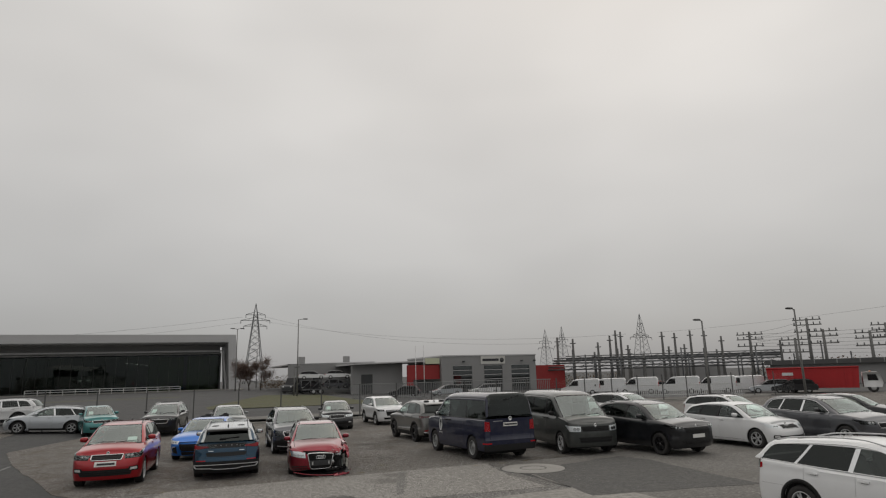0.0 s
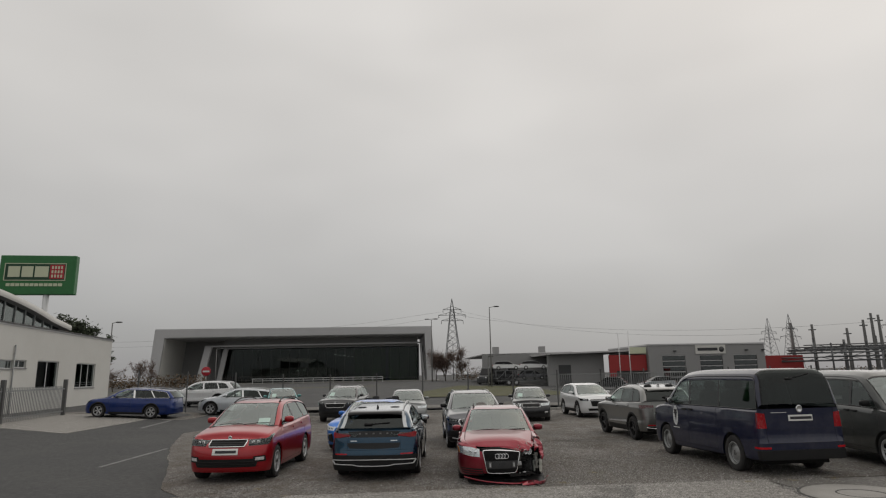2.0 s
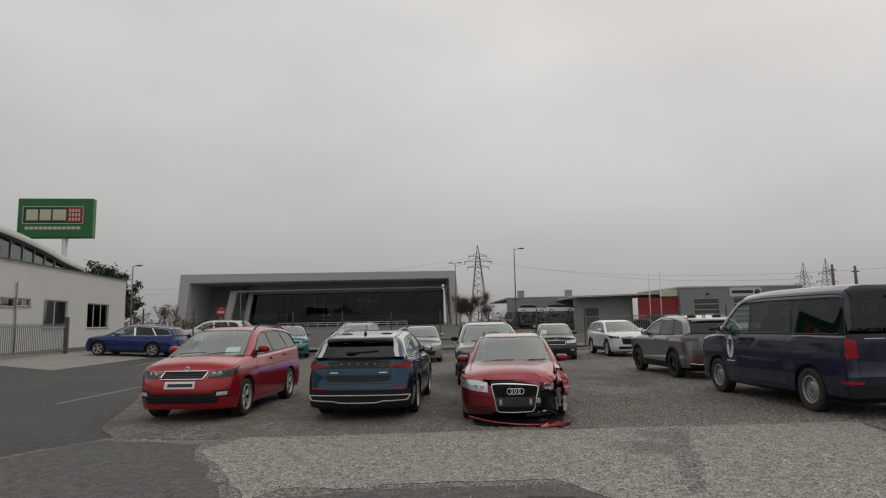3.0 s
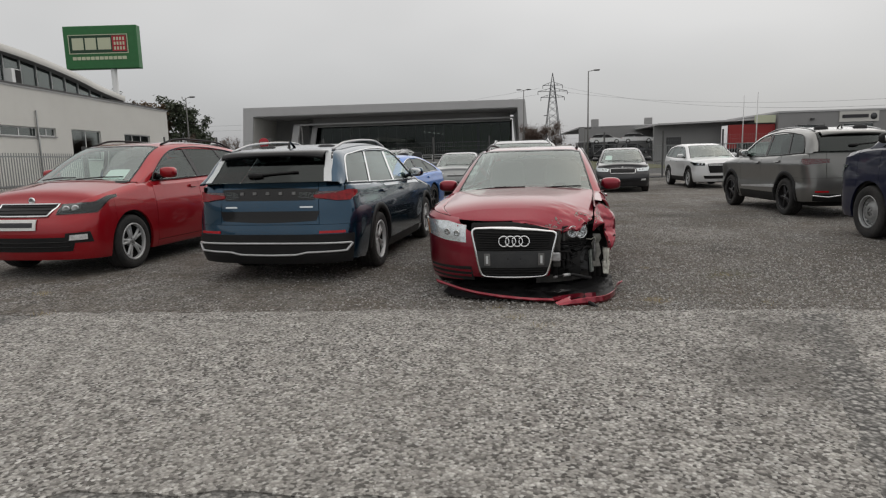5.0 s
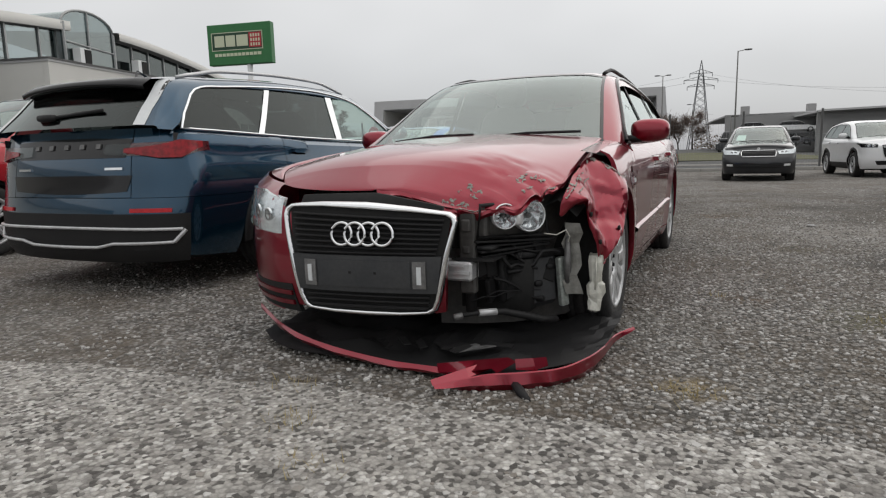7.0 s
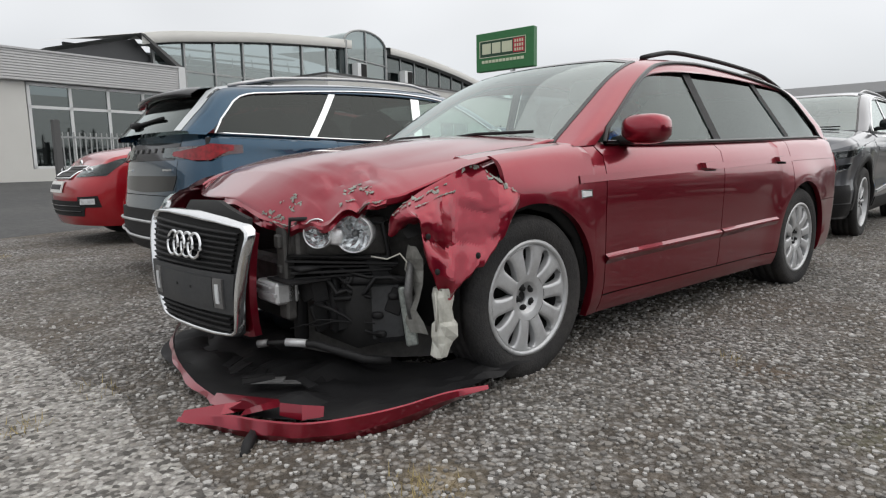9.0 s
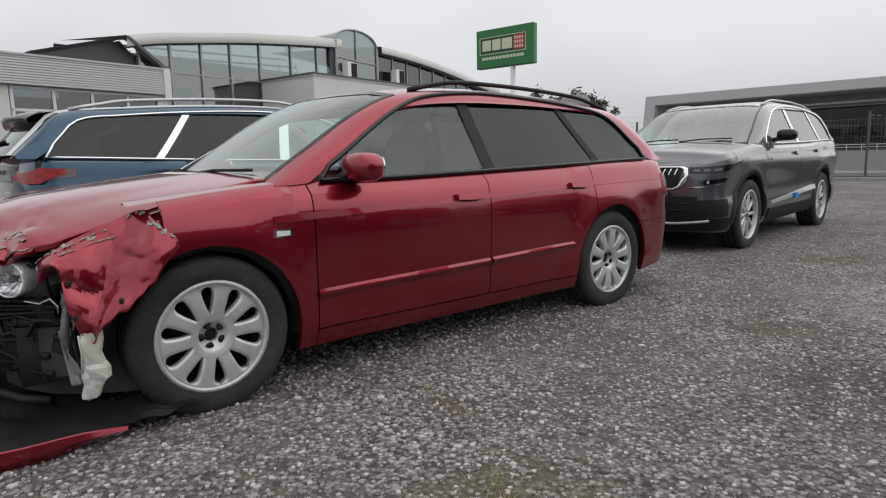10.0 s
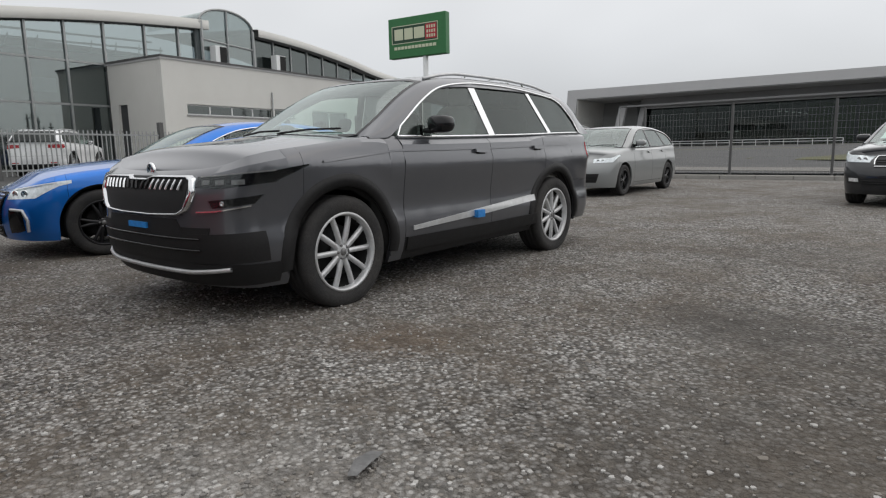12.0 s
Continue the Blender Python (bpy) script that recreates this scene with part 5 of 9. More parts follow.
A4 = spec_of(WAGON, rail_lift=0.035, lapr=0.2, flare=0.02, L=4.585, fo=0.98, r=0.325, gap=0.045, Rr=0.42, nr=2.5, rs=0.06,
    zs=[(0.0, 0.745), (0.25, 0.79), (0.7, 0.86), (1.35, 0.925), (2.0, 0.935), (3.2, 0.965), (4.1, 0.99), (4.585, 0.98)],
    zr=0.56, zt=[(1.27, 0.90), (1.55, 1.075), (1.9, 1.285), (2.17, 1.385), (2.65, 1.427), (3.2, 1.415), (3.75, 1.37), (4.0, 1.31), (4.22, 1.13), (4.42, 0.975)],
    uw0=1.3, uw1=2.13, ur1=3.98, ur0=4.4, doors=(1.44, 2.5, 3.42), pillars=(2.54, 3.42), lean=(0.06, 0.26), handles=(2.35, 3.27), handle_drop=0.125, mirror=(1.66, 0.965), rails=(2.25, 3.92), dark=True, pillar_mat=PLASTIC, pw=0.04, railgap=0.02, trim=0.012,
    nose=[(0.1, 0.1), (0.2, 0.035), (0.4, 0.0), (0.6, 0.015), (0.7, 0.05), (0.78, 0.12), (0.86, 0.2)],
    side=[(0.15, 0.075), (0.22, 0.04), (0.3, 0.02), (0.42, 0.012), (0.6, 0.004), (0.74, 0.0), (0.79, 0.004), (0.86, 0.022), (0.95, 0.05), (1.1, 0.07)],
    tail=[(0.15, 0.13), (0.25, 0.06), (0.4, 0.02), (0.5, 0.0), (0.6, 0.0), (0.64, 0.045), (0.8, 0.075), (1.0, 0.14)])
audi_pose = pose(-2.944, 21.622, -0.018, 0, 0, -79.38)
AUDI = Car(A4, RED, audi_pose, "estate_car", "crashed crimson estate car with crumpled front corner", rim="ten", skip=("front_bumper", "left_fender", "hood"), seat=SEAT_GREY)
KOD = Car(KODIAQ, GREY_DARK, pose(-4.665, 27.126, -0.02, 0, 0, -73.6) @ Matrix.Diagonal((0.98, 0.98, 1.0, 1)), "suv", "graphite grey new suv with black arch cladding", rim="slim", seat=SEAT_GREY)
OCT = Car(OCTAVIA, NAVY, pose(-5.78, 21.78, 0, 0, 0, 103.2) @ Matrix.Diagonal((1.02, 1.03, 1.02, 1)), "estate_car", "dark blue estate car with chrome window line", rim="twin")
FAB = Car(FABIA, RED_BRIGHT, pose(-8.792, 20.768, 0, 0, 0, -76.9) @ Matrix.Diagonal((1.05, 1.05, 1.12, 1)), "estate_car", "bright red small estate car with paper behind the windscreen", rim="five")
VN = Car(VAN, VAN_BLUE, pose(2.61, 23.5, 0, 0, 0, 110.9) @ Matrix.Diagonal((1.02, 1.03, 1.1, 1)), "minibus", "dull navy minibus with white oval mark", "van", rim="steel", rim_mat=STEEL)
KAR = Car(KAROQ, GREY_MID, pose(0.834, 29.573, 0, 0, 0, 109.8) @ Matrix.Diagonal((1.0, 1.0, 1.07, 1)), "suv", "steel grey compact suv with black wheels", rim="star", rim_mat=ALLOY_DARK)
T5 = Car(VAN, VAN_GREY, pose(6.100, 23.980, 0, 0, 0, -80) @ Matrix.Diagonal((1.0, 1.0, 1.06, 1)), "minibus", "matt charcoal minibus facing the lane", "van", rim="five")
KUGA = Car(spec_of(KAROQ, chrome=False, clad=False), BLACK, pose(8.850, 22.630, 0, 0, 0, -69) @ Matrix.Diagonal((1.0, 1.0, 1.05, 1)), "suv", "black suv with a white blank plate", rim="five", rim_mat=ALLOY_DARK)
RAPID = Car(HATCH, WHITE, pose(12.625, 23.348, 0, 0, 0, -69.5), "hatchback", "white hatchback beside the black suv", rim="five")
BORN = Car(HATCH, GREY_LIGHT, car_pose((-8.34, 34.63), (-9.24, 37.53), 1, HATCH["W"]), "hatchback", "ash grey hatchback near the fence", rim="five", rim_mat=ALLOY_DARK)
A5 = Car(COUPE, BLUE, pose(-7.85, 26.33, 0, 0, 0, -85), "coupe", "bright blue fastback coupe", rim="five", rim_mat=ALLOY_DARK)
FBK = Car(HATCH, BLACK, pose(-3.933, 37.488, 0, 0, 0, -80.8), "hatchback", "black hatchback with pale windscreen", rim="five")
Q2 = Car(spec_of(KAROQ, rails=None), WHITE, nose_pose(-0.55, 37.7, -72, KAROQ), "suv", "white compact suv with black grille", rim="five")
TEALC = Car(HATCH, TEAL, pose(-17.75, 38.4, 0.02, 0, 0, -58) @ Matrix.Diagonal((1.0, 1.0, 1.06, 1)), "hatchback", "pale teal hatchback by the fence", rim="five")
SCALA = Car(KAROQ, BLACK, pose(-13.363, 37.055, 0, 0, 0, -80.4) @ Matrix.Diagonal((1.0, 1.0, 1.06, 1)), "suv", "black compact suv with paper in the windscreen", rim="five")
WOCT = Car(OCTAVIA, WHITE, pose(8.389, 10.600, 0, 0, 0, -71.6), "estate_car", "white estate car near the lane", rim="five")
SHARAN = Car(spec_of(KODIAQ, clad=False), GREY_DARK, pose(15.548, 22.526, 0, 0, 0, -77.1), "suv", "dark grey people carrier with roof rails", rim="five")
GOLF = Car(FABIA, WHITE, pose(16.100, 30.530, 0, 0, 0, -60), "estate_car", "white estate car behind the hatchback", rim="five")
SUVW = Car(KAROQ, WHITE, pose(12.000, 33.630, 0, 0, 0, -55), "suv", "white suv behind the minibus", rim="five")
DARK2 = Car(HATCH, BLACK, nose_pose(21.3, 25.75, -48, HATCH), "hatchback", "black hatchback behind the people carrier", rim="five")
BLUEO = Car(OCTAVIA, COBALT, pose(-24.313, 34.678, 0.311, 0, -2.5, 194.9), "estate_car", "cobalt blue estate car on the side road", rim="five")
SILV = Car(OCTAVIA, SILVER, pose(-20.635, 38.8, 0.148, 0, -2.5, 195.1), "estate_car", "silver estate car parked beyond the fence", rim="five")
WSUV = Car(KODIAQ, WHITE, pose(-26.4, 43.6, 0.37, 0, 0, 192), "suv", "white suv parked beyond the fence", rim="five")
MSUV = Car(KODIAQ, WHITE, pose(-27.6, 25.6, 0.37, 0, 0, 158), "suv", "white suv parked before the market", rim="five")


# ---- lamps, grilles, badges and the damage ----
def ring_on(c, pts, mat, r=0.008, name="grille_frame", off=0.012, parent=None, close=True, n=6):
    """A raised bar along (place, height) points of the body."""
    fine = []
    loop = pts + [pts[0]] if close else pts
    for (a, b), (e, d) in zip(loop, loop[1:]):
        fine += [c.F(a + (e - a) * k / n, b + (d - b) * k / n, off) for k in range(n)]
    if not close:
        fine.append(c.F(*loop[-1], off))
    return part(name, tube(fine, r, 6, False), mat, parent or c.top)


def badge(c, q, z, r, off=0.02):
    p, o = Vector(c.F(q, z, off - 0.012)), Vector(c.F(q, z, off))
    d = (o - p).normalized()
    return part("badge", move(lathe([(0, 0.01), (r * 0.7, 0.012), (r * 0.85, 0.016), (r, 0.01), (r, 0)], 20), Matrix.Translation(p) @ d.to_track_quat("Y", "Z").to_matrix().to_4x4()), CHROME, c.top, "plain round chrome badge")


def face(c, zg0, zg1, wide, low, lamp, lower, frame_mat=None, slats=4, slat_mat=None, fog=None, plate=None, badge_r=0.04, drop=0.0, back=None, slim=False):
    """A car's front: grille, headlamps, lower intake, fog lamps and plate."""
    wt, wb = wide
    g = c.patch("grille", [(c.qy(-wb), zg0), (c.qy(0), zg0 - drop), (c.qy(wb), zg0)], [(c.qy(-wt), zg1), (c.qy(0), zg1), (c.qy(wt), zg1)], PLASTIC, off=0.004, n=10)
    for k in range(slats):
        z = zg0 + (zg1 - zg0) * (k + 0.8) / (slats + 0.6)
        w = wb + (wt - wb) * (z - zg0) / (zg1 - zg0) - 0.02
        ring_on(c, [(c.qy(-w), z), (c.qy(w), z)], slat_mat or GLOSS_BLACK, 0.006, "grille_slat", 0.009, g, False, 16)
    if frame_mat:
        ring_on(c, [(c.qy(-wb), zg0), (c.qy(0), zg0 - drop), (c.qy(wb), zg0), (c.qy(wt), zg1), (c.qy(0), zg1), (c.qy(-wt), zg1)], frame_mat, 0.012, "grille_frame", 0.012, g)
    yi, uo, z0, z1, tip = lamp
    for s in (1, -1):
        if slim:
            h = c.lamp([(c.qy(yi), z0 + 0.005), (c.qy(yi + 0.16), z0), (c.qu(uo * 0.62), z0 + 0.03), (c.qu(uo), tip - 0.008)], [(c.qy(yi), z1), (c.qy(yi + 0.16), z1 + 0.01), (c.qu(uo * 0.62), z1 + 0.03), (c.qu(uo), tip)], s, back=back or GLOSS_BLACK)
            for k in range(3):
                q0 = c.qy(yi + 0.05 + 0.085 * k)
                q1 = c.qy(yi + 0.1 + 0.085 * k)
                c.patch("led_module", [(q0, (z0 + z1) / 2 - 0.012), (q1, (z0 + z1) / 2 - 0.01)], [(q0, (z0 + z1) / 2 + 0.014), (q1, (z0 + z1) / 2 + 0.018)], GUNMETAL, 0.008, 0.005, n=3, rows=2, side=s, parent=h)
            c.patch("light_strip", [(c.qy(yi + 0.03), z1 - 0.004), (c.qu(uo * 0.62), z1 + 0.026)], [(c.qy(yi + 0.03), z1 + 0.004), (c.qu(uo * 0.62), z1 + 0.034)], GUNMETAL, 0.009, 0.005, n=8, rows=1, side=s, parent=h)
            continue
        c.lamp([(c.qy(yi), z0), (c.qu(uo * 0.5), z0 + 0.01), (c.qu(uo), tip - 0.03)], [(c.qy(yi), z1), (c.qu(uo * 0.5), z1 + 0.02), (c.qu(uo), tip)], s, back=back or GLOSS_BLACK, bulbs=[(c.qy(yi + 0.1), (z0 + z1) / 2, (z1 - z0) * 0.36), (c.qy(yi + 0.2), (z0 + z1) / 2 + 0.005, (z1 - z0) * 0.36)])
        if fog:
            yf, zf = fog
            c.patch("fog_lamp_surround", [(c.qy(yf - 0.12), zf - 0.055), (c.qy(yf + 0.12), zf - 0.05)], [(c.qy(yf - 0.1), zf + 0.05), (c.qy(yf + 0.1), zf + 0.06)], PLASTIC, 0.005, side=s)
            c.patch("fog_lamp", [(c.qy(yf - 0.07), zf - 0.025), (c.qy(yf + 0.08), zf - 0.02)], [(c.qy(yf - 0.06), zf + 0.03), (c.qy(yf + 0.08), zf + 0.035)], LAMP_IN, 0.012, side=s)
    z0, z1, w = lower
    i = c.patch("lower_intake", [(c.qy(-w * 0.92), z0), (c.qy(0), z0), (c.qy(w * 0.92), z0)], [(c.qy(-w), z1), (c.qy(0), z1), (c.qy(w), z1)], PLASTIC, 0.005, n=8)
    for k in range(2):
        z = z0 + (z1 - z0) * (k + 1) / 3
        ring_on(c, [(c.qy(-w * 0.9), z), (c.qy(w * 0.9), z)], GLOSS_BLACK, 0.006, "intake_bar", 0.009, i, False, 14)
    if plate:
        zp, mat, bars = plate
        c.plate(c.qy(-0.26), c.qy(0.26), zp - 0.055, zp + 0.055, mat, bars)
    if badge_r:
        badge(c, c.qy(0.0), zg1 + 0.03, badge_r)


def tail(c, z0, z1, inner, u_out, mat=None, bumper=True, plate=None, glass_edge=True):
    """A car's rear: tail lamps, bumper insert and plate."""
    uo = c.L - u_out
    for s in (1, -1):
        c.lamp([(c.qu(uo), z0 + 0.05), (c.qu(c.L - c.Rr * 0.5), z0), (c.qr(inner), z0 + 0.03)], [(c.qu(uo), z1), (c.qu(c.L - c.Rr * 0.5), z1), (c.qr(inner), z1 - 0.01)], s, back=mat or TAIL, name="tail_light", lens=LENS)
    if bumper:
        c.patch("bumper_insert", [(c.qr(0.75), 0.3), (c.qr(0), 0.28), (c.qr(-0.75), 0.3)], [(c.qr(0.75), 0.42), (c.qr(0), 0.42), (c.qr(-0.75), 0.42)], PLASTIC, 0.006, n=10)
        for s in (1, -1):
            c.patch("reflector", [(c.qr(0.72), 0.45), (c.qr(0.5), 0.45)], [(c.qr(0.72), 0.48), (c.qr(0.5), 0.48)], TAIL, 0.006, side=s)
    if plate:
        c.plate(c.qr(0.26), c.qr(-0.26), plate - 0.055, plate + 0.055)


def spoiler(c, depth=0.16, mat=None):
    rows = []
    r1 = c.s["ur1"]
    for k in [0.84 * (1 - 2 * j / 12) for j in range(13)]:
        x, y, z = c.C(r1 - 0.02, k=k)
        droop = 0.02 + 0.03 * k * k
        rows.append([(x, y, z + 0.006), (x - depth * 0.6, y, z - 0.005), (x - depth, y, z - droop - 0.015), (x - depth + 0.01, y, z - droop - 0.045), (x - 0.03, y, z - 0.06)])
    part("roof_spoiler", grid(rows), mat or c.paint, c.top)


def antenna(c):
    x, y, z = c.C(c.s["ur1"] - 0.35, k=0)
    part("roof_aerial", grid([[(x + 0.1, -0.02, z - 0.005), (x + 0.1, 0.02, z - 0.005)], [(x, -0.015, z + 0.05), (x, 0.015, z + 0.05)], [(x - 0.05, -0.006, z + 0.075), (x - 0.05, 0.006, z + 0.075)], [(x - 0.07, -0.02, z - 0.005), (x - 0.07, 0.02, z - 0.005)]]), GLOSS_BLACK, c.top)


def rear_wiper(c):
    z0 = c.C(c.s["ur0"] - 0.06, k=0, off=0.01)
    a, b = c.C(c.s["ur0"] - 0.05, k=0.12, off=0.02), c.C(c.s["ur0"] - 0.08, k=-0.45, off=0.02)
    part("rear_wiper", tube([a, b], 0.012, 6), PLASTIC, c.top)
    part("wiper_base", blob(a[0], a[1] + 0.02, a[2], 0.03, 0.09, 0.025, 3, 6, 8), PLASTIC, c.top)


def sheet_paper(c, k0, k1, f0, f1):
    """A paper lying behind the windscreen."""
    w0, w1 = c.s["uw0"], c.s["uw1"]
    rows = []
    for i in range(5):
        u = w0 + (w1 - w0) * (f0 + (f1 - f0) * i / 4)
        rows.append([(p[0] - 0.03, p[1], p[2] - 0.02 + 0.004 * math.sin(3 * i + j)) for j, p in enumerate([c.C(u, k=k0 + (k1 - k0) * j / 4) for j in range(5)])])
    part("price_paper", grid(rows), PAPER, c.top, "white price paper behind the windscreen")


# small red estate
face(FAB, 0.66, 0.775, (0.44, 0.37), None, (0.46, 0.62, 0.67, 0.775, 0.86), (0.29, 0.44, 0.66), CHROME, 3, fog=(0.66, 0.43), plate=(0.575, PLATE, True), badge_r=0.042)
tail(FAB, 0.72, 0.92, 0.62, 0.28, plate=0.75)
sheet_paper(FAB, 0.42, 0.74, 0.08, 0.34)
spoiler(FAB), antenna(FAB), rear_wiper(FAB)
# dark blue estate, seen from behind
tail(OCT, 0.86, 0.965, 0.34, 0.42, TAIL_DARK, plate=None)
for s in (1, -1):
    OCT.patch("tail_light_strip", [(OCT.qu(4.34), 0.93), (OCT.qr(0.86), 0.865), (OCT.qr(0.74), 0.865), (OCT.qr(0.5), 0.9)], [(OCT.qu(4.34), 0.965), (OCT.qr(0.86), 0.975), (OCT.qr(0.74), 0.945), (OCT.qr(0.5), 0.925)], TAIL_DEEP, 0.02, 0.006, side=s)
OCT.patch("tailgate_recess", [(OCT.qr(0.52), 0.66), (OCT.qr(0), 0.64), (OCT.qr(-0.52), 0.66)], [(OCT.qr(0.56), 0.76), (OCT.qr(0), 0.76), (OCT.qr(-0.56), 0.76)], GLOSS_BLACK, 0.003, n=8)
OCT.patch("tailgate_band", [(OCT.qr(0.5), 0.87), (OCT.qr(0), 0.87), (OCT.qr(-0.5), 0.87)], [(OCT.qr(0.55), 0.985), (OCT.qr(0), 1.0), (OCT.qr(-0.55), 0.985)], GLOSS_BLACK, 0.003, n=8)
for k, y in enumerate((0.3, 0.155, 0.01, -0.135, -0.28)):
    OCT.patch("letter_mark", [(OCT.qr(y + 0.02), 0.93), (OCT.qr(y - 0.02), 0.93)], [(OCT.qr(y + 0.02), 0.96), (OCT.qr(y - 0.02), 0.96)], GUNMETAL, 0.012, 0.01, n=2, rows=1)
for y in (0.42, -0.42):
    OCT.patch("script_mark", [(OCT.qr(y + 0.07), 0.795), (OCT.qr(y - 0.07), 0.795)], [(OCT.qr(y + 0.07), 0.81), (OCT.qr(y - 0.07), 0.81)], CHROME, 0.008, 0.008, n=3, rows=1)
OCT.patch("lower_bumper", [(OCT.qr(0.86), 0.22), (OCT.qr(0), 0.2), (OCT.qr(-0.86), 0.22)], [(OCT.qr(0.87), 0.52), (OCT.qr(0), 0.52), (OCT.qr(-0.87), 0.52)], PLASTIC, 0.008, n=12, label="black lower bumper")
ring_on(OCT, [(OCT.qr(0.84), 0.425), (OCT.qr(0.3), 0.43), (OCT.qr(0), 0.43), (OCT.qr(-0.3), 0.43), (OCT.qr(-0.84), 0.425)], ALLOY, 0.011, "skid_bar", 0.02, close=False, n=8)
ring_on(OCT, [(OCT.qr(0.8), 0.345), (OCT.qr(0.42), 0.335), (OCT.qr(0.3), 0.31), (OCT.qr(0), 0.305), (OCT.qr(-0.3), 0.31), (OCT.qr(-0.42), 0.335), (OCT.qr(-0.8), 0.345)], ALLOY, 0.011, "skid_bar", 0.02, close=False, n=6)
for s in (1, -1):
    ring_on(OCT, [(OCT.qr(s * 0.8), 0.345), (OCT.qr(s * 0.85), 0.42)], ALLOY, 0.014, "skid_end", 0.018, close=False)
    OCT.patch("rear_reflector", [(OCT.qr(0.8), 0.53), (OCT.qr(0.55), 0.53)], [(OCT.qr(0.8), 0.555), (OCT.qr(0.55), 0.555)], TAIL, 0.01, side=s)
    p = [OCT.C(OCT.s["ur1"] + (OCT.s["ur0"] - OCT.s["ur1"]) * k / 6, k=0.9, off=0.004, side=s) for k in range(7)]
    q = [OCT.C(OCT.s["ur1"] + (OCT.s["ur0"] - OCT.s["ur1"]) * k / 6, k=0.8, off=0.006, side=s) for k in range(7)]
    part("rear_pillar_blade", grid([p, q]), FRAME_LIGHT, OCT.top, "pale pillar blade beside the rear window")
spoiler(OCT, 0.2, GLOSS_BLACK), antenna(OCT), rear_wiper(OCT)
face(OCT, 0.62, 0.78, (0.45, 0.4), None, (0.5, 0.6, 0.66, 0.77, 0.84), (0.3, 0.42, 0.6), CHROME)
# graphite suv
face(KOD, 0.675, 0.892, (0.56, 0.50), None, (0.61, 0.64, 0.822, 0.888, 0.95), (0.40, 0.60, 0.70), None, 0, drop=0.012, badge_r=0.05, slim=True)
kod_grille = [(-0.47, 0.672), (-0.2, 0.662), (0.2, 0.662), (0.47, 0.672), (0.54, 0.70), (0.60, 0.80), (0.585, 0.875), (0.54, 0.893), (0.16, 0.893), (0.11, 0.875), (-0.11, 0.875), (-0.16, 0.893), (-0.54, 0.893), (-0.585, 0.875), (-0.60, 0.80), (-0.54, 0.70)]
rows = []
for k in range(len(kod_grille) * 4 + 1):
    f = k / 4
    (y0, z0), (y1, z1) = kod_grille[int(f) % len(kod_grille)], kod_grille[(int(f) + 1) % len(kod_grille)]
    y, z = y0 + (y1 - y0) * (f % 1), z0 + (z1 - z0) * (f % 1)
    w = 0.010 + 0.022 * max(0.0, min(1.0, (abs(y) - 0.48) / 0.08))
    rows.append([KOD.F(KOD.qy(y * (1 - g * w / max(abs(y), 0.3))), z - g * 0.010 * (1 if z > 0.78 else -1), o) for g, o in ((1.0, 0.006), (0.8, 0.02), (0.2, 0.026), (-0.3, 0.016), (-0.4, 0.0))])
part("grille_frame", grid(rows), CHROME, KOD.top, "chrome six-cornered grille frame")
for k in range(17):
    y = -0.48 + k * 0.06
    lean = 0.02 if y > 0 else -0.02
    ring_on(KOD, [(KOD.qy(y), 0.815), (KOD.qy(y + lean), 0.872)], CHROME if abs(y) > 0.13 else GLOSS_BLACK, 0.009, "grille_fin", 0.014, close=False, n=3)
KOD.patch("blue_tape", [(KOD.qy(-0.12), 0.575), (KOD.qy(0.12), 0.575)], [(KOD.qy(-0.12), 0.61), (KOD.qy(0.12), 0.61)], BLUE_TAPE, 0.02, label="strip of blue protective tape")
KOD.patch("lower_mask", [(-KOD.qu(0.34), 0.40), (KOD.qy(-0.5), 0.385), (KOD.qy(-0.44), 0.385), (KOD.qy(0.44), 0.385), (KOD.qy(0.5), 0.385), (KOD.qu(0.34), 0.40)], [(-KOD.qu(0.32), 0.575), (KOD.qy(-0.5), 0.56), (KOD.qy(-0.44), 0.645), (KOD.qy(0.44), 0.645), (KOD.qy(0.5), 0.56), (KOD.qu(0.32), 0.575)], PLASTIC, 0.007, n=8, label="black lower bumper mask")
KOD.patch("lower_apron", [(-KOD.qu(0.42), 0.26), (KOD.qy(0), 0.24), (KOD.qu(0.42), 0.26)], [(-KOD.qu(0.42), 0.385), (KOD.qy(0), 0.385), (KOD.qu(0.42), 0.385)], PLASTIC, 0.008, n=12)
ring_on(KOD, [(KOD.qy(-0.8), 0.36), (KOD.qy(-0.5), 0.33), (KOD.qy(0), 0.325), (KOD.qy(0.5), 0.33), (KOD.qy(0.8), 0.36)], ALLOY, 0.014, "skid_bar", 0.02, close=False, n=8)
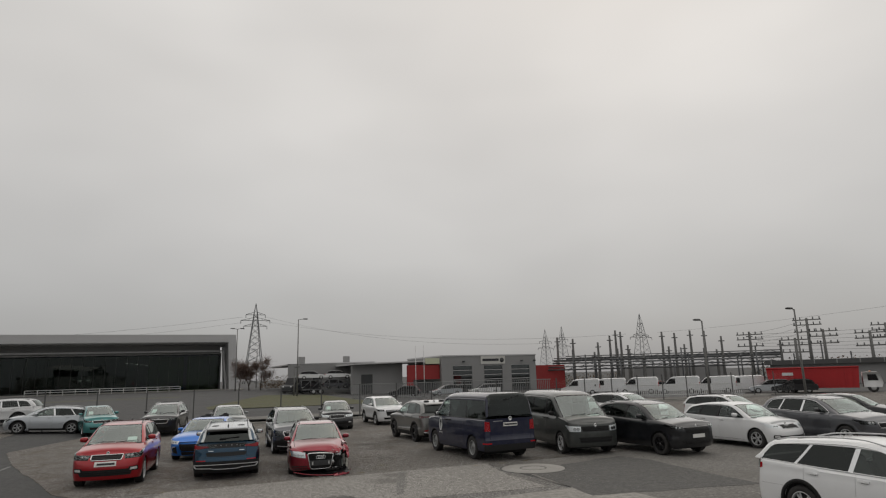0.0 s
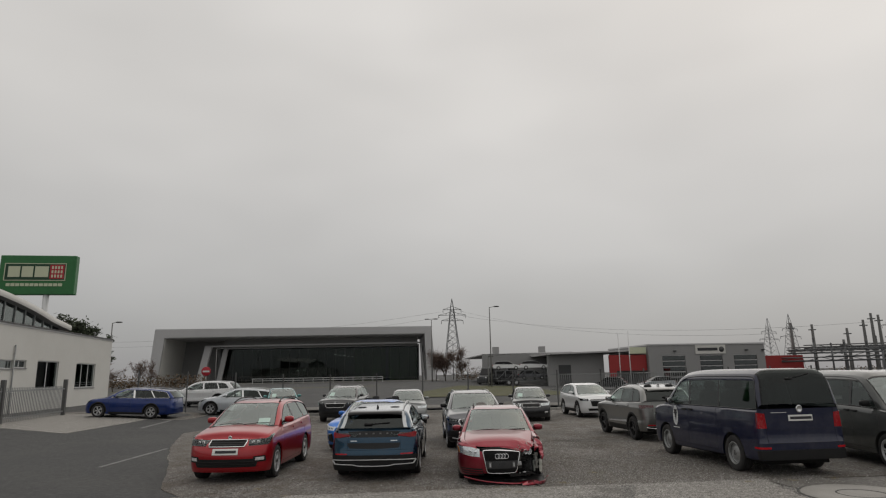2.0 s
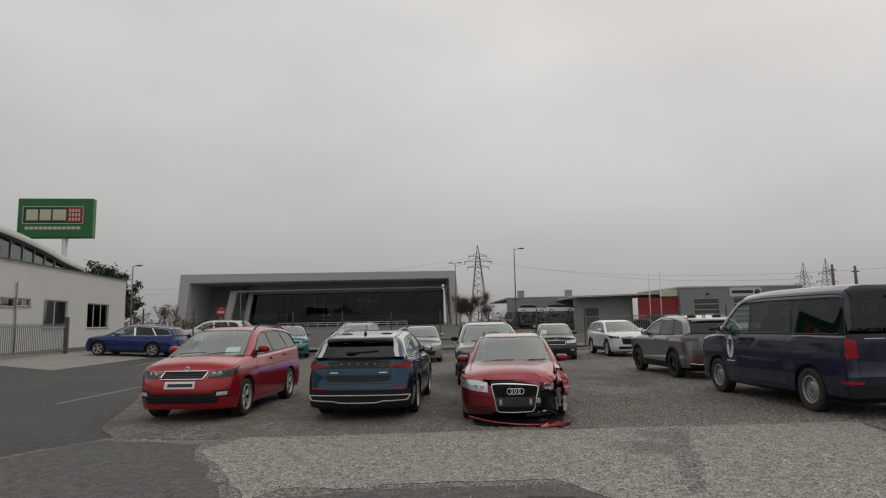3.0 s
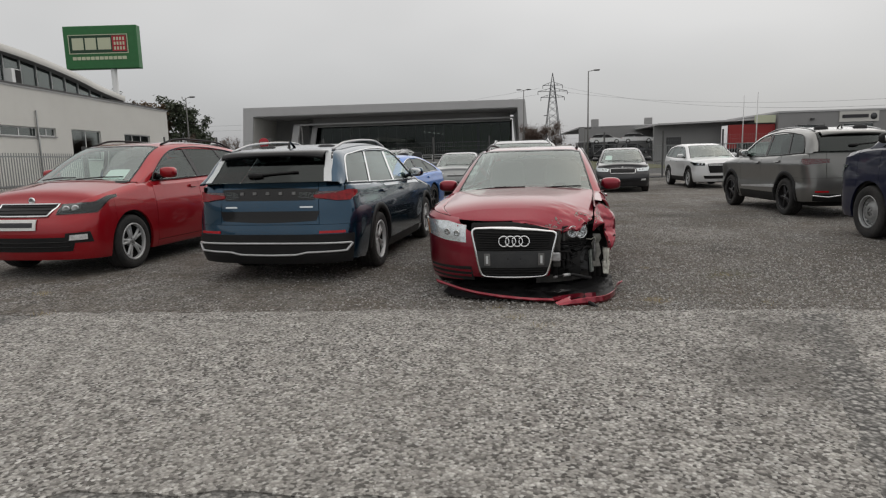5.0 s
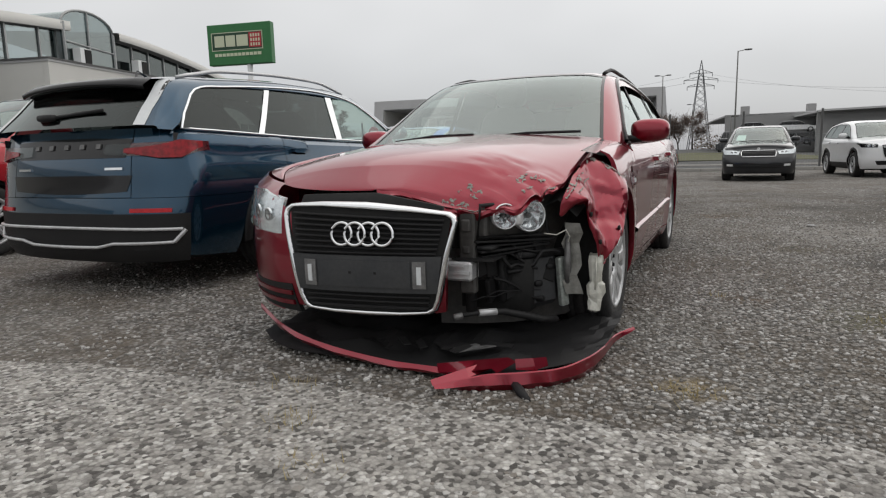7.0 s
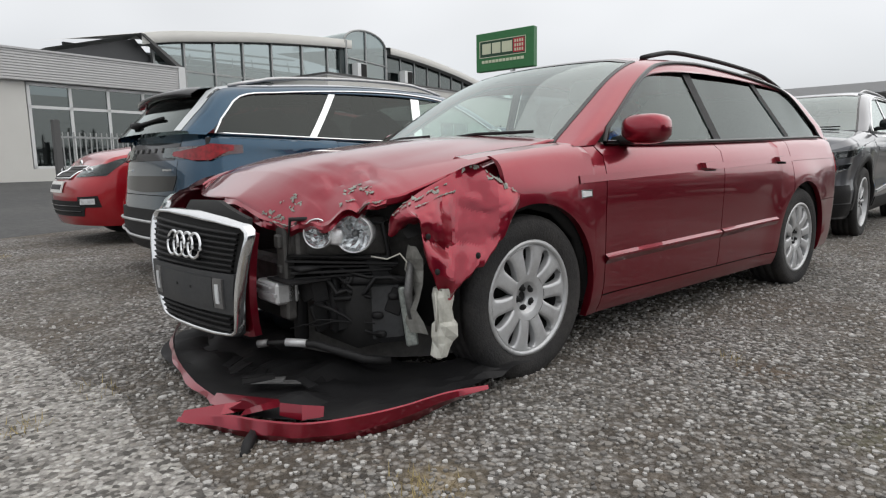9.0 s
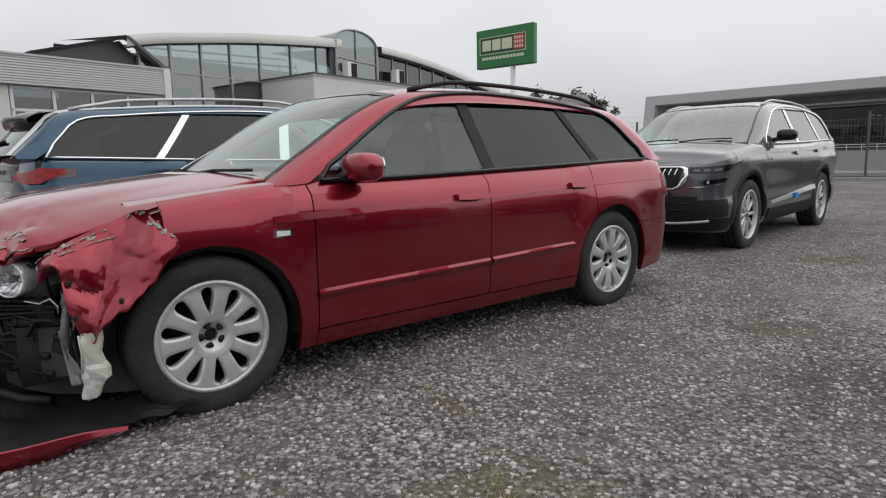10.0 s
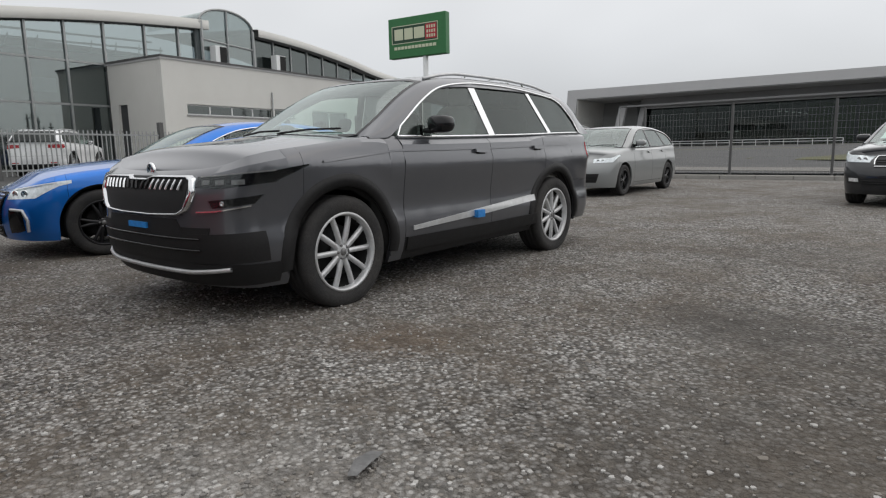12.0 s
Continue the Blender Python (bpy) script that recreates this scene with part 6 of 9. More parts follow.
for s in (1, -1):
    KOD.lamp([(KOD.qy(0.72), 0.71), (KOD.qu(0.26), 0.735)], [(KOD.qy(0.70), 0.755), (KOD.qu(0.32), 0.785)], s, back=GLOSS_BLACK, name="fog_light", bulbs=[(KOD.qy(0.78), 0.738, 0.014)])
    KOD.line("fog_light_trim", [(KOD.qy(0.62), 0.69), (KOD.qy(0.74), 0.695), (KOD.qu(0.24), 0.724)], CHROME, 0.008, 0.012, s)
    KOD.patch("lower_door_cladding", [(KOD.qu(1.52), 0.3), (KOD.qu(2.5), 0.3), (KOD.qu(3.35), 0.32)], [(KOD.qu(1.52), 0.40), (KOD.qu(2.5), 0.405), (KOD.qu(3.35), 0.42)], PLASTIC, 0.012, n=8, side=s)
    KOD.patch("door_blade", [(KOD.qu(1.58), 0.445), (KOD.qu(2.5), 0.49), (KOD.qu(3.3), 0.545)], [(KOD.qu(1.58), 0.475), (KOD.qu(2.5), 0.545), (KOD.qu(3.3), 0.60)], ALLOY, 0.012, n=8, side=s, label="pale lower door blade")
    KOD.line("shoulder_crease", [(KOD.qu(0.75), 0.96), (KOD.qu(1.4), 1.02), (KOD.qu(2.6), 1.03), (KOD.qu(4.0), 1.06)], KOD.paint, 0.014, 0.008, s)
KOD.patch("blue_tape", [(KOD.qu(2.33), 0.47), (KOD.qu(2.43), 0.47)], [(KOD.qu(2.33), 0.53), (KOD.qu(2.43), 0.53)], BLUE_TAPE, 0.05, 0.05, label="blue plug on the door edge")
tail(KOD, 0.9, 1.08, 0.6, 0.3)
sheet_paper(KOD, 0.1, 0.55, 0.0, 0.1)
antenna(KOD)
# navy minibus, seen from behind
for s in (1, -1):
    VN.lamp([(VN.qu(4.80), 0.87), (VN.qr(0.74), 0.87)], [(VN.qu(4.80), 1.16), (VN.qr(0.76), 1.14)], s, back=TAIL, name="tail_light")
    VN.patch("rear_reflector", [(VN.qu(4.7), 0.50), (VN.qr(0.72), 0.50)], [(VN.qu(4.7), 0.535), (VN.qr(0.72), 0.535)], TAIL, 0.012, side=s)
    VN.line("waist_line", [(VN.qu(1.1), 0.98), (VN.qu(3.0), 1.0), (VN.qu(4.7), 1.0)], VN.paint, 0.02, 0.006, s)
    VN.line("sill_line", [(VN.qu(1.3), 0.47), (VN.qu(3.4), 0.47)], VN.paint, 0.02, 0.008, s)
VN.patch("rear_bumper_cover", [(VN.qr(0.93), 0.31), (VN.qr(0), 0.30), (VN.qr(-0.93), 0.31)], [(VN.qr(0.93), 0.47), (VN.qr(0), 0.48), (VN.qr(-0.93), 0.47)], PLASTIC, 0.014, n=12, label="black plastic rear bumper cover")
VN.plate(VN.qr(0.26), VN.qr(-0.26), 0.995, 1.105, label="white number plate with dark bars")
badge(VN, VN.qr(0), 1.215, 0.07)
VN.patch("model_script", [(VN.qr(0.62), 1.145), (VN.qr(0.28), 1.145)], [(VN.qr(0.62), 1.16), (VN.qr(0.28), 1.16)], CHROME, 0.006, n=3, rows=1)
VN.line("tailgate_crease", [(VN.qr(0.72), 0.86), (VN.qr(0), 0.85), (VN.qr(-0.72), 0.86)], VN.paint, 0.016, 0.006)
oval, notch = [], []
for k in range(24):
    g = 2 * math.pi * k / 24
    oval.append(VN.F(VN.qu(1.92 - 0.42 + 0.13 * math.cos(g)), 0.93 + 0.22 * math.sin(g), 0.007))
part("oval_mark", (oval, [tuple(range(24))]), FRAME_LIGHT, VN.top, "white oval mark on the door")
part("wedge_mark", ([VN.F(VN.qu(1.42), 1.07, 0.011), VN.F(VN.qu(1.58), 1.07, 0.011), VN.F(VN.qu(1.52), 0.77, 0.011)], [(0, 1, 2)]), INK, VN.top)
VN.patch("caption_mark", [(VN.qu(1.36), 0.655), (VN.qu(1.66), 0.655)], [(VN.qu(1.36), 0.675), (VN.qu(1.66), 0.675)], FRAME_LIGHT, 0.006, n=3, rows=1)
rear_wiper(VN)
face(VN, 0.78, 0.9, (0.55, 0.5), None, (0.56, 0.4, 0.76, 0.93, 0.95), (0.4, 0.52, 0.6), None)
# charcoal minibus facing the lane
face(T5, 0.74, 0.9, (0.52, 0.48), None, (0.54, 0.42, 0.74, 0.9, 0.95), (0.4, 0.56, 0.62), None, 3, badge_r=0.055, back=LAMP_IN)
tail(T5, 0.8, 1.1, 0.75, 0.1, bumper=False)
# compact grey suv from behind
tail(KAR, 0.93, 1.04, 0.5, 0.3, TAIL_DARK)
for s in (1, -1):
    KAR.patch("door_blade", [(KAR.qu(1.5), 0.46), (KAR.qu(3.1), 0.5)], [(KAR.qu(1.5), 0.49), (KAR.qu(3.1), 0.56)], ALLOY, 0.012, n=10, side=s)
    ring_on(KAR, [(KAR.qr(s * 0.75), 0.4), (KAR.qr(s * 0.5), 0.37), (KAR.qr(s * 0.3), 0.4)], CHROME, 0.014, "exhaust_trim", 0.02, close=False)
spoiler(KAR), antenna(KAR), rear_wiper(KAR)
# the rest
face(KUGA, 0.68, 0.86, (0.55, 0.5), None, (0.6, 0.6, 0.82, 0.9, 0.94), (0.36, 0.46, 0.6), None, plate=(0.6, PLATE, False))
face(RAPID, 0.68, 0.8, (0.46, 0.4), None, (0.5, 0.6, 0.7, 0.8, 0.88), (0.34, 0.45, 0.6), CHROME, fog=(0.66, 0.42), back=LAMP_IN)
face(BORN, 0.66, 0.7, (0.3, 0.3), None, (0.5, 0.62, 0.7, 0.78, 0.86), (0.3, 0.48, 0.62), None, 0, back=LAMP_IN)
face(A5, 0.36, 0.665, (0.54, 0.44), None, (0.58, 0.62, 0.60, 0.70, 0.775), (0.22, 0.33, 0.45), GLOSS_BLACK, 7, slat_mat=PLASTIC, badge_r=0.0, back=LAMP_IN)
for s in (1, -1):
    A5.patch("side_intake", [(A5.qy(0.58), 0.27), (A5.qy(0.70), 0.28), (A5.qu(0.2), 0.30)], [(A5.qy(0.62), 0.50), (A5.qy(0.72), 0.51), (A5.qu(0.2), 0.50)], GLOSS_BLACK, 0.006, side=s)
    ring_on(A5, [(A5.qy(s * 0.79), 0.29), (A5.qy(s * 0.80), 0.40), (A5.qy(s * 0.77), 0.495), (A5.qy(s * 0.66), 0.505)], ALLOY, 0.015, "intake_blade", 0.014, close=False)
    A5.patch("light_strip", [(A5.qy(0.62), 0.685), (A5.qu(0.5), 0.752)], [(A5.qy(0.62), 0.694), (A5.qu(0.5), 0.762)], FRAME_LIGHT, 0.02, 0.005, n=8, rows=1, side=s)
face(FBK, 0.64, 0.8, (0.46, 0.4), None, (0.5, 0.6, 0.7, 0.8, 0.88), (0.34, 0.45, 0.6), CHROME, fog=(0.66, 0.42), back=LAMP_IN)
face(Q2, 0.56, 0.86, (0.46, 0.4), None, (0.56, 0.55, 0.8, 0.9, 0.93), (0.34, 0.45, 0.6), PLASTIC, 6, badge_r=0.0)
face(TEALC, 0.66, 0.78, (0.5, 0.42), None, (0.54, 0.6, 0.7, 0.8, 0.88), (0.34, 0.46, 0.6), CHROME)
face(SCALA, 0.66, 0.84, (0.5, 0.42), None, (0.56, 0.6, 0.8, 0.88, 0.93), (0.36, 0.48, 0.6), CHROME)
face(SHARAN, 0.7, 0.86, (0.5, 0.45), None, (0.56, 0.6, 0.8, 0.92, 0.96), (0.36, 0.5, 0.6), CHROME)
tail(WOCT, 0.84, 0.98, 0.5, 0.3)
face(BLUEO, 0.62, 0.78, (0.45, 0.4), None, (0.5, 0.6, 0.66, 0.77, 0.84), (0.3, 0.42, 0.6), CHROME)
face(SILV, 0.62, 0.78, (0.45, 0.4), None, (0.5, 0.6, 0.66, 0.77, 0.84), (0.3, 0.42, 0.6), CHROME)
face(WSUV, 0.7, 0.86, (0.5, 0.45), None, (0.56, 0.6, 0.8, 0.92, 0.96), (0.36, 0.5, 0.6), CHROME)
tail(MSUV, 0.95, 1.1, 0.45, 0.3)
for c in (SCALA, FBK, TEALC):
    sheet_paper(c, -0.75, -0.45, 0.2, 0.5)
for c in (GOLF, SUVW, DARK2):
    tail(c, 0.8, 0.95, 0.6, 0.25)
    face(c, 0.66, 0.78, (0.46, 0.4), None, (0.5, 0.6, 0.7, 0.8, 0.86), (0.34, 0.45, 0.6), CHROME)

# ---- the damaged front of the crimson estate ----
c = AUDI
noise_at = lambda x, y, z, k: noise.noise(Vector((x, y, z)) * k)
# bonnet: its edge runs inside the wings; the left front corner is folded down
edge_y = [(0.85, 0.70), (1.1, 0.712), (1.6, 0.712), (1.8, 0.71), (1.9, 0.685), (1.98, 0.64), (2.09, 0.555), (2.19, 0.46), (2.24, 0.39), (2.3, 0.3)]
crown_at = lambda row, y: row[0][2] + (row[8][2] - row[0][2]) * (1 - min(1.0, abs(y) / max(abs(row[0][1]), 0.01)) ** 2.2)
fine_rows = []
for a, b in zip(c.hood_rows, c.hood_rows[1:]):
    fine_rows += [[tuple(Vector(p).lerp(Vector(q), t)) for p, q in zip(a, b)] for t in (0.0, 0.33, 0.67)]
fine_rows.append(c.hood_rows[-1])
clamp = lambda v: max(0.0, min(1.0, v))


def dent(x, y, z):
    """The buckled corner of the bonnet: flat facets with ridges between, dying out inwards."""
    near = clamp((y - 0.30) / 0.2) * clamp((x - 1.72) / 0.25)
    fold = (abs(noise_at(x, y, 0.3, 8.0)) - 0.2) * 0.045 + (abs(noise_at(x, y, 4.3, 15.0)) - 0.2) * 0.016 + noise_at(x, y, 1.7, 3.5) * 0.016 + 0.002
    lift = 0.016 * clamp((y - 0.5) / 0.2) * clamp((x - 0.9) / 0.5)
    droop = 0.03 * clamp((x - 2.02) / 0.18) + 0.028 * clamp((x - 1.98) / 0.14) * clamp((y - 0.12) / 0.22) * clamp((0.5 - y) / 0.1)
    return x - 0.02 * near, y, z + fold * near + lift - droop + 0.006


hood, tops = [], {1: [], -1: []}
for row in fine_rows:
    x, y1 = row[0][0], row[0][1]
    ye = min(spline(edge_y, x), y1)
    hood.append([dent(x, y, crown_at(row, y) - (0.115 if y > 0 else 0.02) * clamp((x - 1.05) / 0.75) * clamp((2.3 - x) / 0.25) * (abs(y) / max(ye, 0.01)) ** 3 * clamp((abs(y) - 0.1) / 0.4)) for y in [ye * (1 - 2 * k / 44) for k in range(45)]])
    if y1 > ye + 0.012:
        for s in (1, -1):
            if s == -1 or x < 1.62:
                tops[s].append([(x, s * (ye + 0.006 + (y1 - ye - 0.006) * k / 6), crown_at(row, ye + 0.006 + (y1 - ye - 0.006) * k / 6) - (0.012 if k == 0 else 0.0)) for k in range(7)])
crisp(part("hood", grid(hood), c.paint, c.top, "buckled bonnet with a torn corner"), 17)
side_edge = [Vector(r[0]) for r in hood if 1.0 < r[0][0] < 1.93]
part("bonnet_side_edge", grid([[p, p + Vector((0, 0.007, -0.004)), p + Vector((0.004, 0.008, -0.012)), p + Vector((0.006, 0.001, -0.024)), p + Vector((0.008, 0.004, -0.03)), p + Vector((0.008, -0.012, -0.036))] for p in side_edge]), c.paint, c.top)
part("fender_shoulder", grid([[p + Vector((0, 0.012, -0.03)), p + Vector((0, 0.014, -0.008)), p + Vector((-0.01, 0.05, -0.014)), p + Vector((-0.03, 0.085, -0.032)), p + Vector((-0.05, 0.115, -0.062)), p + Vector((-0.07, 0.14, -0.105))] for p in side_edge if 1.36 < p.x < 1.6]), c.paint, c.top)
for s in (1, -1):
    part("fender_top", grid(tops[s]), c.paint, c.top)
part("inner_wing", grid([[(x, 0.63, 0.93 - 0.19 * clamp((x - 0.9) / 0.95) - 0.10), (x, 0.70, 0.93 - 0.19 * clamp((x - 0.9) / 0.95) - 0.07), (x, 0.78, 0.93 - 0.19 * clamp((x - 0.9) / 0.95) - 0.14)] for x in [0.85 + 0.1 * k for k in range(11)]]), CAVITY, c.top)
# front lip of the bonnet, folded down over the lamp
front = [r[0] for r in hood if 1.86 < r[0][0] < 2.236]
lip = []
for k, p in enumerate(front):
    p, f = Vector(p), k / (len(front) - 1)
    out = Vector((0.75, 0.66, 0))
    drop = 0.028 + 0.022 * (1 - f) + 0.02 * noise_at(p.x, p.y, 5.5, 7)
    w = [noise_at(p.x, p.y + 0.3 * j, 3.1, 9.0) for j in range(6)]
    lip.append([p, p + out * (0.012 + 0.016 * w[0]) + Vector((0, 0, -0.012)), p + out * (0.018 + 0.04 * w[1]) + Vector((0, 0, -0.35 * drop)), p + out * (0.012 + 0.05 * w[2]) + Vector((0, 0, -0.65 * drop)), p + out * (0.004 + 0.04 * w[3]) + Vector((0, 0, -drop)), p + out * -0.035 + Vector((0, 0, -drop - 0.004))])
crisp(part("bonnet_edge", grid(lip), c.paint, c.top, "torn bonnet edge over the lamp"), 22)


FLAKES = ([], [])


def scrape(sheet, path, width, seed):
    """Bare metal where the paint has flaked along a fold: ragged flakes just proud of the panel."""
    rng = random.Random(seed)
    verts, faces = FLAKES
    for i, j in path:
        if rng.random() < 0.3:
            continue
        p = Vector(sheet[i][j])
        a, b = Vector(sheet[min(i + 1, len(sheet) - 1)][j]) - p, Vector(sheet[i][min(j + 1, len(sheet[0]) - 1)]) - p
        if a.length < 1e-5:
            a = p - Vector(sheet[i - 1][j])
        if b.length < 1e-5:
            b = p - Vector(sheet[i][j - 1])
        n = a.cross(b).normalized()
        n = n if n.y + n.x > 0 else -n
        a, b = a * 0.75, b.normalized() * width * rng.uniform(0.5, 1.3)
        base, turns = len(verts), 9
        for k in range(turns):
            t = 2 * math.pi * k / turns
            verts.append(p + a * math.cos(t) * rng.uniform(0.5, 1.25) + b * math.sin(t) * rng.uniform(0.35, 1.1) + n * 0.0045)
        verts.append(p + n * 0.006)
        faces += [(base + k, base + (k + 1) % turns, base + turns) for k in range(turns)]


def flake(sheet, x, y, size, seed):
    """A patch of flaked paint: a few ragged scales on the panel near (x, y)."""
    rng = random.Random(seed)
    spots = sorted((abs(p[0] - x) + abs(p[1] - y), i, j) for i, row in enumerate(sheet) for j, p in enumerate(row))
    _, i, j = spots[0]
    i, j = min(max(i, 1), len(sheet) - 2), min(max(j, 1), len(sheet[0]) - 2)
    p = Vector(sheet[i][j])
    a, b = Vector(sheet[i + 1][j]) - Vector(sheet[i - 1][j]), Vector(sheet[i][j + 1]) - Vector(sheet[i][j - 1])
    n = a.cross(b).normalized()
    n = n if n.z + n.x > 0 else -n
    a, b = a.normalized(), n.cross(a.normalized())
    verts, faces = FLAKES
    for k in range(3):
        q = p + a * rng.uniform(-1.0, 1.0) * size + b * rng.uniform(-0.8, 0.8) * size
        base, turns, r, way = len(verts), 11, size * rng.uniform(0.4, 0.95), rng.uniform(0, 3.1)
        for m in range(turns):
            t = 2 * math.pi * m / turns
            u, v = r * math.cos(t) * rng.uniform(0.5, 1.3), r * 0.5 * math.sin(t) * rng.uniform(0.4, 1.3)
            verts.append(q + a * (u * math.cos(way) - v * math.sin(way)) + b * (u * math.sin(way) + v * math.cos(way)) + n * 0.002)
        verts.append(q + n * 0.003)
        faces += [(base + m, base + (m + 1) % turns, base + turns) for m in range(turns)]


m = len(lip)
scrape(lip, [(k, 2) for k in range(int(m * 0.8), int(m * 0.98))], 0.006, 4)
scrape(lip, [(k, 4) for k in range(int(m * 0.72), int(m * 0.85))], 0.005, 5)
scrape(lip, [(k, 1) for k in range(int(m * 0.28), int(m * 0.4))], 0.005, 6)
for k, (x, y, size) in enumerate(((2.143, 0.312, 0.012), (2.135, 0.33, 0.014), (2.128, 0.347, 0.012), (2.118, 0.389, 0.014), (2.11, 0.412, 0.012), (2.057, 0.384, 0.012), (2.07, 0.396, 0.014), (2.082, 0.407, 0.016), (2.061, 0.425, 0.014), (2.091, 0.355, 0.009), (1.916, 0.578, 0.02), (1.93, 0.57, 0.02), (1.944, 0.562, 0.014), (1.905, 0.60, 0.014), (1.896, 0.619, 0.012), (1.984, 0.623, 0.012), (1.966, 0.635, 0.012), (1.909, 0.673, 0.014), (1.9, 0.678, 0.01))):
    flake(hood, x, y, size, 30 + k)
# rear part of the left wing, round the wheel arch, still smooth
c.piece("fender", c.qu(0.82), c.qu(c.s["doors"][0] - 0.003), side=1, n=18)
# crushed front part of the wing, standing out over the wheel
upper = [(0.0, (1.913, 0.684, 0.61)), (0.12, (1.905, 0.69, 0.675)), (0.28, (1.82, 0.70, 0.735)), (0.45, (1.69, 0.715, 0.795)), (0.64, (1.555, 0.735, 0.845)), (0.82, (1.53, 0.815, 0.80)), (1.0, (1.475, 0.888, 0.735))]
lower = [(0.0, (1.905, 0.69, 0.602)), (0.12, (1.865, 0.735, 0.64)), (0.21, (1.835, 0.775, 0.655)), (0.29, (1.845, 0.79, 0.57)), (0.4, (1.835, 0.815, 0.49)), (0.52, (1.79, 0.85, 0.39)), (0.62, (1.75, 0.885, 0.45)), (0.74, (1.67, 0.91, 0.51)), (0.87, (1.585, 0.92, 0.59)), (0.95, (1.52, 0.905, 0.665)), (1.0, (1.47, 0.885, 0.71))]
line_at = lambda table, f: Vector([spline([(k, p[a]) for k, p in table], f) for a in range(3)])
crush = []
n_u, n_v = 60, 40
for i in range(n_u + 1):
    f = i / n_u
    a, b = line_at(upper, f), line_at(lower, f)
    col = []
    for j in range(n_v + 1):
        v = j / n_v
        p = a.lerp(b, v) + Vector((-0.03, 0.03, 0.0))
        body = math.sin(math.pi * v) ** 0.7 * min(1.0, 6 * f, 6 * (1 - f))
        ridge = (abs(noise_at(p.x, 2.0, p.z, 5.0)) - 0.22) * 0.10 + noise_at(p.x, 0.4, p.z, 3.4) * 0.04 + (abs(noise_at(p.x, 7.0, p.z, 12)) - 0.2) * 0.018 + (abs(noise_at(p.x + 0.5 * p.z, 3.3, p.z, 22)) - 0.2) * 0.008
        out = 0.045 * body + ridge * (0.35 + 0.65 * body) * min(1.0, 5 * f, 8 * (1 - f))
        tear = noise_at(i * 0.35, 9, 0, 1.0) * 0.018 * clamp((v - 0.8) / 0.2)
        col.append(p + Vector((0.45 * out + noise_at(p.x, 8, p.z, 7) * 0.015 * body, 0.9 * out, tear + noise_at(p.x, 3, p.z, 6) * 0.02 * body)))
    crush.append(col)
crisp(part("crumpled_fender", grid(crush), c.paint, c.top, "crumpled torn front wing"), 11)
scrape(crush, [(i, 1) for i in range(34, 59)], 0.013, 11)
scrape(crush, [(i, 3) for i in range(8, 30)], 0.006, 12)
scrape(crush, [(i, 7) for i in range(16, 32)], 0.005, 13)
scrape(crush, [(i, 39) for i in range(27, 35)], 0.006, 14)
for k, (x, y) in enumerate(((1.832, 0.731), (1.79, 0.734), (1.709, 0.754), (1.529, 0.778), (1.524, 0.835), (1.484, 0.888))):
    flake(crush, x, y, 0.014, 60 + k)
tagged(part("flaked_paint", FLAKES, SCRAPED, c.top, "pale flaked paint and bare metal", smooth=False), kind="stuff")
# near-black blobs on the panel, coloured as the shade inside small holes
for i, j in ((22, 26), (26, 36), (41, 34)):
    p = Vector(crush[i][j])
    part("torn_hole", blob(p.x + 0.004, p.y + 0.006, p.z, 0.009, 0.007, 0.011, 2.5, 6, 8), CAVITY, c.top)
# front grille in its chrome frame, pushed a little to the damaged side
gy = lambda y: c.qy(y + 0.03)
gz = lambda y, z: z - (0.033 + 0.02 * y / 0.37) * clamp((z - 0.48) / 0.227)
g = c.patch("grille", [(gy(-0.285), 0.255), (gy(0), 0.245), (gy(0.285), 0.255)], [(gy(-0.36), 0.668), (gy(0), 0.672), (gy(0.36), 0.638)], CAVITY, off=0.014, n=10)
for z in [0.268, 0.29, 0.312] + [0.492 + 0.024 * k for k in range(8)]:
    w = 0.285 + 0.075 * (z - 0.255) / 0.435 - 0.024
    part("grille_slat", grid([[c.F(gy(-w + 2 * w * j / 18), gz(-w + 2 * w * j / 18, z) + dz, off) for dz, off in ((-0.008, 0.014), (-0.007, 0.026), (0.001, 0.03), (0.003, 0.016))] for j in range(19)]), PLASTIC, g)
frame_pts = [(-0.262, 0.247), (-0.15, 0.238), (0, 0.235), (0.15, 0.238), (0.262, 0.247), (0.287, 0.262), (0.302, 0.30), (0.335, 0.47), (0.372, 0.645), (0.368, 0.672), (0.345, 0.69), (0.2, 0.702), (0, 0.707), (-0.2, 0.702), (-0.345, 0.69), (-0.368, 0.672), (-0.372, 0.645), (-0.335, 0.47), (-0.302, 0.30), (-0.287, 0.262)]
rows = []
for k in range(len(frame_pts) * 4 + 1):
    f = k / 4
    (y0, z0), (y1, z1) = frame_pts[int(f) % len(frame_pts)], frame_pts[(int(f) + 1) % len(frame_pts)]
    y, z = y0 + (y1 - y0) * (f % 1), z0 + (z1 - z0) * (f % 1)
    row = []
    for grow, off in ((-0.013, 0.012), (-0.01, 0.028), (0.0, 0.034), (0.01, 0.026), (0.014, -0.004)):
        ly, lz = y, z - 0.47
        m = math.hypot(ly, lz)
        row.append(c.F(gy(y + grow * ly / m), gz(y, z) + grow * lz / m, off))
    rows.append(row)
part("grille_frame", grid(rows), CHROME, g, "scuffed chrome grille frame")
for k in range(4):
    y, z = -0.0885 + 0.059 * k, 0.565
    loop = [c.F(gy(y + 0.045 * math.cos(t)), z + 0.045 * math.sin(t), 0.034 + 0.002 * (k % 2)) for t in [2 * math.pi * j / 28 for j in range(29)]]
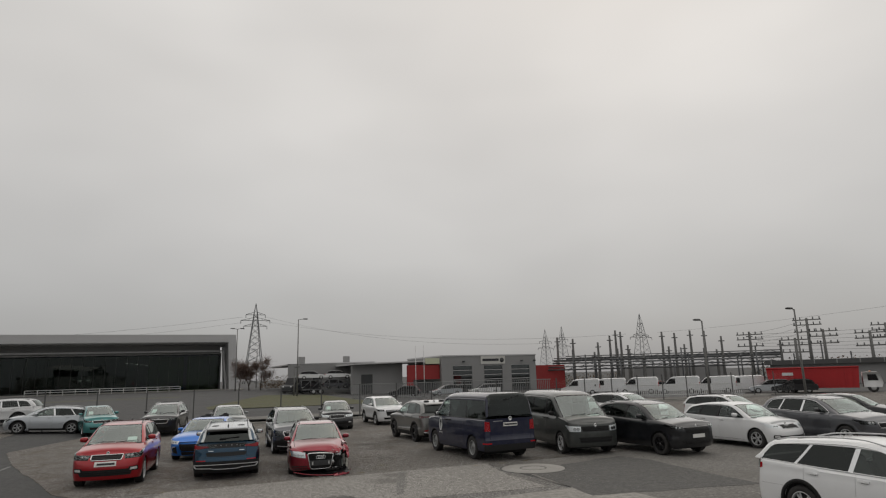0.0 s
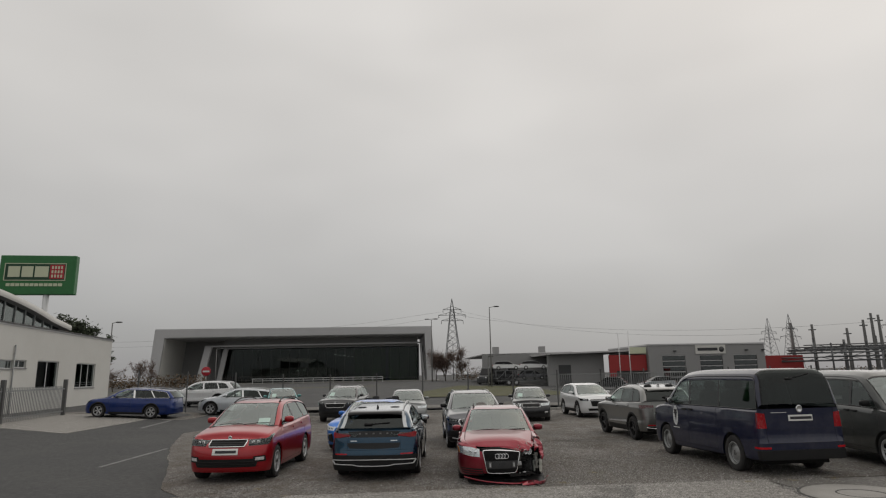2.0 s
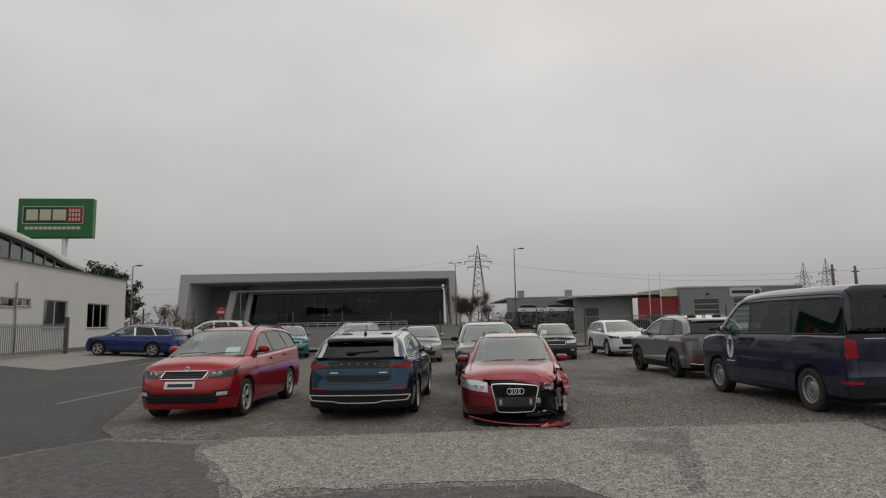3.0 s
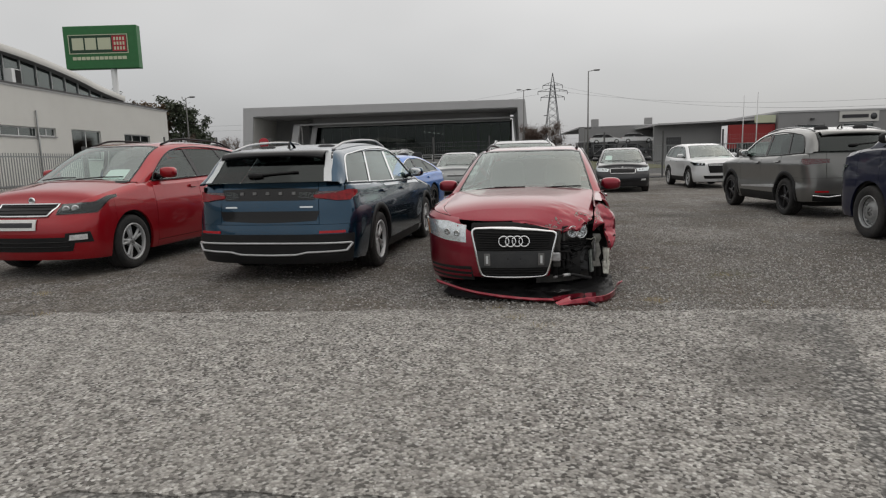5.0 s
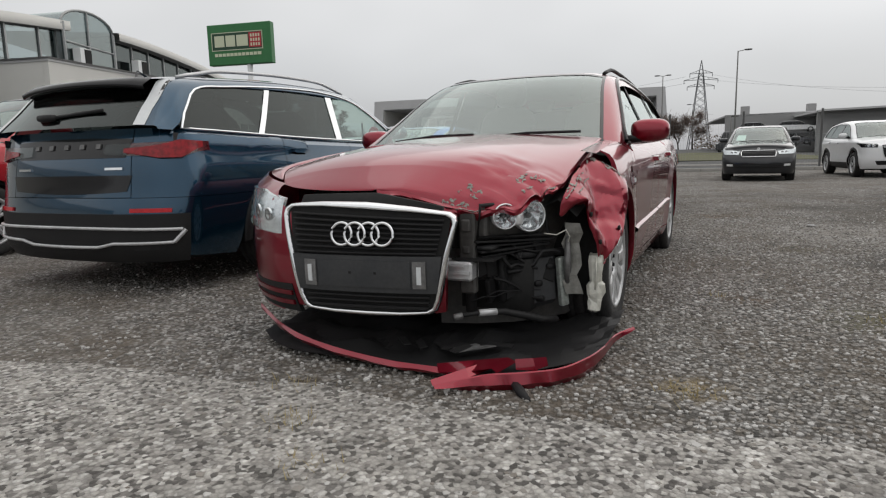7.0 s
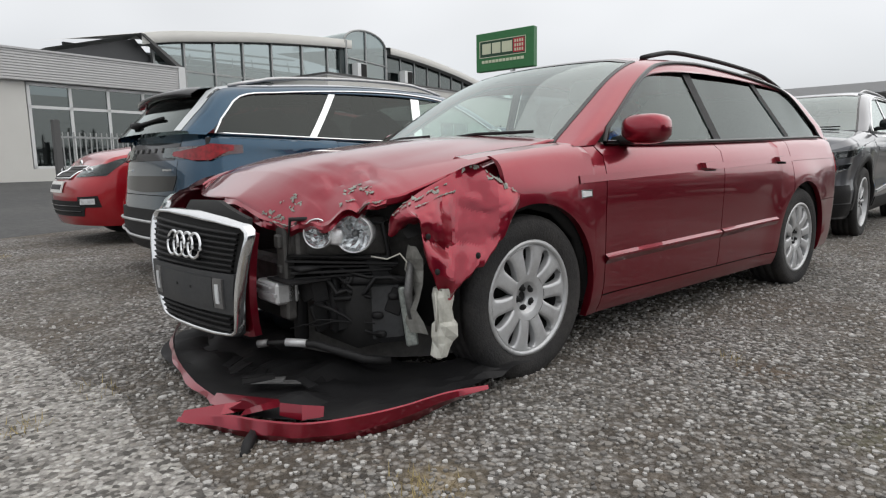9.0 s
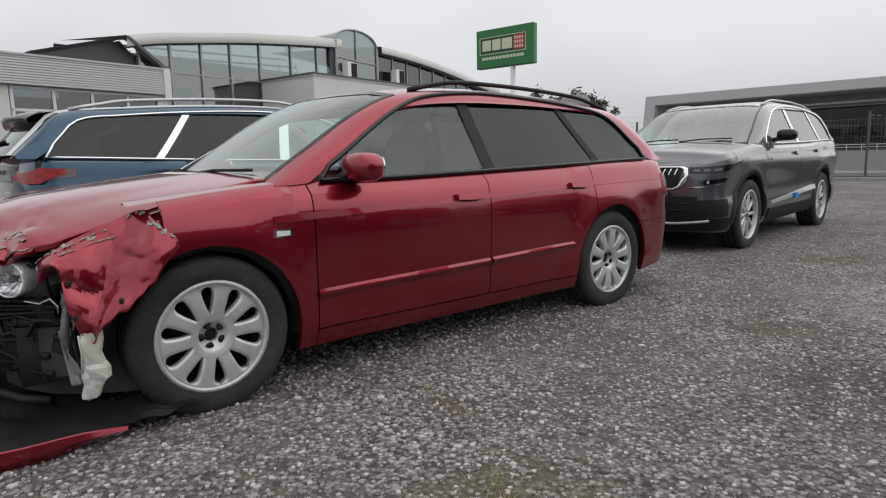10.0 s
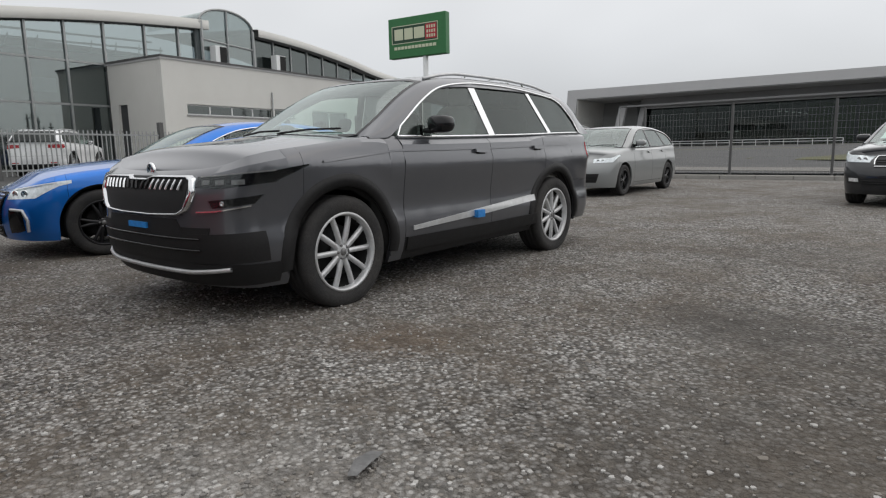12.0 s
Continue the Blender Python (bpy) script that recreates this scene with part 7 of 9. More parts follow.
    part("ring_mark", tube(loop, 0.0068, 7, False), CHROME, g)
c.patch("plate_holder", [(gy(-0.3), 0.33), (gy(0), 0.328), (gy(0.3), 0.33)], [(gy(-0.322), 0.478), (gy(0), 0.478), (gy(0.322), 0.478)], HOLDER, 0.031, 0.02, n=8, label="empty dark grey plate holder")
c.patch("plate_ledge", [(gy(-0.2), 0.35), (gy(0.2), 0.35)], [(gy(-0.2), 0.458), (gy(0.2), 0.458)], HOLDER, 0.035, 0.006, n=10)
for y in (-0.055, 0.055):
    c.patch("plate_screw", [(gy(y - 0.005), 0.405), (gy(y + 0.005), 0.405)], [(gy(y - 0.005), 0.415), (gy(y + 0.005), 0.415)], CAVITY, 0.0365, 0.002, n=2, rows=2)
for y in (-0.235, 0.235):
    clip = c.patch("plate_clip", [(gy(y - 0.026), 0.35), (gy(y + 0.026), 0.35)], [(gy(y - 0.026), 0.458), (gy(y + 0.026), 0.458)], GUNMETAL, 0.038, 0.008, n=3, rows=3)
    c.patch("clip_bar", [(gy(y - 0.009), 0.368), (gy(y + 0.009), 0.368)], [(gy(y - 0.009), 0.438), (gy(y + 0.009), 0.438)], FRAME_LIGHT, 0.042, 0.006, n=2, rows=2, parent=clip)
# right headlamp and bumper grille, undamaged
c.lamp([(c.qy(0.405), 0.55), (c.qy(0.6), 0.565), (c.qu(0.42), 0.63)], [(c.qy(0.42), 0.70), (c.qy(0.62), 0.735), (c.qu(0.5), 0.745)], -1, back=BOWL, bulbs=[(c.qy(0.5), 0.63, 0.03), (c.qy(0.6), 0.64, 0.032)])
c.patch("lamp_corner", [(c.qu(0.3), 0.60), (c.qu(0.41), 0.632)], [(c.qu(0.36), 0.70), (c.qu(0.46), 0.735)], AMBER, 0.007, 0.004, side=-1)
c.patch("bumper_vent", [(c.qy(0.34), 0.2), (c.qu(0.26), 0.23)], [(c.qy(0.36), 0.33), (c.qu(0.28), 0.33)], CAVITY, 0.004, side=-1)
for k in range(2):
    c.patch("vent_slat", [(c.qy(0.36), 0.235 + 0.045 * k), (c.qu(0.25), 0.25 + 0.045 * k)], [(c.qy(0.36), 0.255 + 0.045 * k), (c.qu(0.25), 0.268 + 0.045 * k)], c.paint, 0.014, side=-1)
# the impact pushed the near side of the grille and bumper back
bent = Matrix.Translation((2.325, 0.03, 0)) @ Matrix.Rotation(radians(7), 4, "Z") @ Matrix.Translation((-2.3, -0.03, 0))
for ob in c.top.children_recursive:
    kind = ob.name.split(".")[0]
    if ob.parent == c.top and kind in ("grille", "plate_holder", "plate_ledge", "plate_screw", "plate_clip"):
        ob.matrix_local = bent
    elif kind in ("front_bumper", "bumper_strip", "headlight", "lamp_lens", "projector", "lamp_corner", "bumper_vent", "vent_slat"):
        for v in ob.data.vertices:
            v.co.x -= 0.122 * (v.co.y - 0.03) * clamp((v.co.y + 0.85) / 0.4)
# engine bay left open by the torn bumper
part("bay_wall", grid([[(x, y, z) for z in (0.12, 0.3, 0.5, 0.74)] for x, y in [(1.98, 0.2), (1.93, 0.36), (1.85, 0.5), (1.74, 0.6), (1.62, 0.68), (1.45, 0.7)]]), BAY, c.top)
part("radiator_support", merge(box(2.09, 0.36, 0.30, 2.13, 0.43, 0.64, 0.008), box(2.05, 0.42, 0.52, 2.10, 0.47, 0.66, 0.01), box(2.12, 0.375, 0.56, 2.145, 0.415, 0.61, 0.006), box(2.12, 0.38, 0.47, 2.14, 0.41, 0.5, 0.005)), BAY, c.top, smooth=False)
turned = lambda x, y, z, deg: Matrix.Translation((x, y, z)) @ Matrix.Rotation(radians(deg), 4, "Z")
hl = part("broken_headlight", move(merge(box(-0.185, -0.12, -0.085, 0.175, -0.015, 0.06, 0.02)), turned(1.985, 0.545, 0.605, -36)), BAY, c.top, "exposed headlight with its outer lens gone")
part("lamp_bezel", move(tube([(-0.185, 0, -0.085), (-0.16, 0.0, 0.04), (-0.05, 0.01, 0.065), (0.16, 0, 0.06), (0.175, 0, -0.07), (-0.185, 0, -0.085)], 0.009, 6, False), turned(1.985, 0.545, 0.605, -36)), PLASTIC, hl)
for x, y, z, r, deg in ((2.042, 0.526, 0.617, 0.05, -52), (1.945, 0.60, 0.613, 0.064, -48)):
    bowl = turned(x, y, z, deg)
    rngf, bowl_rows, n_side = random.Random(int(r * 1000)), [], 18
    for rad, deep in ((0.16, -0.022), (0.36, -0.018), (0.6, -0.008), (0.82, 0.006), (0.96, 0.018)):
        bowl_rows.append([(r * rad * math.cos(a), deep + rngf.uniform(-0.011, 0.011) * (rad < 0.9), r * rad * math.sin(a)) for a in [2 * math.pi * (k + 0.5 * (rad > 0.5)) / n_side for k in range(n_side)]])
    part("reflector", move(grid(bowl_rows, True), bowl), BOWL, hl, smooth=False)
    part("reflector_rim", move(lathe([(r * 0.95, 0.014), (r * 1.0, 0.024), (r * 1.06, 0.02), (r * 1.07, 0.0), (r * 1.0, -0.05)], 30), bowl), LAMP_IN, hl)
    part("bulb_shield", move(blob(0, -0.008, 0, r * 0.2, 0.018, r * 0.2, 2.2, 6, 10), bowl), GUNMETAL, hl)
    part("lamp_cover", move(lathe([(0.0, 0.03), (r * 0.5, 0.029), (r * 0.9, 0.024), (r * 0.98, 0.02)], 24), bowl), LENS, hl)
part("lamp_bridge", move(blob(0, 0.0, 0, 0.03, 0.018, 0.032, 3, 6, 8), turned(2.0, 0.567, 0.605, -50)), LAMP_IN, hl)
for k in range(4):
    part("lamp_tray", move(box(-0.2 + 0.012 * k, -0.1, -0.004, 0.2 - 0.01 * k, 0.012 - 0.012 * (k % 2), 0.005, 0.002), turned(1.97, 0.55, 0.508 - 0.016 * k, -36 + k) @ Matrix.Rotation(0.03 * (k - 1.5), 4, "Y")), PLASTIC, c.top, smooth=False)
part("crash_can", merge(box(2.08, 0.26, 0.36, 2.17, 0.43, 0.44, 0.01), box(2.08, 0.26, 0.39, 2.178, 0.425, 0.402), box(2.08, 0.26, 0.42, 2.182, 0.40, 0.426)), ALLOY, c.top, "bent bare metal bumper bracket", smooth=False)
part("crash_can_shade", box(2.0, 0.34, 0.445, 2.16, 0.52, 0.452), PLASTIC, c.top, smooth=False)
part("bumper_beam", box(1.88, -0.4, 0.33, 1.98, 0.5, 0.46, 0.015), GUNMETAL, c.top, smooth=False)
duct = part("air_duct", move(merge(box(-0.1, -0.11, -0.13, 0.1, 0.0, 0.11, 0.025)), turned(1.865, 0.625, 0.33, -40) @ Matrix.Rotation(0.08, 4, "Y")), HOLDER, c.top, "dark moulded air duct", smooth=False)
for x, z in ((-0.05, 0.05), (0.01, -0.02), (0.0, -0.09), (0.06, 0.06)):
    part("duct_boss", move(blob(0, 0, 0, 0.022, 0.012, 0.014, 3, 6, 8), turned(1.865, 0.625, 0.33, -40) @ Matrix.Translation((x, 0.002, z))), PLASTIC, duct)
part("duct_flange", move(box(-0.13, -0.02, 0.095, 0.12, 0.012, 0.125, 0.006), turned(1.865, 0.625, 0.33, -40)), PLASTIC, duct)
part("radiator_frame", box(2.03, 0.36, 0.2, 2.08, 0.40, 0.66, 0.01), PLASTIC, c.top)
part("frame_arm", box(1.97, 0.36, 0.478, 2.11, 0.50, 0.5, 0.008), PLASTIC, c.top)
part("cooler_post", box(1.95, 0.47, 0.24, 1.99, 0.51, 0.46, 0.01), PLASTIC, c.top)
part("cooler", move(merge(box(-0.022, -0.015, -0.12, 0.022, 0.015, 0.10, 0.006)), turned(1.80, 0.705, 0.32, -30) @ Matrix.Rotation(0.12, 4, "Y")), SKIN_METAL, c.top, "small dull aluminium cooler", smooth=False)
crisp(part("inner_liner", grid([[(1.80 + 0.02 * math.sin(j * 1.3 + i), 0.715 + 0.035 * i + 0.012 * math.sin(j * 2.1), 0.57 - 0.045 * j) for i in range(3)] for j in range(8)]), LINER, c.top, "torn grey-white inner liner"), 20)
hose = [(2.214, 0.385, 0.225), (2.15, 0.46, 0.232), (2.084, 0.535, 0.228), (2.03, 0.6, 0.205), (1.96, 0.66, 0.175), (1.88, 0.7, 0.16)]
part("hose", tube(hose, [0.008, 0.01, 0.014, 0.016, 0.017, 0.017], 8), PLASTIC, c.top)
part("hose_clip", tube([(2.155, 0.455, 0.232), (2.105, 0.512, 0.23)], 0.015, 8), ALLOY, c.top)
part("hose_end", tube([(2.225, 0.375, 0.222), (2.2, 0.4, 0.226)], 0.014, 8), GUNMETAL, c.top)
for k in range(9):
    rngw = random.Random(60 + k)
    f0, f1 = rngw.uniform(0, 0.6), rngw.uniform(0.4, 1.0)
    z = rngw.uniform(0.16, 0.5)
    pts = []
    for j in range(6):
        f = f0 + (f1 - f0) * j / 5
        pts.append((2.12 - 0.3 * f + rngw.uniform(-0.015, 0.01), 0.38 + 0.34 * f + rngw.uniform(-0.01, 0.01), z + 0.05 * math.sin(3.1 * f * (1 + k % 3)) + rngw.uniform(-0.012, 0.012)))
    part("loose_wire", tube(pts, 0.003 + 0.003 * (k % 3), 5), PLASTIC, c.top)
for k in range(8):
    rngw = random.Random(90 + k)
    f = rngw.uniform(0.05, 0.95)
    part("broken_bracket", move(box(-0.03, -0.01, -0.05 * rngw.uniform(0.5, 1.3), 0.03, 0.01, 0.05, 0.004), turned(2.08 - 0.3 * f, 0.38 + 0.32 * f, rngw.uniform(0.2, 0.48), rngw.uniform(-70, 10)) @ Matrix.Rotation(rngw.uniform(-0.5, 0.5), 4, "Y")), PLASTIC, c.top, smooth=False)
part("signal_wire", tube([(1.92, 0.66, 0.535), (1.88, 0.70, 0.525), (1.85, 0.735, 0.545), (1.83, 0.745, 0.515), (1.83, 0.74, 0.49)], 0.003, 5), MILKY, c.top, "pale hanging cable")
part("strut", tube([(1.80, 0.73, 0.52), (1.82, 0.735, 0.40), (1.80, 0.73, 0.3)], [0.012, 0.016, 0.014], 8), GUNMETAL, c.top)
bottle_at, rows = [(0.43, 0.034, 0.028, 0.0), (0.40, 0.036, 0.03, 0.002), (0.35, 0.03, 0.026, 0.004), (0.31, 0.033, 0.024, -0.004), (0.295, 0.042, 0.036, -0.006), (0.26, 0.044, 0.034, -0.004), (0.235, 0.034, 0.028, 0.004), (0.22, 0.03, 0.026, 0.012), (0.19, 0.027, 0.022, 0.02), (0.182, 0.016, 0.012, 0.02)], []
for n, (z, a, b, lean) in enumerate(bottle_at):
    rngw = random.Random(200 + n)
    rows.append([(1.748 + lean + a * x + rngw.uniform(-0.004, 0.004), 0.842 + b * y + rngw.uniform(-0.004, 0.004), z + rngw.uniform(-0.005, 0.005)) for x, y in ((-0.8, -1), (0.8, -1), (1, -0.5), (1, 0.6), (0.6, 1), (-0.6, 1), (-1, 0.5), (-1, -0.6))])
washer = part("washer_bottle", grid(rows, True), MILKY, c.top, "broken milky washer bottle hanging by the wheel", smooth=False)
part("bottle_seam", tube([(1.79, 0.85, 0.42), (1.785, 0.85, 0.35), (1.79, 0.848, 0.28)], 0.004, 5), MILKY, washer)
# dark splash tray sagging to the ground
tray = []
for i in range(22):
    f = i / 21
    row = []
    for j in range(46):
        y = -0.66 + 1.57 * j / 45
        x0 = 2.375 - 0.42 * clamp((y - 0.45) / 0.47) ** 2 - 0.2 * clamp((-0.25 - y) / 0.4) ** 2
        x = x0 - 0.62 * f
        crease = (abs(noise_at(x, y, 4.0, 6)) - 0.2) * 0.05 + noise_at(x, y, 9.0, 3) * 0.02
        row.append((x, y, 0.052 + 0.05 * f + crease * min(1.0, 4 * f)))
    tray.append(row)
crisp(part("splash_tray", grid(tray), PLASTIC, c.top, "torn black splash tray sagging to the ground"), 14)
for k in range(9):
    rngw = random.Random(130 + k)
    y = rngw.uniform(0.1, 0.74)
    part("tray_shard", move(box(-0.05, -0.018, -0.002, 0.06, 0.015, 0.002), turned(2.28 - 0.32 * clamp((y - 0.4) / 0.5) - rngw.uniform(0, 0.12), y, 0.085 + rngw.uniform(0, 0.02), rngw.uniform(0, 180)) @ Matrix.Rotation(rngw.uniform(-0.25, 0.25), 4, "X")), PLASTIC if k % 3 else GUNMETAL, c.top, smooth=False)


def skin(name, top_line, low_line, shelf, n, label, seed):
    """A strip of painted bumper skin between two lines, with a turned-in upper shelf and a ragged lower edge."""
    rng, rows = random.Random(seed), []
    for k in range(n + 1):
        f = k / n
        a, b = line_at(top_line, f), line_at(low_line, f)
        wave = 0.004 * math.sin(k * 0.9) + noise_at(k * 0.21, seed, 0, 1) * 0.008
        inward = Vector((-0.75, -0.55, 0)) * shelf * (0.8 + 0.4 * rng.random())
        mid = a.lerp(b, 0.5) + Vector((0.012 + wave, 0.01, 0))
        rows.append([a + inward + Vector((0, 0, -0.010)), a + inward * 0.4 + Vector((0, 0, 0.004)), a, mid, b + Vector((0, 0, rng.uniform(-0.003, 0.006))), b + inward * 0.3])
    crisp(part(name, grid(rows), c.paint, c.top, label), 28)


arc_top = [(0.0, (2.53, 0.43, 0.05)), (0.15, (2.43, 0.58, 0.075)), (0.3, (2.37, 0.70, 0.08)), (0.45, (2.28, 0.82, 0.082)), (0.6, (2.15, 0.89, 0.088)), (0.75, (2.0, 0.925, 0.09)), (0.9, (1.82, 0.945, 0.095)), (1.0, (1.69, 1.0, 0.10))]
arc_low = [(0.0, (2.52, 0.42, 0.038)), (0.15, (2.42, 0.585, 0.012)), (0.3, (2.355, 0.70, 0.004)), (0.45, (2.25, 0.815, 0.002)), (0.6, (2.13, 0.88, 0.004)), (0.75, (1.98, 0.905, 0.015)), (0.9, (1.80, 0.93, 0.05)), (1.0, (1.68, 0.99, 0.085))]
skin("torn_bumper_skin", arc_top, arc_low, 0.012, 54, "torn crimson bumper skin lying on the gravel", 3)
lip_top = [(0.0, (2.10, -0.74, 0.16)), (0.2, (2.27, -0.45, 0.115)), (0.5, (2.36, -0.15, 0.085)), (0.8, (2.395, 0.2, 0.066)), (1.0, (2.39, 0.42, 0.066))]
lip_low = [(k, (x + 0.004, y, max(z - 0.024, 0.03))) for k, (x, y, z) in lip_top]
skin("bumper_lip", lip_top, lip_low, 0.012, 30, "thin crimson bumper lip near the ground", 7)
crisp(part("torn_strip", grid([[(2.38, 0.37, 0.08), (2.415, 0.39, 0.058)], [(2.33, 0.51, 0.095), (2.405, 0.50, 0.07)], [(2.27, 0.62, 0.10), (2.37, 0.59, 0.085)], [(2.275, 0.655, 0.088), (2.40, 0.62, 0.08)]]), c.paint, c.top, "ragged crimson strip of bumper"), 10)
crisp(part("torn_strip", grid([[(2.28, 0.65, 0.10), (2.285, 0.655, 0.06)], [(2.23, 0.705, 0.095), (2.24, 0.72, 0.05)], [(2.17, 0.74, 0.085), (2.18, 0.75, 0.055)]]), c.paint, c.top), 10)
crisp(part("torn_strip", grid([[(2.5, 0.40, 0.06), (2.52, 0.42, 0.045)], [(2.40, 0.5, 0.085), (2.425, 0.52, 0.06)], [(2.31, 0.55, 0.09), (2.33, 0.575, 0.07)]]), c.paint, c.top), 10)
part("broken_foot", tube([(2.37, 0.67, 0.045), (2.415, 0.715, 0.03), (2.46, 0.77, 0.004)], [0.014, 0.02, 0.012], 6), PLASTIC, c.top)
# flank details
for s in (1, -1):
    for q0, z0, q1, z1 in ((c.qu(1.44), 0.434, c.qu(2.49), 0.455), (c.qu(2.51), 0.456, c.qu(3.2), 0.475)):
        spine = [(q0 + (q1 - q0) * k / 8, z0 + (z1 - z0) * k / 8) for k in range(9)]
        crisp(part("rub_strip", grid([[c.F(q, z + h, o, s) for h, o in ((-0.03, 0.0), (-0.006, 0.017), (0.004, 0.016), (0.013, 0.004), (0.016, 0.0))] for q, z in spine]), c.paint, c.top), 20)
    c.line("shoulder_crease", [(c.qu(1.25), 0.775), (c.qu(2.4), 0.81), (c.qu(3.4), 0.845), (c.qu(4.2), 0.86)], c.paint, 0.03, 0.005, s)
    ind = c.patch("side_indicator", [(c.qu(1.245), 0.70), (c.qu(1.325), 0.703)], [(c.qu(1.245), 0.735), (c.qu(1.325), 0.733)], CHROME, 0.008, side=s)
    c.patch("indicator_lens", [(c.qu(1.255), 0.706), (c.qu(1.315), 0.708)], [(c.qu(1.255), 0.729), (c.qu(1.315), 0.727)], LAMP_IN, 0.012, 0.006, side=s, parent=ind)
tail(c, 0.70, 0.88, 0.6, 0.36)
antenna(c)

# ---- buildings and distance ----
PANEL_WHITE = material("off_white_render", (0.60, 0.595, 0.565), 0.75, grain=0.05, grain_scale=30, stain=0.35, stain_scale=0.35, tint=(0.47, 0.46, 0.43), bump=0.1)
PANEL_GREY = material("light_grey_cladding", (0.48, 0.48, 0.485), 0.55, grain=0.05, stain=0.25, stain_scale=0.25, tint=(0.34, 0.34, 0.34))
FACADE = material("mid_grey_cladding", (0.27, 0.27, 0.27), 0.6, grain=0.07, stain=0.3, stain_scale=0.3, tint=(0.2, 0.2, 0.2))
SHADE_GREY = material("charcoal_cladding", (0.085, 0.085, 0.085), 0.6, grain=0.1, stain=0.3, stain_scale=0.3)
FRAME_WHITE = material("white_window_frame", (0.62, 0.63, 0.63), 0.5, grain=0.05)
FRAME_DARK = material("dark_window_frame", (0.06, 0.062, 0.065), 0.5, 0.3, grain=0.1)
FASCIA = material("white_ribbed_fascia", (0.5, 0.5, 0.5), 0.5, 0.2, grain=0.05, stain=0.2, stain_scale=0.8)
SIGN_GREEN = material("sign_green", (0.02, 0.15, 0.04), 0.45, grain=0.1, grain_scale=2, stain=0.3, stain_scale=0.6, tint=(0.012, 0.10, 0.03))
SIGN_DARK = material("sign_dark_green", (0.006, 0.045, 0.018), 0.45, grain=0.1)
SIGN_CREAM = material("sign_cream", (0.55, 0.58, 0.42), 0.5, grain=0.05)
SIGN_RED = material("sign_red", (0.40, 0.015, 0.03), 0.5, grain=0.1)
BARN_RED = material("dull_red_cladding", (0.30, 0.02, 0.02), 0.55, grain=0.1, stain=0.3, stain_scale=0.6)
RED_STEEL = material("red_container_steel", (0.42, 0.012, 0.016), 0.5, grain=0.1, stain=0.3, stain_scale=0.8)
GLAZE = pane_glass("building_glass", (0.30, 0.34, 0.35), base=0.10)
GLAZE_HALL = pane_glass("hall_glass", (0.45, 0.5, 0.48), base=0.03)
GLAZE_PALE = pane_glass("pale_building_glass", (0.5, 0.55, 0.56), base=0.17)
DARK_ROOM = material("dim_interior", (0.17, 0.175, 0.18), 0.9, grain=0.3, grain_scale=0.6, stain=0.5, stain_scale=0.15, tint=(0.10, 0.10, 0.10))
GREEN_ROOM = material("green_interior_wall", (0.09, 0.17, 0.03), 0.8, grain=0.3, grain_scale=0.5)
POLE = material("weathered_pole", (0.17, 0.17, 0.165), 0.7, 0.1, grain=0.2, grain_scale=10, stain=0.4, stain_scale=1.5, tint=(0.1, 0.095, 0.09))
LATTICE = material("grey_lattice_steel", (0.13, 0.135, 0.14), 0.6, 0.4, grain=0.15)
WIRE = material("cable", (0.09, 0.09, 0.095), 0.6)
BARK = material("bark", (0.07, 0.055, 0.045), 0.9, grain=0.4, grain_scale=8)
TWIG = material("bare_twigs", (0.15, 0.105, 0.085), 0.9, grain=0.4, grain_scale=3)
NEEDLES = material("dark_pine_needles", (0.06, 0.075, 0.045), 0.9, grain=0.5, grain_scale=1.5)
HEDGE = material("brown_hedge_leaves", (0.12, 0.08, 0.045), 0.9, grain=0.5, grain_scale=1.5)
GLOW = bpy.data.materials.new("hall_lamp_glow")
GLOW.use_nodes = True
GLOW.node_tree.nodes["Principled BSDF"].inputs["Emission Color"].default_value = (1, 0.98, 0.95, 1)
GLOW.node_tree.nodes["Principled BSDF"].inputs["Emission Strength"].default_value = 1.2


def wall_frame(origin, along):
    """A frame with x along a front, y going back from it, z up."""
    a = Vector((*along, 0)).normalized()
    return Matrix(((a.x, -a.y, 0, origin[0]), (a.y, a.x, 0, origin[1]), (0, 0, 1, 0), (0, 0, 0, 1)))


def quad_prism(front, y0, y1):
    """A straight body whose front outline is (x, z) points, from depth y0 to y1."""
    n = len(front)
    v = [(x, y0, z) for x, z in front] + [(x, y1, z) for x, z in front]
    return v, [tuple(range(n)), tuple(range(2 * n - 1, n - 1, -1))] + [(i, n + i, n + (i + 1) % n, (i + 1) % n) for i in range(n)]


# the glass show hall across the road
hall = thing("showroom_hall", "long glass showroom hall with a pale grey slanted portal", "building", wall_frame((-87.5, 113.66), (0.94493, 0.32728)))
part("portal_top", quad_prism([(0.0, 12.25), (56.2, 12.25), (55.6, 10.75), (1.9, 10.5)], 0, 22), PANEL_GREY, hall, smooth=False)
part("portal_left_wall", quad_prism([(-0.9, 0), (0.0, 12.24), (1.95, 10.55), (0.9, 0)], 0.01, 22), PANEL_GREY, hall, smooth=False)
part("portal_right_wall", quad_prism([(54.75, 10.7), (56.2, 12.24), (57.2, 0), (55.3, 0)], 0.01, 22), PANEL_GREY, hall, smooth=False)
part("soffit", quad_prism([(1.9, 10.46), (54.8, 10.7), (54.8, 10.6), (1.9, 10.36)], 0.3, 14), PANEL_GREY, hall, smooth=False)
part("left_reveal", quad_prism([(1.0, 0.1), (2.0, 10.4), (2.1, 10.4), (1.1, 0.1)], 0.3, 14), PANEL_WHITE, hall, smooth=False)
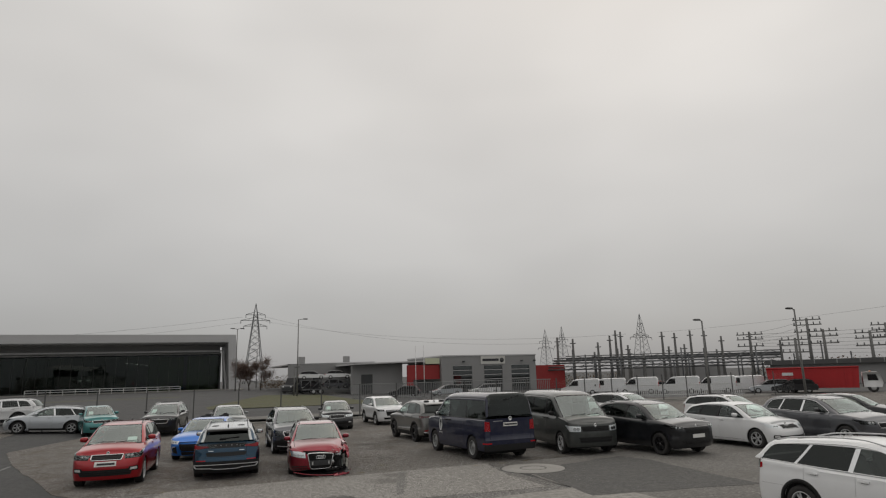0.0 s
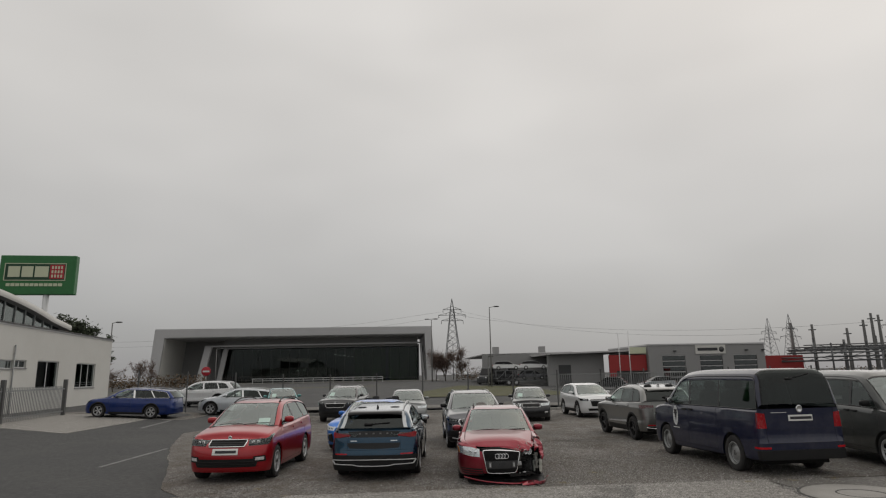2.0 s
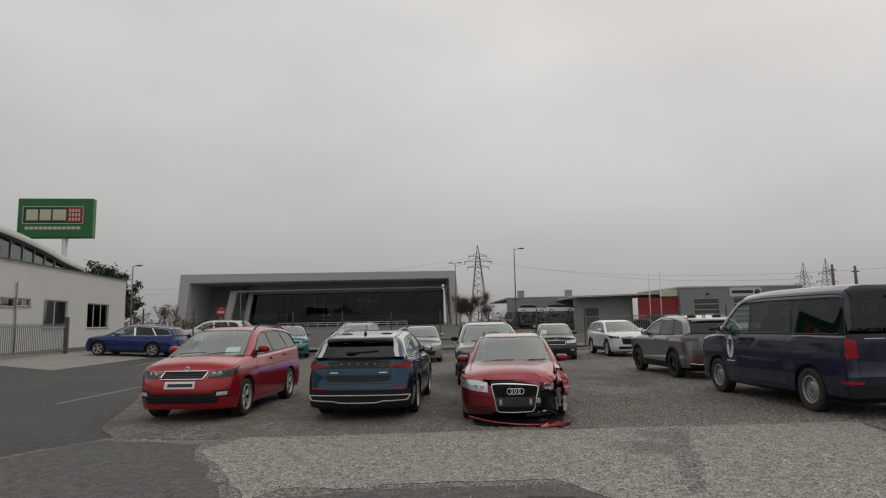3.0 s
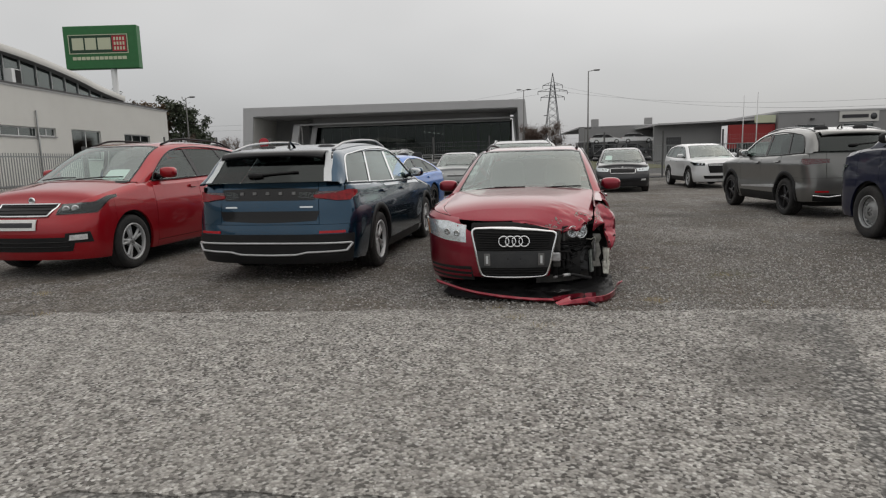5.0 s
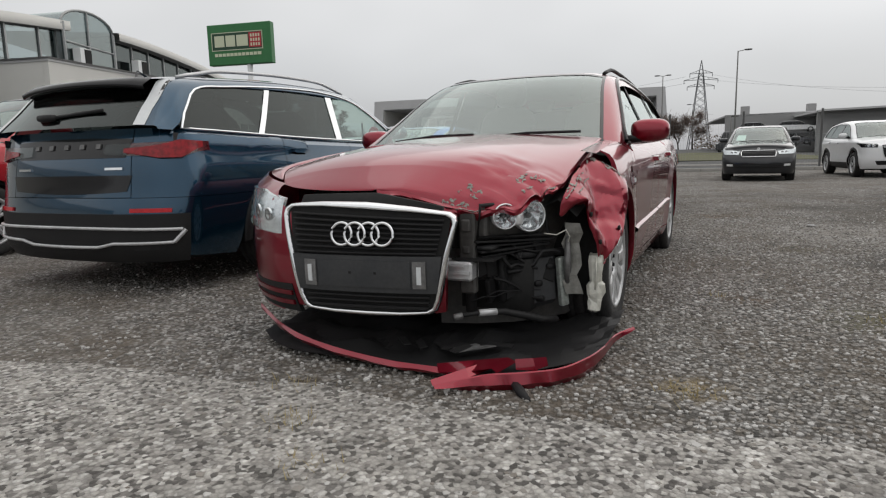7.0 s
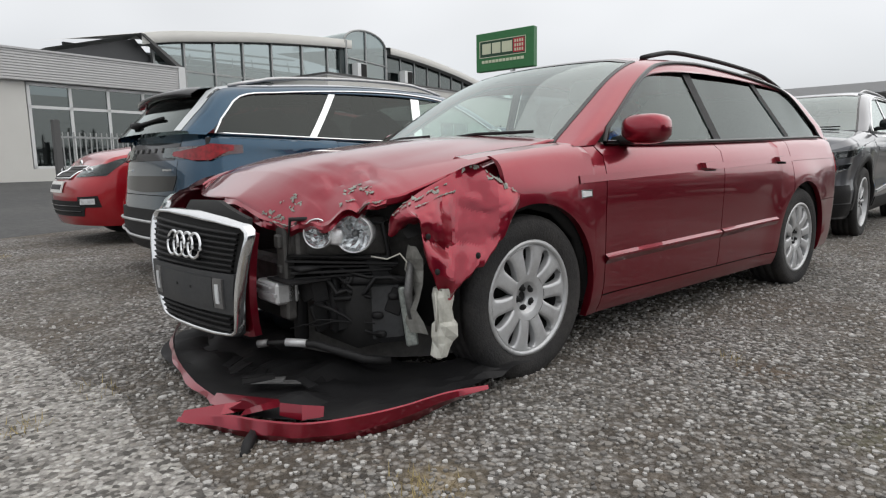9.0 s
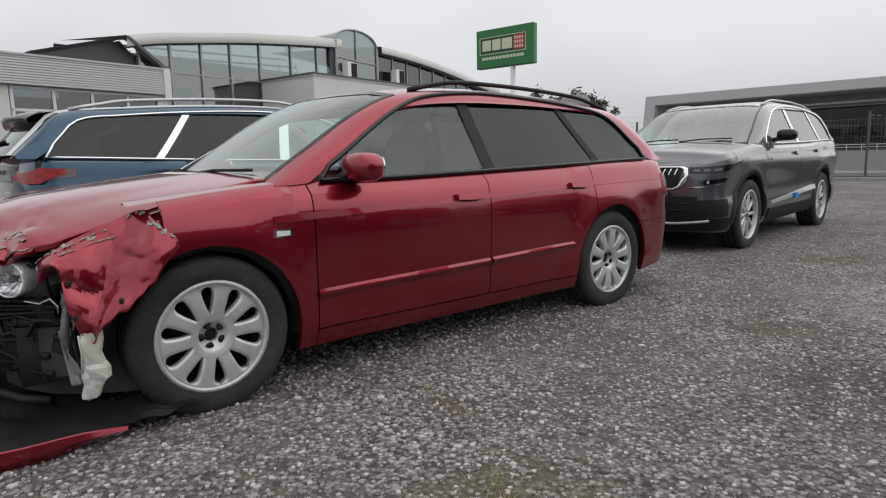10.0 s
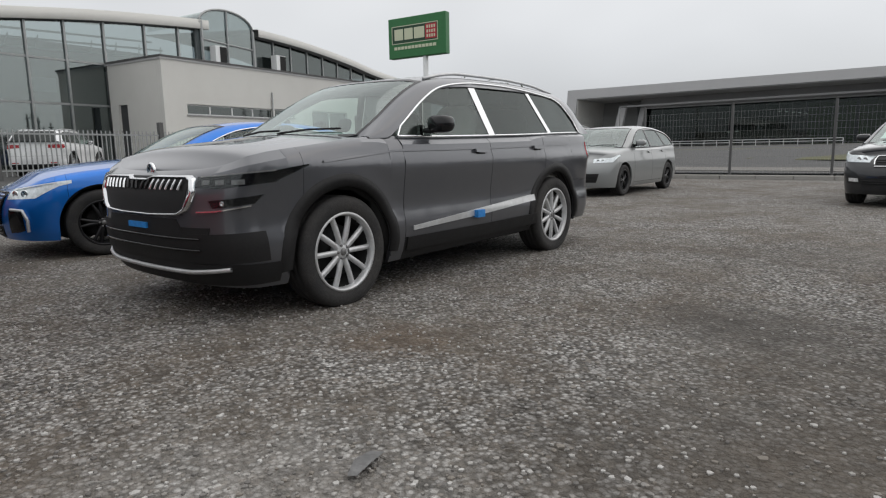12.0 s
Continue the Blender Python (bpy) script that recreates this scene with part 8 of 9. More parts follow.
part("inner_frame", merge(quad_prism([(7.2, 0.8), (8.9, 8.95), (10.3, 8.9), (8.6, 0.8)], 4, 4.8), quad_prism([(8.9, 9.0), (54.2, 9.25), (54.2, 8.95), (8.9, 8.7)], 4, 4.5), quad_prism([(53.9, 9.2), (54.25, 9.2), (55.0, 0.8), (54.7, 0.8)], 4, 4.5)), PANEL_GREY, hall, "pale inner portal frame", smooth=False)
part("second_frame", merge(quad_prism([(10.6, 0.8), (11.9, 8.5), (12.9, 8.5), (11.6, 0.8)], 7, 7.6), quad_prism([(11.9, 8.55), (53.6, 8.75), (53.6, 8.58), (11.9, 8.35)], 7, 7.3)), PANEL_GREY, hall, smooth=False)
part("upper_fascia", quad_prism([(12.0, 8.5), (53.6, 8.7), (53.6, 10.5), (12, 10.4)], 7.4, 7.6), FACADE, hall, smooth=False)
part("recess_wall", box(1.2, 13.4, 0.9, 11.2, 13.7, 10.5), FACADE, hall, smooth=False)
part("plinth", box(-2, -0.6, 0, 58, 9.2, 1.15), CONCRETE, hall, smooth=False)
part("interior", merge(box(10.6, 20, 0.9, 54, 20.3, 9), box(10.6, 9, 8.6, 54, 20, 8.9), box(10.6, 9, 0.9, 10.9, 20, 9), box(53.7, 9, 0.9, 54, 20, 9), box(26, 14, 0.9, 34, 14.2, 4.6), box(14, 16, 0.9, 22, 16.2, 5.4)), DARK_ROOM, hall, smooth=False)
part("green_wall", box(39.5, 13, 0.9, 46.5, 13.2, 8.2), GREEN_ROOM, hall, "green interior wall behind the glass", smooth=False)
part("green_wall", box(47.2, 10.5, 0.9, 53.6, 10.7, 8.3), GREEN_ROOM, hall, smooth=False)
pane = mull = None
for k in range(21):
    x = 11.6 + 2.0 * k
    pane = part("glass_pane", pane.data if pane else box(0.03, 0, 0, 1.97, 0.04, 7.3), None if pane else GLAZE_HALL, hall, smooth=False)
    pane.location = (x, 9.0, 1.2)
    mull = part("mullion", mull.data if mull else box(-0.02, -0.04, 0, 0.02, 0.04, 7.35), None if mull else FRAME_DARK, hall, smooth=False)
    mull.location = (x, 9.0, 1.18)
for x, y, z in ((35.3, 12, 7.0), (36.2, 13, 6.9), (37.1, 14, 6.8), (38.0, 15, 6.7), (38.9, 16, 6.6), (27.0, 12, 3.6), (28.4, 12, 3.7)):
    part("hall_lamp", box(x - 0.25, y - 0.1, z, x + 0.25, y + 0.1, z + 0.08), GLOW, hall, "small lit ceiling lamp", smooth=False)
rail = thing("handrail", "pale steel handrail on the hall forecourt", "railing", wall_frame((-87.5, 113.66), (0.94493, 0.32728)) @ Matrix.Translation((0, -1.2, 0)))
for z in (1.6, 2.0):
    part("rail_bar", tube([(20, 0, z), (46, 0, z)], 0.06, 6), FRAME_WHITE, rail)
post = None
for k in range(14):
    post = part("rail_post", post.data if post else tube([(0, 0, 0), (0, 0, 2.0)], 0.05, 6), None if post else FRAME_WHITE, rail)
    post.location = (20 + 2 * k, 0, 0)

# the market building with its arched roof
market = thing("market_building", "off-white market building with an arched roof and glass front", "building", wall_frame((-31.58, 30.15), (-0.408, 0.913)) @ Matrix.Diagonal((1, 1, 1, 1)))


def mb(name, piece, mat, label="", smooth=False, parent=None):
    return part(name, piece, mat, parent or market, label, smooth)


# front wall with openings; x runs along the front to the north, y goes back
holes = [(1.25, 6.75, 2.98, 3.5), (9.9, 13.1, 1.75, 3.55), (16.1, 19.9, 1.72, 3.52), (6.9, 8.4, 3.05, 3.52)]
xs_cut = sorted({0.0, 23.2, *[h[0] for h in holes], *[h[1] for h in holes]})
wall = []
for a, b in zip(xs_cut, xs_cut[1:]):
    inside = sorted([(h[2], h[3]) for h in holes if h[0] <= a + 1e-6 and h[1] >= b - 1e-6])
    z = -0.2
    for z0, z1 in inside + [(5.5, 5.5)]:
        mb("wall_panel", box(a, 0, z, b, 0.3, z0), PANEL_WHITE)
        z = z1
mb("gable_wall", merge(box(0.0, 0.31, -0.2, 0.3, 2.95, 5.5), box(0.0, 3.7, -0.2, 0.3, 4.4, 5.5), box(0.0, 2.95, 3.55, 0.3, 3.7, 5.5)), PANEL_WHITE)
mb("side_door", box(0.1, 2.96, -0.2, 0.16, 3.69, 3.54), FRAME_DARK, "dark steel side door")
mb("far_wall", box(22.9, 0.31, -0.2, 23.2, 24, 5.5), PANEL_WHITE)
mb("flat_roof", box(-0.05, -0.05, 5.5, 23.25, 6.0, 5.62), PANEL_GREY)
mb("coping", merge(box(-0.08, -0.1, 5.6, 23.3, 0.06, 5.68), box(-0.1, 0.06, 5.6, 0.05, 4.4, 5.68)), SHADE_GREY)
for (x0, x1, z0, z1) in holes:
    n = max(2, int((x1 - x0) / 1.25))
    w = mb("window", merge(box(x0, 0.1, z0, x1, 0.16, z0 + 0.06), box(x0, 0.1, z1 - 0.06, x1, 0.16, z1), *[box(x0 + (x1 - x0) * k / n - 0.035, 0.1, z0, x0 + (x1 - x0) * k / n + 0.035, 0.16, z1) for k in range(n + 1)]), FRAME_WHITE)
    for k in range(n):
        mb("pane", box(x0 + (x1 - x0) * k / n + 0.04, 0.12, z0 + 0.05, x0 + (x1 - x0) * (k + 1) / n - 0.04, 0.14, z1 - 0.05), GLAZE, parent=w)
    mb("sill", box(x0 - 0.05, -0.06, z0 - 0.06, x1 + 0.05, 0.1, z0), FACADE, parent=w)
mb("drainpipe", tube([(6.7, -0.08, -0.1), (6.7, -0.08, 4.4)], 0.045, 8), GALV, smooth=True)
mb("interior", merge(box(0.4, 4.0, 0, 22.8, 4.2, 5.4), box(-6.8, 14, 0, 24, 14.2, 8)), DARK_ROOM)
# arched roof edge, 4.4 m back: height along the front
arch = [(-7.6, 7.0), (-6.3, 7.3), (-4.4, 7.58), (-0.8, 8.06), (3.0, 8.44), (6.1, 8.66), (9.6, 8.66), (12.5, 8.52), (15.5, 8.24), (18.5, 7.85), (21.1, 7.4), (24.7, 6.98)]
zr_at = lambda x: spline(arch, x)
steps = [-7.6 + 13.7 * k / 16 for k in range(17)]
roof_l = [[(x, 4.15, zr_at(x) - 0.5), (x, 4.1, zr_at(x) - 0.46), (x, 4.1, zr_at(x)), (x, 4.3, zr_at(x) + 0.04), (x + 0.2, 16, zr_at(x) + 1.2)] for x in steps]
mb("arched_roof", grid(roof_l), PANEL_WHITE, smooth=True)
mb("roof_soffit", grid([[(x, 4.15, zr_at(x) - 0.5), (x, 5.0, zr_at(x) - 0.52)] for x in steps]), SHADE_GREY)
steps_r = [9.6 + 15.1 * k / 16 for k in range(17)]
mb("arched_roof", grid([[(x, 3.95, zr_at(x) - 0.42), (x, 3.9, zr_at(x) - 0.38), (x, 3.9, zr_at(x)), (x, 4.1, zr_at(x) + 0.04), (x, 16, zr_at(x) + 1.0)] for x in steps_r]), PANEL_WHITE, smooth=True)
mb("roof_soffit", grid([[(x, 3.95, zr_at(x) - 0.42), (x, 5.0, zr_at(x) - 0.44)] for x in steps_r]), SHADE_GREY)
mb("roof_end", quad_prism([(-7.7, 7.0), (-7.5, 6.98), (-5.6, 5.6), (-5.9, 5.6)], 4.0, 4.5), SHADE_GREY, "dark slanted roof end")
mb("canopy", grid([[(-7.6, 4.2, 7.0), (-8.2, 9.0, 6.2)], [(-11.5, 4.6, 5.9), (-12.0, 9.0, 5.6)]]), GALV)
mb("canopy_underside", quad_prism([(-7.6, 6.85), (-11.4, 5.75), (-11.4, 5.55), (-6.4, 5.55)], 4.8, 5.0), FRAME_DARK)
# glazed front under the arch
bays = [-6.9, -5.3, -3.6, -1.86, 0.05, 2.27, 4.3, 5.47]
for n, (a, b) in enumerate(zip(bays, bays[1:])):
    floor_z = 0.1 if b <= 0.2 else 5.6
    levels = [0.1, 3.55, 5.6] if b <= 0.2 else [5.6]
    top = lambda x: zr_at(x) - 0.5
    for z0, z1 in zip(levels, levels[1:] + [None]):
        za, zb = (z1, z1) if z1 else (top(a), top(b))
        mb("glass_pane", quad_prism([(a + 0.05, z0 + 0.04), (b - 0.05, z0 + 0.04), (b - 0.05, zb - 0.04), (a + 0.05, za - 0.04)], 4.55, 4.58), GLAZE_PALE)
        mb("transom", box(a, 4.5, z0 - 0.05, b, 4.64, z0 + 0.05), GALV)
    mb("mullion", box(a - 0.05, 4.46, floor_z, a + 0.05, 4.66, top(a)), GALV)
mb("mullion", box(5.42, 4.46, 5.6, 5.85, 4.66, zr_at(5.5) - 0.5), GALV)
for n, z in enumerate((6.3, 6.9, 7.5)):
    mb("roof_truss", tube([(-6, 7.5 + n, z), (6, 7.5 + n, z + 0.5)], 0.06, 6), FRAME_WHITE, smooth=True)
for k in range(9):
    mb("truss_web", tube([(-6 + 1.4 * k, 7.5, 6.35 + 0.06 * k), (-5.3 + 1.4 * k, 8.5, 7.1 + 0.06 * k)], 0.035, 5), FRAME_WHITE, smooth=True)
mb("entrance_block", box(-4.9, 9.0, 0, -0.4, 9.4, 3.5), FACADE)
mb("inner_display", box(-2.4, 7.0, 4.3, -1.2, 7.1, 5.0), FRAME_WHITE)
# rounded glass lantern
lant = []
for k in range(13):
    g = math.pi * k / 12
    lant.append((7.4 - 1.95 * math.cos(g), 8.45 + 0.98 * math.sin(g) ** 0.9))
mb("lantern_glass", quad_prism([(5.5, 5.6)] + lant + [(9.35, 5.6)], 4.2, 4.23), GLAZE_PALE, "rounded glass lantern over the entrance")
mb("lantern_roof", grid([[(x, 4.1, z), (x, 9, z)] for x, z in lant]), GLAZE_PALE, smooth=True)
mb("lantern_frame", merge(tube([(x, 4.15, z) for x, z in lant], 0.07, 6), tube([(7.4, 4.15, 5.6), (7.4, 4.15, 9.4)], 0.06, 6), tube([(5.5, 4.15, 7.6), (9.35, 4.15, 7.4)], 0.05, 6), tube([(9.35, 4.15, 5.6), (9.35, 4.15, 8.5)], 0.09, 6), tube([(5.6, 4.15, 5.6), (5.6, 4.15, 8.6)], 0.09, 6)), GALV)
for x in (6.35, 11.0):
    mb("roof_vent", merge(box(x - 0.3, 3.6, 5.9, x + 0.5, 4.1, 7.25)), FRAME_WHITE)
    mb("vent_opening", box(x + 0.0, 3.56, 6.0, x + 0.46, 3.6, 7.2), CAVITY)
# clerestory strip right of the lantern
for k in range(9):
    a, b = 9.7 + 1.55 * k, 9.7 + 1.55 * (k + 1)
    mb("glass_pane", quad_prism([(a + 0.04, 5.66), (b - 0.04, 5.66), (b - 0.04, zr_at(b) - 0.44), (a + 0.04, zr_at(a) - 0.44)], 4.5, 4.53), GLAZE)
    mb("mullion", box(a - 0.04, 4.42, 5.6, a + 0.04, 4.6, zr_at(a) - 0.42), GALV)
# low wing with ribbed fascia
wing = thing("low_wing", "low wing with a ribbed pale fascia and white-framed windows", "building", wall_frame((-31.58, 30.15), (-0.408, 0.913)))
ribs = None
part("fascia_back", box(-40, 3.5, 4.34, -6.35, 4.2, 5.5), FASCIA, wing, smooth=False)
for k in range(11):
    ribs = part("fascia_rib", ribs.data if ribs else quad_prism([(-40, 0.0), (-6.3, 0.0), (-6.3, 0.085), (-40, 0.085)], 3.42, 3.5), None if ribs else FASCIA, wing, smooth=False)
    ribs.location = (0, 0, 4.36 + 0.105 * k)
part("fascia_end", box(-6.34, 3.38, 4.2, -6.0, 4.4, 5.58), FRAME_WHITE, wing, smooth=False)
part("roof_edge", box(-40, 3.36, 5.5, -6.3, 10, 5.58), PANEL_GREY, wing, smooth=False)
part("wall", merge(box(-40, 3.7, 0, -12.75, 3.95, 4.34), box(-12.75, 3.7, 0, -6.3, 3.95, 0.9), box(-6.6, 3.7, 0.9, -6.1, 3.95, 4.34)), PANEL_WHITE, wing, smooth=False)
for k in range(4):
    a = -12.7 + 1.55 * k
    b = a + 1.55
    w = part("window", merge(box(a, 3.72, 0.9, a + 0.12, 3.86, 4.3), box(a, 3.72, 3.3, b, 3.86, 3.42), box(a, 3.72, 4.2, b, 3.86, 4.32), box(a, 3.72, 0.9, b, 3.86, 1.0)), FRAME_WHITE, wing, smooth=False)
    part("pane", merge(box(a + 0.12, 3.78, 1.0, b, 3.8, 3.3), box(a + 0.12, 3.78, 3.42, b, 3.8, 4.2)), GLAZE, w, smooth=False)
part("room", box(-13, 8, 0, -6, 8.2, 4.3), FACADE, wing, smooth=False)

# pylon sign: green box with plain marks
board = thing("pylon_sign", "green box sign on a tall pale post", "sign", wall_frame((-69.5, 64.43), (0.9215, 0.3885)))
part("box", box(0, -0.9, 12.45, 8.45, 0.0, 17.2, 0.06), SIGN_GREEN, board, smooth=False)
part("panel", box(0.65, -0.94, 14.2, 7.3, -0.9, 16.15, 0.02), SIGN_DARK, board, smooth=False)
part("panel_edge", merge(box(0.6, -0.96, 14.12, 7.35, -0.9, 14.2), box(0.6, -0.96, 16.15, 7.35, -0.9, 16.23), box(0.57, -0.96, 14.12, 0.65, -0.9, 16.23), box(7.3, -0.96, 14.12, 7.38, -0.9, 16.23)), SIGN_CREAM, board, smooth=False)
for x0, x1 in ((1.0, 2.3), (2.5, 3.75), (3.95, 5.45)):
    part("mark", box(x0, -0.98, 14.55, x1, -0.94, 15.85, 0.01), SIGN_CREAM, board, smooth=False)
part("red_square", box(5.6, -0.97, 14.35, 7.2, -0.94, 16.05, 0.01), SIGN_RED, board, smooth=False)
for n in range(12):
    part("red_square_mark", box(5.8 + 0.34 * (n % 4), -0.985, 14.5 + 0.52 * (n // 4), 6.0 + 0.34 * (n % 4), -0.97, 14.85 + 0.52 * (n // 4)), SIGN_CREAM, board, smooth=False)
part("strapline", box(0.9, -0.93, 13.45, 7.1, -0.9, 13.8), SIGN_CREAM, board, smooth=False)
for k in range(11):
    part("strapline_gap", box(1.35 + 0.52 * k, -0.945, 13.4, 1.42 + 0.52 * k, -0.93, 13.85), SIGN_GREEN, board, smooth=False)
part("post", tube([(5.25, -0.45, 0.2), (5.25, -0.45, 12.5)], 0.32, 16), FRAME_WHITE, board)

# workshop with roller doors
ws_m = wall_frame((6.42, 100.02), (0.947, 0.321))
shop = thing("workshop", "grey workshop with three roller doors and a red corner", "building", ws_m)
doors = [(2.0, 5.4), (7.6, 11.0), (12.7, 16.2)]
edges = sorted({0.0, 17.45, *[v for d in doors for v in d]})
for a, b in zip(edges, edges[1:]):
    part("wall_panel", box(a, 0, 4.25 if (a, b) in doors else 0, b, 0.3, 5.7), FACADE, shop, smooth=False)
for piece in (box(0, 0.3, 0, 0.3, 16, 5.7), box(17.15, 0.3, 0, 17.45, 16, 5.7), box(0, 16, 0, 17.45, 16.3, 5.7)):
    part("side_wall", piece, FACADE, shop, smooth=False)
part("roof", box(-0.1, -0.1, 5.7, 17.55, 16.4, 5.9), PANEL_GREY, shop, smooth=False)
for a, b in doors:
    d = part("roller_door", box(a, 0.12, 0, b, 0.18, 4.25), FRAME_DARK, shop, smooth=False)
    for k in range(5):
        part("door_slat", box(a + 0.1, 0.06, 0.6 + 0.75 * k, b - 0.1, 0.12, 1.1 + 0.75 * k), GLAZE, d, smooth=False)
        part("door_bar", box(a + 0.02, 0.05, 1.15 + 0.75 * k, b - 0.02, 0.11, 1.25 + 0.75 * k), PANEL_GREY, d, smooth=False)
part("name_board", box(7.0, -0.12, 4.4, 11.5, 0, 5.65), PANEL_WHITE, shop, smooth=False)
part("name_bar", box(7.3, -0.15, 4.85, 10.3, -0.12, 5.25), INK, shop, smooth=False)
part("name_mark", lathe([(0, -0.14), (0.4, -0.14), (0.4, -0.1)], 10), FRAME_DARK, shop).location = (10.9, 0, 5.0)
for x in (3.7, 14.5, 17.0):
    part("wall_lamp", box(x, -0.3, 4.75, x + 0.35, 0, 4.95), FRAME_DARK, shop, smooth=False)
part("red_annex", box(17.6, 0.4, 0, 23.5, 8, 4.0), BARN_RED, shop, smooth=False)
west = thing("workshop_wing", "long low grey workshop wing with a red front", "building", ws_m)
part("red_front", merge(box(-5.6, 0.6, 2.2, -0.1, 0.9, 4.45), box(-5.6, 0.6, 0, -4.6, 0.9, 2.2)), BARN_RED, west, smooth=False)
part("wall", merge(box(-14, 3.0, 0, -5.6, 3.3, 4.9), box(-22, 14, 0, -7, 14.3, 5.3)), FACADE, west, smooth=False)
part("roof", quad_prism([(-14, 4.9), (-0.1, 5.2), (-0.1, 5.0), (-14, 4.7)], 0.9, 20), PANEL_GREY, west, smooth=False)
part("far_roof", quad_prism([(-22, 5.3), (-7, 5.5), (-7, 5.3), (-22, 5.1)], 14, 40), PANEL_GREY, west, smooth=False)
part("doorway", box(-12.4, 2.9, 0, -10.6, 3.0, 3.2), FRAME_DARK, west, smooth=False)
part("yellow_board", box(-2.6, 0.3, 4.6, -0.2, 0.5, 5.5), SIGN_CREAM, west, smooth=False)
for x in (-19.5, -11.5):
    part("roof_vent", box(x, 18, 5.3, x + 1, 19, 6.6), FACADE, west, smooth=False)


# poles, lamps and lattice
def street_lamp(x, y, h, arm, turn, label, double=False):
    t = thing("street_lamp", label, "lamp", pose(x, y, rise(x, y) - 0.05, 0, 0, turn))
    part("pole", tube([(0, 0, 0), (0, 0, h * 0.4), (0, 0, h)], [0.11, 0.09, 0.06], 8), POLE, t)
    for sx in ((1, -1) if double else (1,)):
        part("arm", tube([(0, 0, h - 0.05), (sx * arm, 0, h + 0.08)], 0.04, 6), POLE, t)
        part("lantern", blob(sx * (arm + 0.3), 0, h + 0.08, 0.42, 0.16, 0.09, 3, 6, 10), SHADE_GREY, t)
    return t


street_lamp(-15.2, 92.95, 11.2, 0.7, 15, "tall grey street lamp with one arm")
street_lamp(-29.4, 113.7, 11.0, 0.5, 15, "grey twin-headed street lamp by the hall", True)
street_lamp(-15.9, 94.5, 4.2, 0.1, 15, "short grey post beside the tall lamp")
street_lamp(-34, 150, 9.0, 0.5, 190, "grey street lamp far down the road")
street_lamp(27.0, 53.9, 7.0, 0.3, 200, "grey street lamp by the substation")
street_lamp(33.35, 50.2, 7.5, 0.3, 200, "leaning grey street lamp by the substation")
street_lamp(-60.2, 72.2, 8.9, 0.5, 20, "grey street lamp behind the market")
street_lamp(-66.5, 104, 6.5, 0.4, 20, "grey street lamp before the hall")
for n, (x, y, h) in enumerate(((1.88, 83.2, 6.7), (2.8, 78.0, 6.5))):
    f = thing("flagpole", "thin pale flagpole without a flag", "flagpole", pose(x, y, 0))
    part("pole", tube([(0, 0, 0), (0, 0, h)], [0.06, 0.035], 6), FRAME_WHITE, f)


def pylon(x, y, z0, h, w, arms, label, turn=20):
    """A lattice mast: four legs, bracing and cross-arms."""
    t = thing("power_pylon", label, "pylon", pose(x, y, z0, 0, 0, turn))
    k = h / 40
    half = lambda z: w / 2 * (1 - 0.86 * min(z / (h * 0.86), 1.0)) + 0.02 * h * 0.3
    for sx in (1, -1):
        for sy in (1, -1):
            part("leg", tube([(sx * half(z), sy * half(z), z) for z in [h * 0.86 * j / 8 for j in range(9)]] + [(0, 0, h)], 0.16 * k, 4), LATTICE, t)
    lv = [h * 0.86 * (1 - (1 - j / 11) ** 1.25) for j in range(12)]
    brace = []
    for z0b, z1b in zip(lv, lv[1:]):
        a, b = half(z0b), half(z1b)
        for p, q in (((-a, -a), (b, -b)), ((a, -a), (-b, -b)), ((-a, a), (b, b)), ((a, a), (-b, b)), ((-a, -a), (-b, b)), ((a, a), (b, -b))):
            brace.append(tube([(*p, z0b), (*q, z1b)], 0.09 * k, 3))
    part("bracing", merge(*brace), LATTICE, t)
    for z, reach in arms:
        for s in (1, -1):
            part("cross_arm", merge(tube([(0, 0, z * h), (s * reach, 0, z * h - 0.1 * k)], 0.12 * k, 4), tube([(0, 0, z * h + 1.6 * k), (s * reach, 0, z * h)], 0.1 * k, 4), tube([(s * reach * 0.5, 0, z * h), (s * reach * 0.4, 0, z * h + 0.9 * k)], 0.08 * k, 3), tube([(s * reach, 0, z * h - 0.1 * k), (s * reach, 0, z * h - 1.6 * k)], 0.14 * k, 5)), LATTICE, t)
    return t


pylon(-76.9, 333.2, 0, 43, 9.5, ((0.72, 6.0), (0.79, 7.5), (0.86, 5)), "lattice power pylon with cross-arms")
pylon(92.5, 232.5, 0, 24, 6.5, ((0.62, 7.2), (0.66, 5)), "lattice power pylon over the substation", 35)
pylon(64.0, 242, 0, 20.5, 5.0, ((0.62, 4.8), (0.75, 3.5)), "lattice power pylon far off", 35)
pylon(57.5, 243, 0, 19.5, 5.0, ((0.62, 4.5), (0.75, 3.5)), "lattice power pylon far off", 35)

# substation
sub = thing("substation", "substation of concrete masts, steel gantries and busbars", "substation")
mast = None
rng = random.Random(11)
tall = [(38.4, 108.7, 9.8), (39.2, 108.4, 9.5), (35.4, 109.7, 7.8), (37.4, 109.0, 8.9), (45.7, 105.8, 9.2), (47.6, 105, 8.9), (49.9, 103.9, 9.2), (51.9, 102.9, 9.0), (54.2, 101.7, 8.0), (58.0, 99.6, 8.5), (62.5, 98.5, 7.0), (31.2, 111, 8.6), (28.6, 112, 9.0), (42.0, 112, 6.5), (44, 118, 7.5), (52.5, 112, 7.2), (56.5, 108, 6.0), (33.5, 106, 6.0), (41.0, 103, 5.5), (48.6, 110, 6.8)]
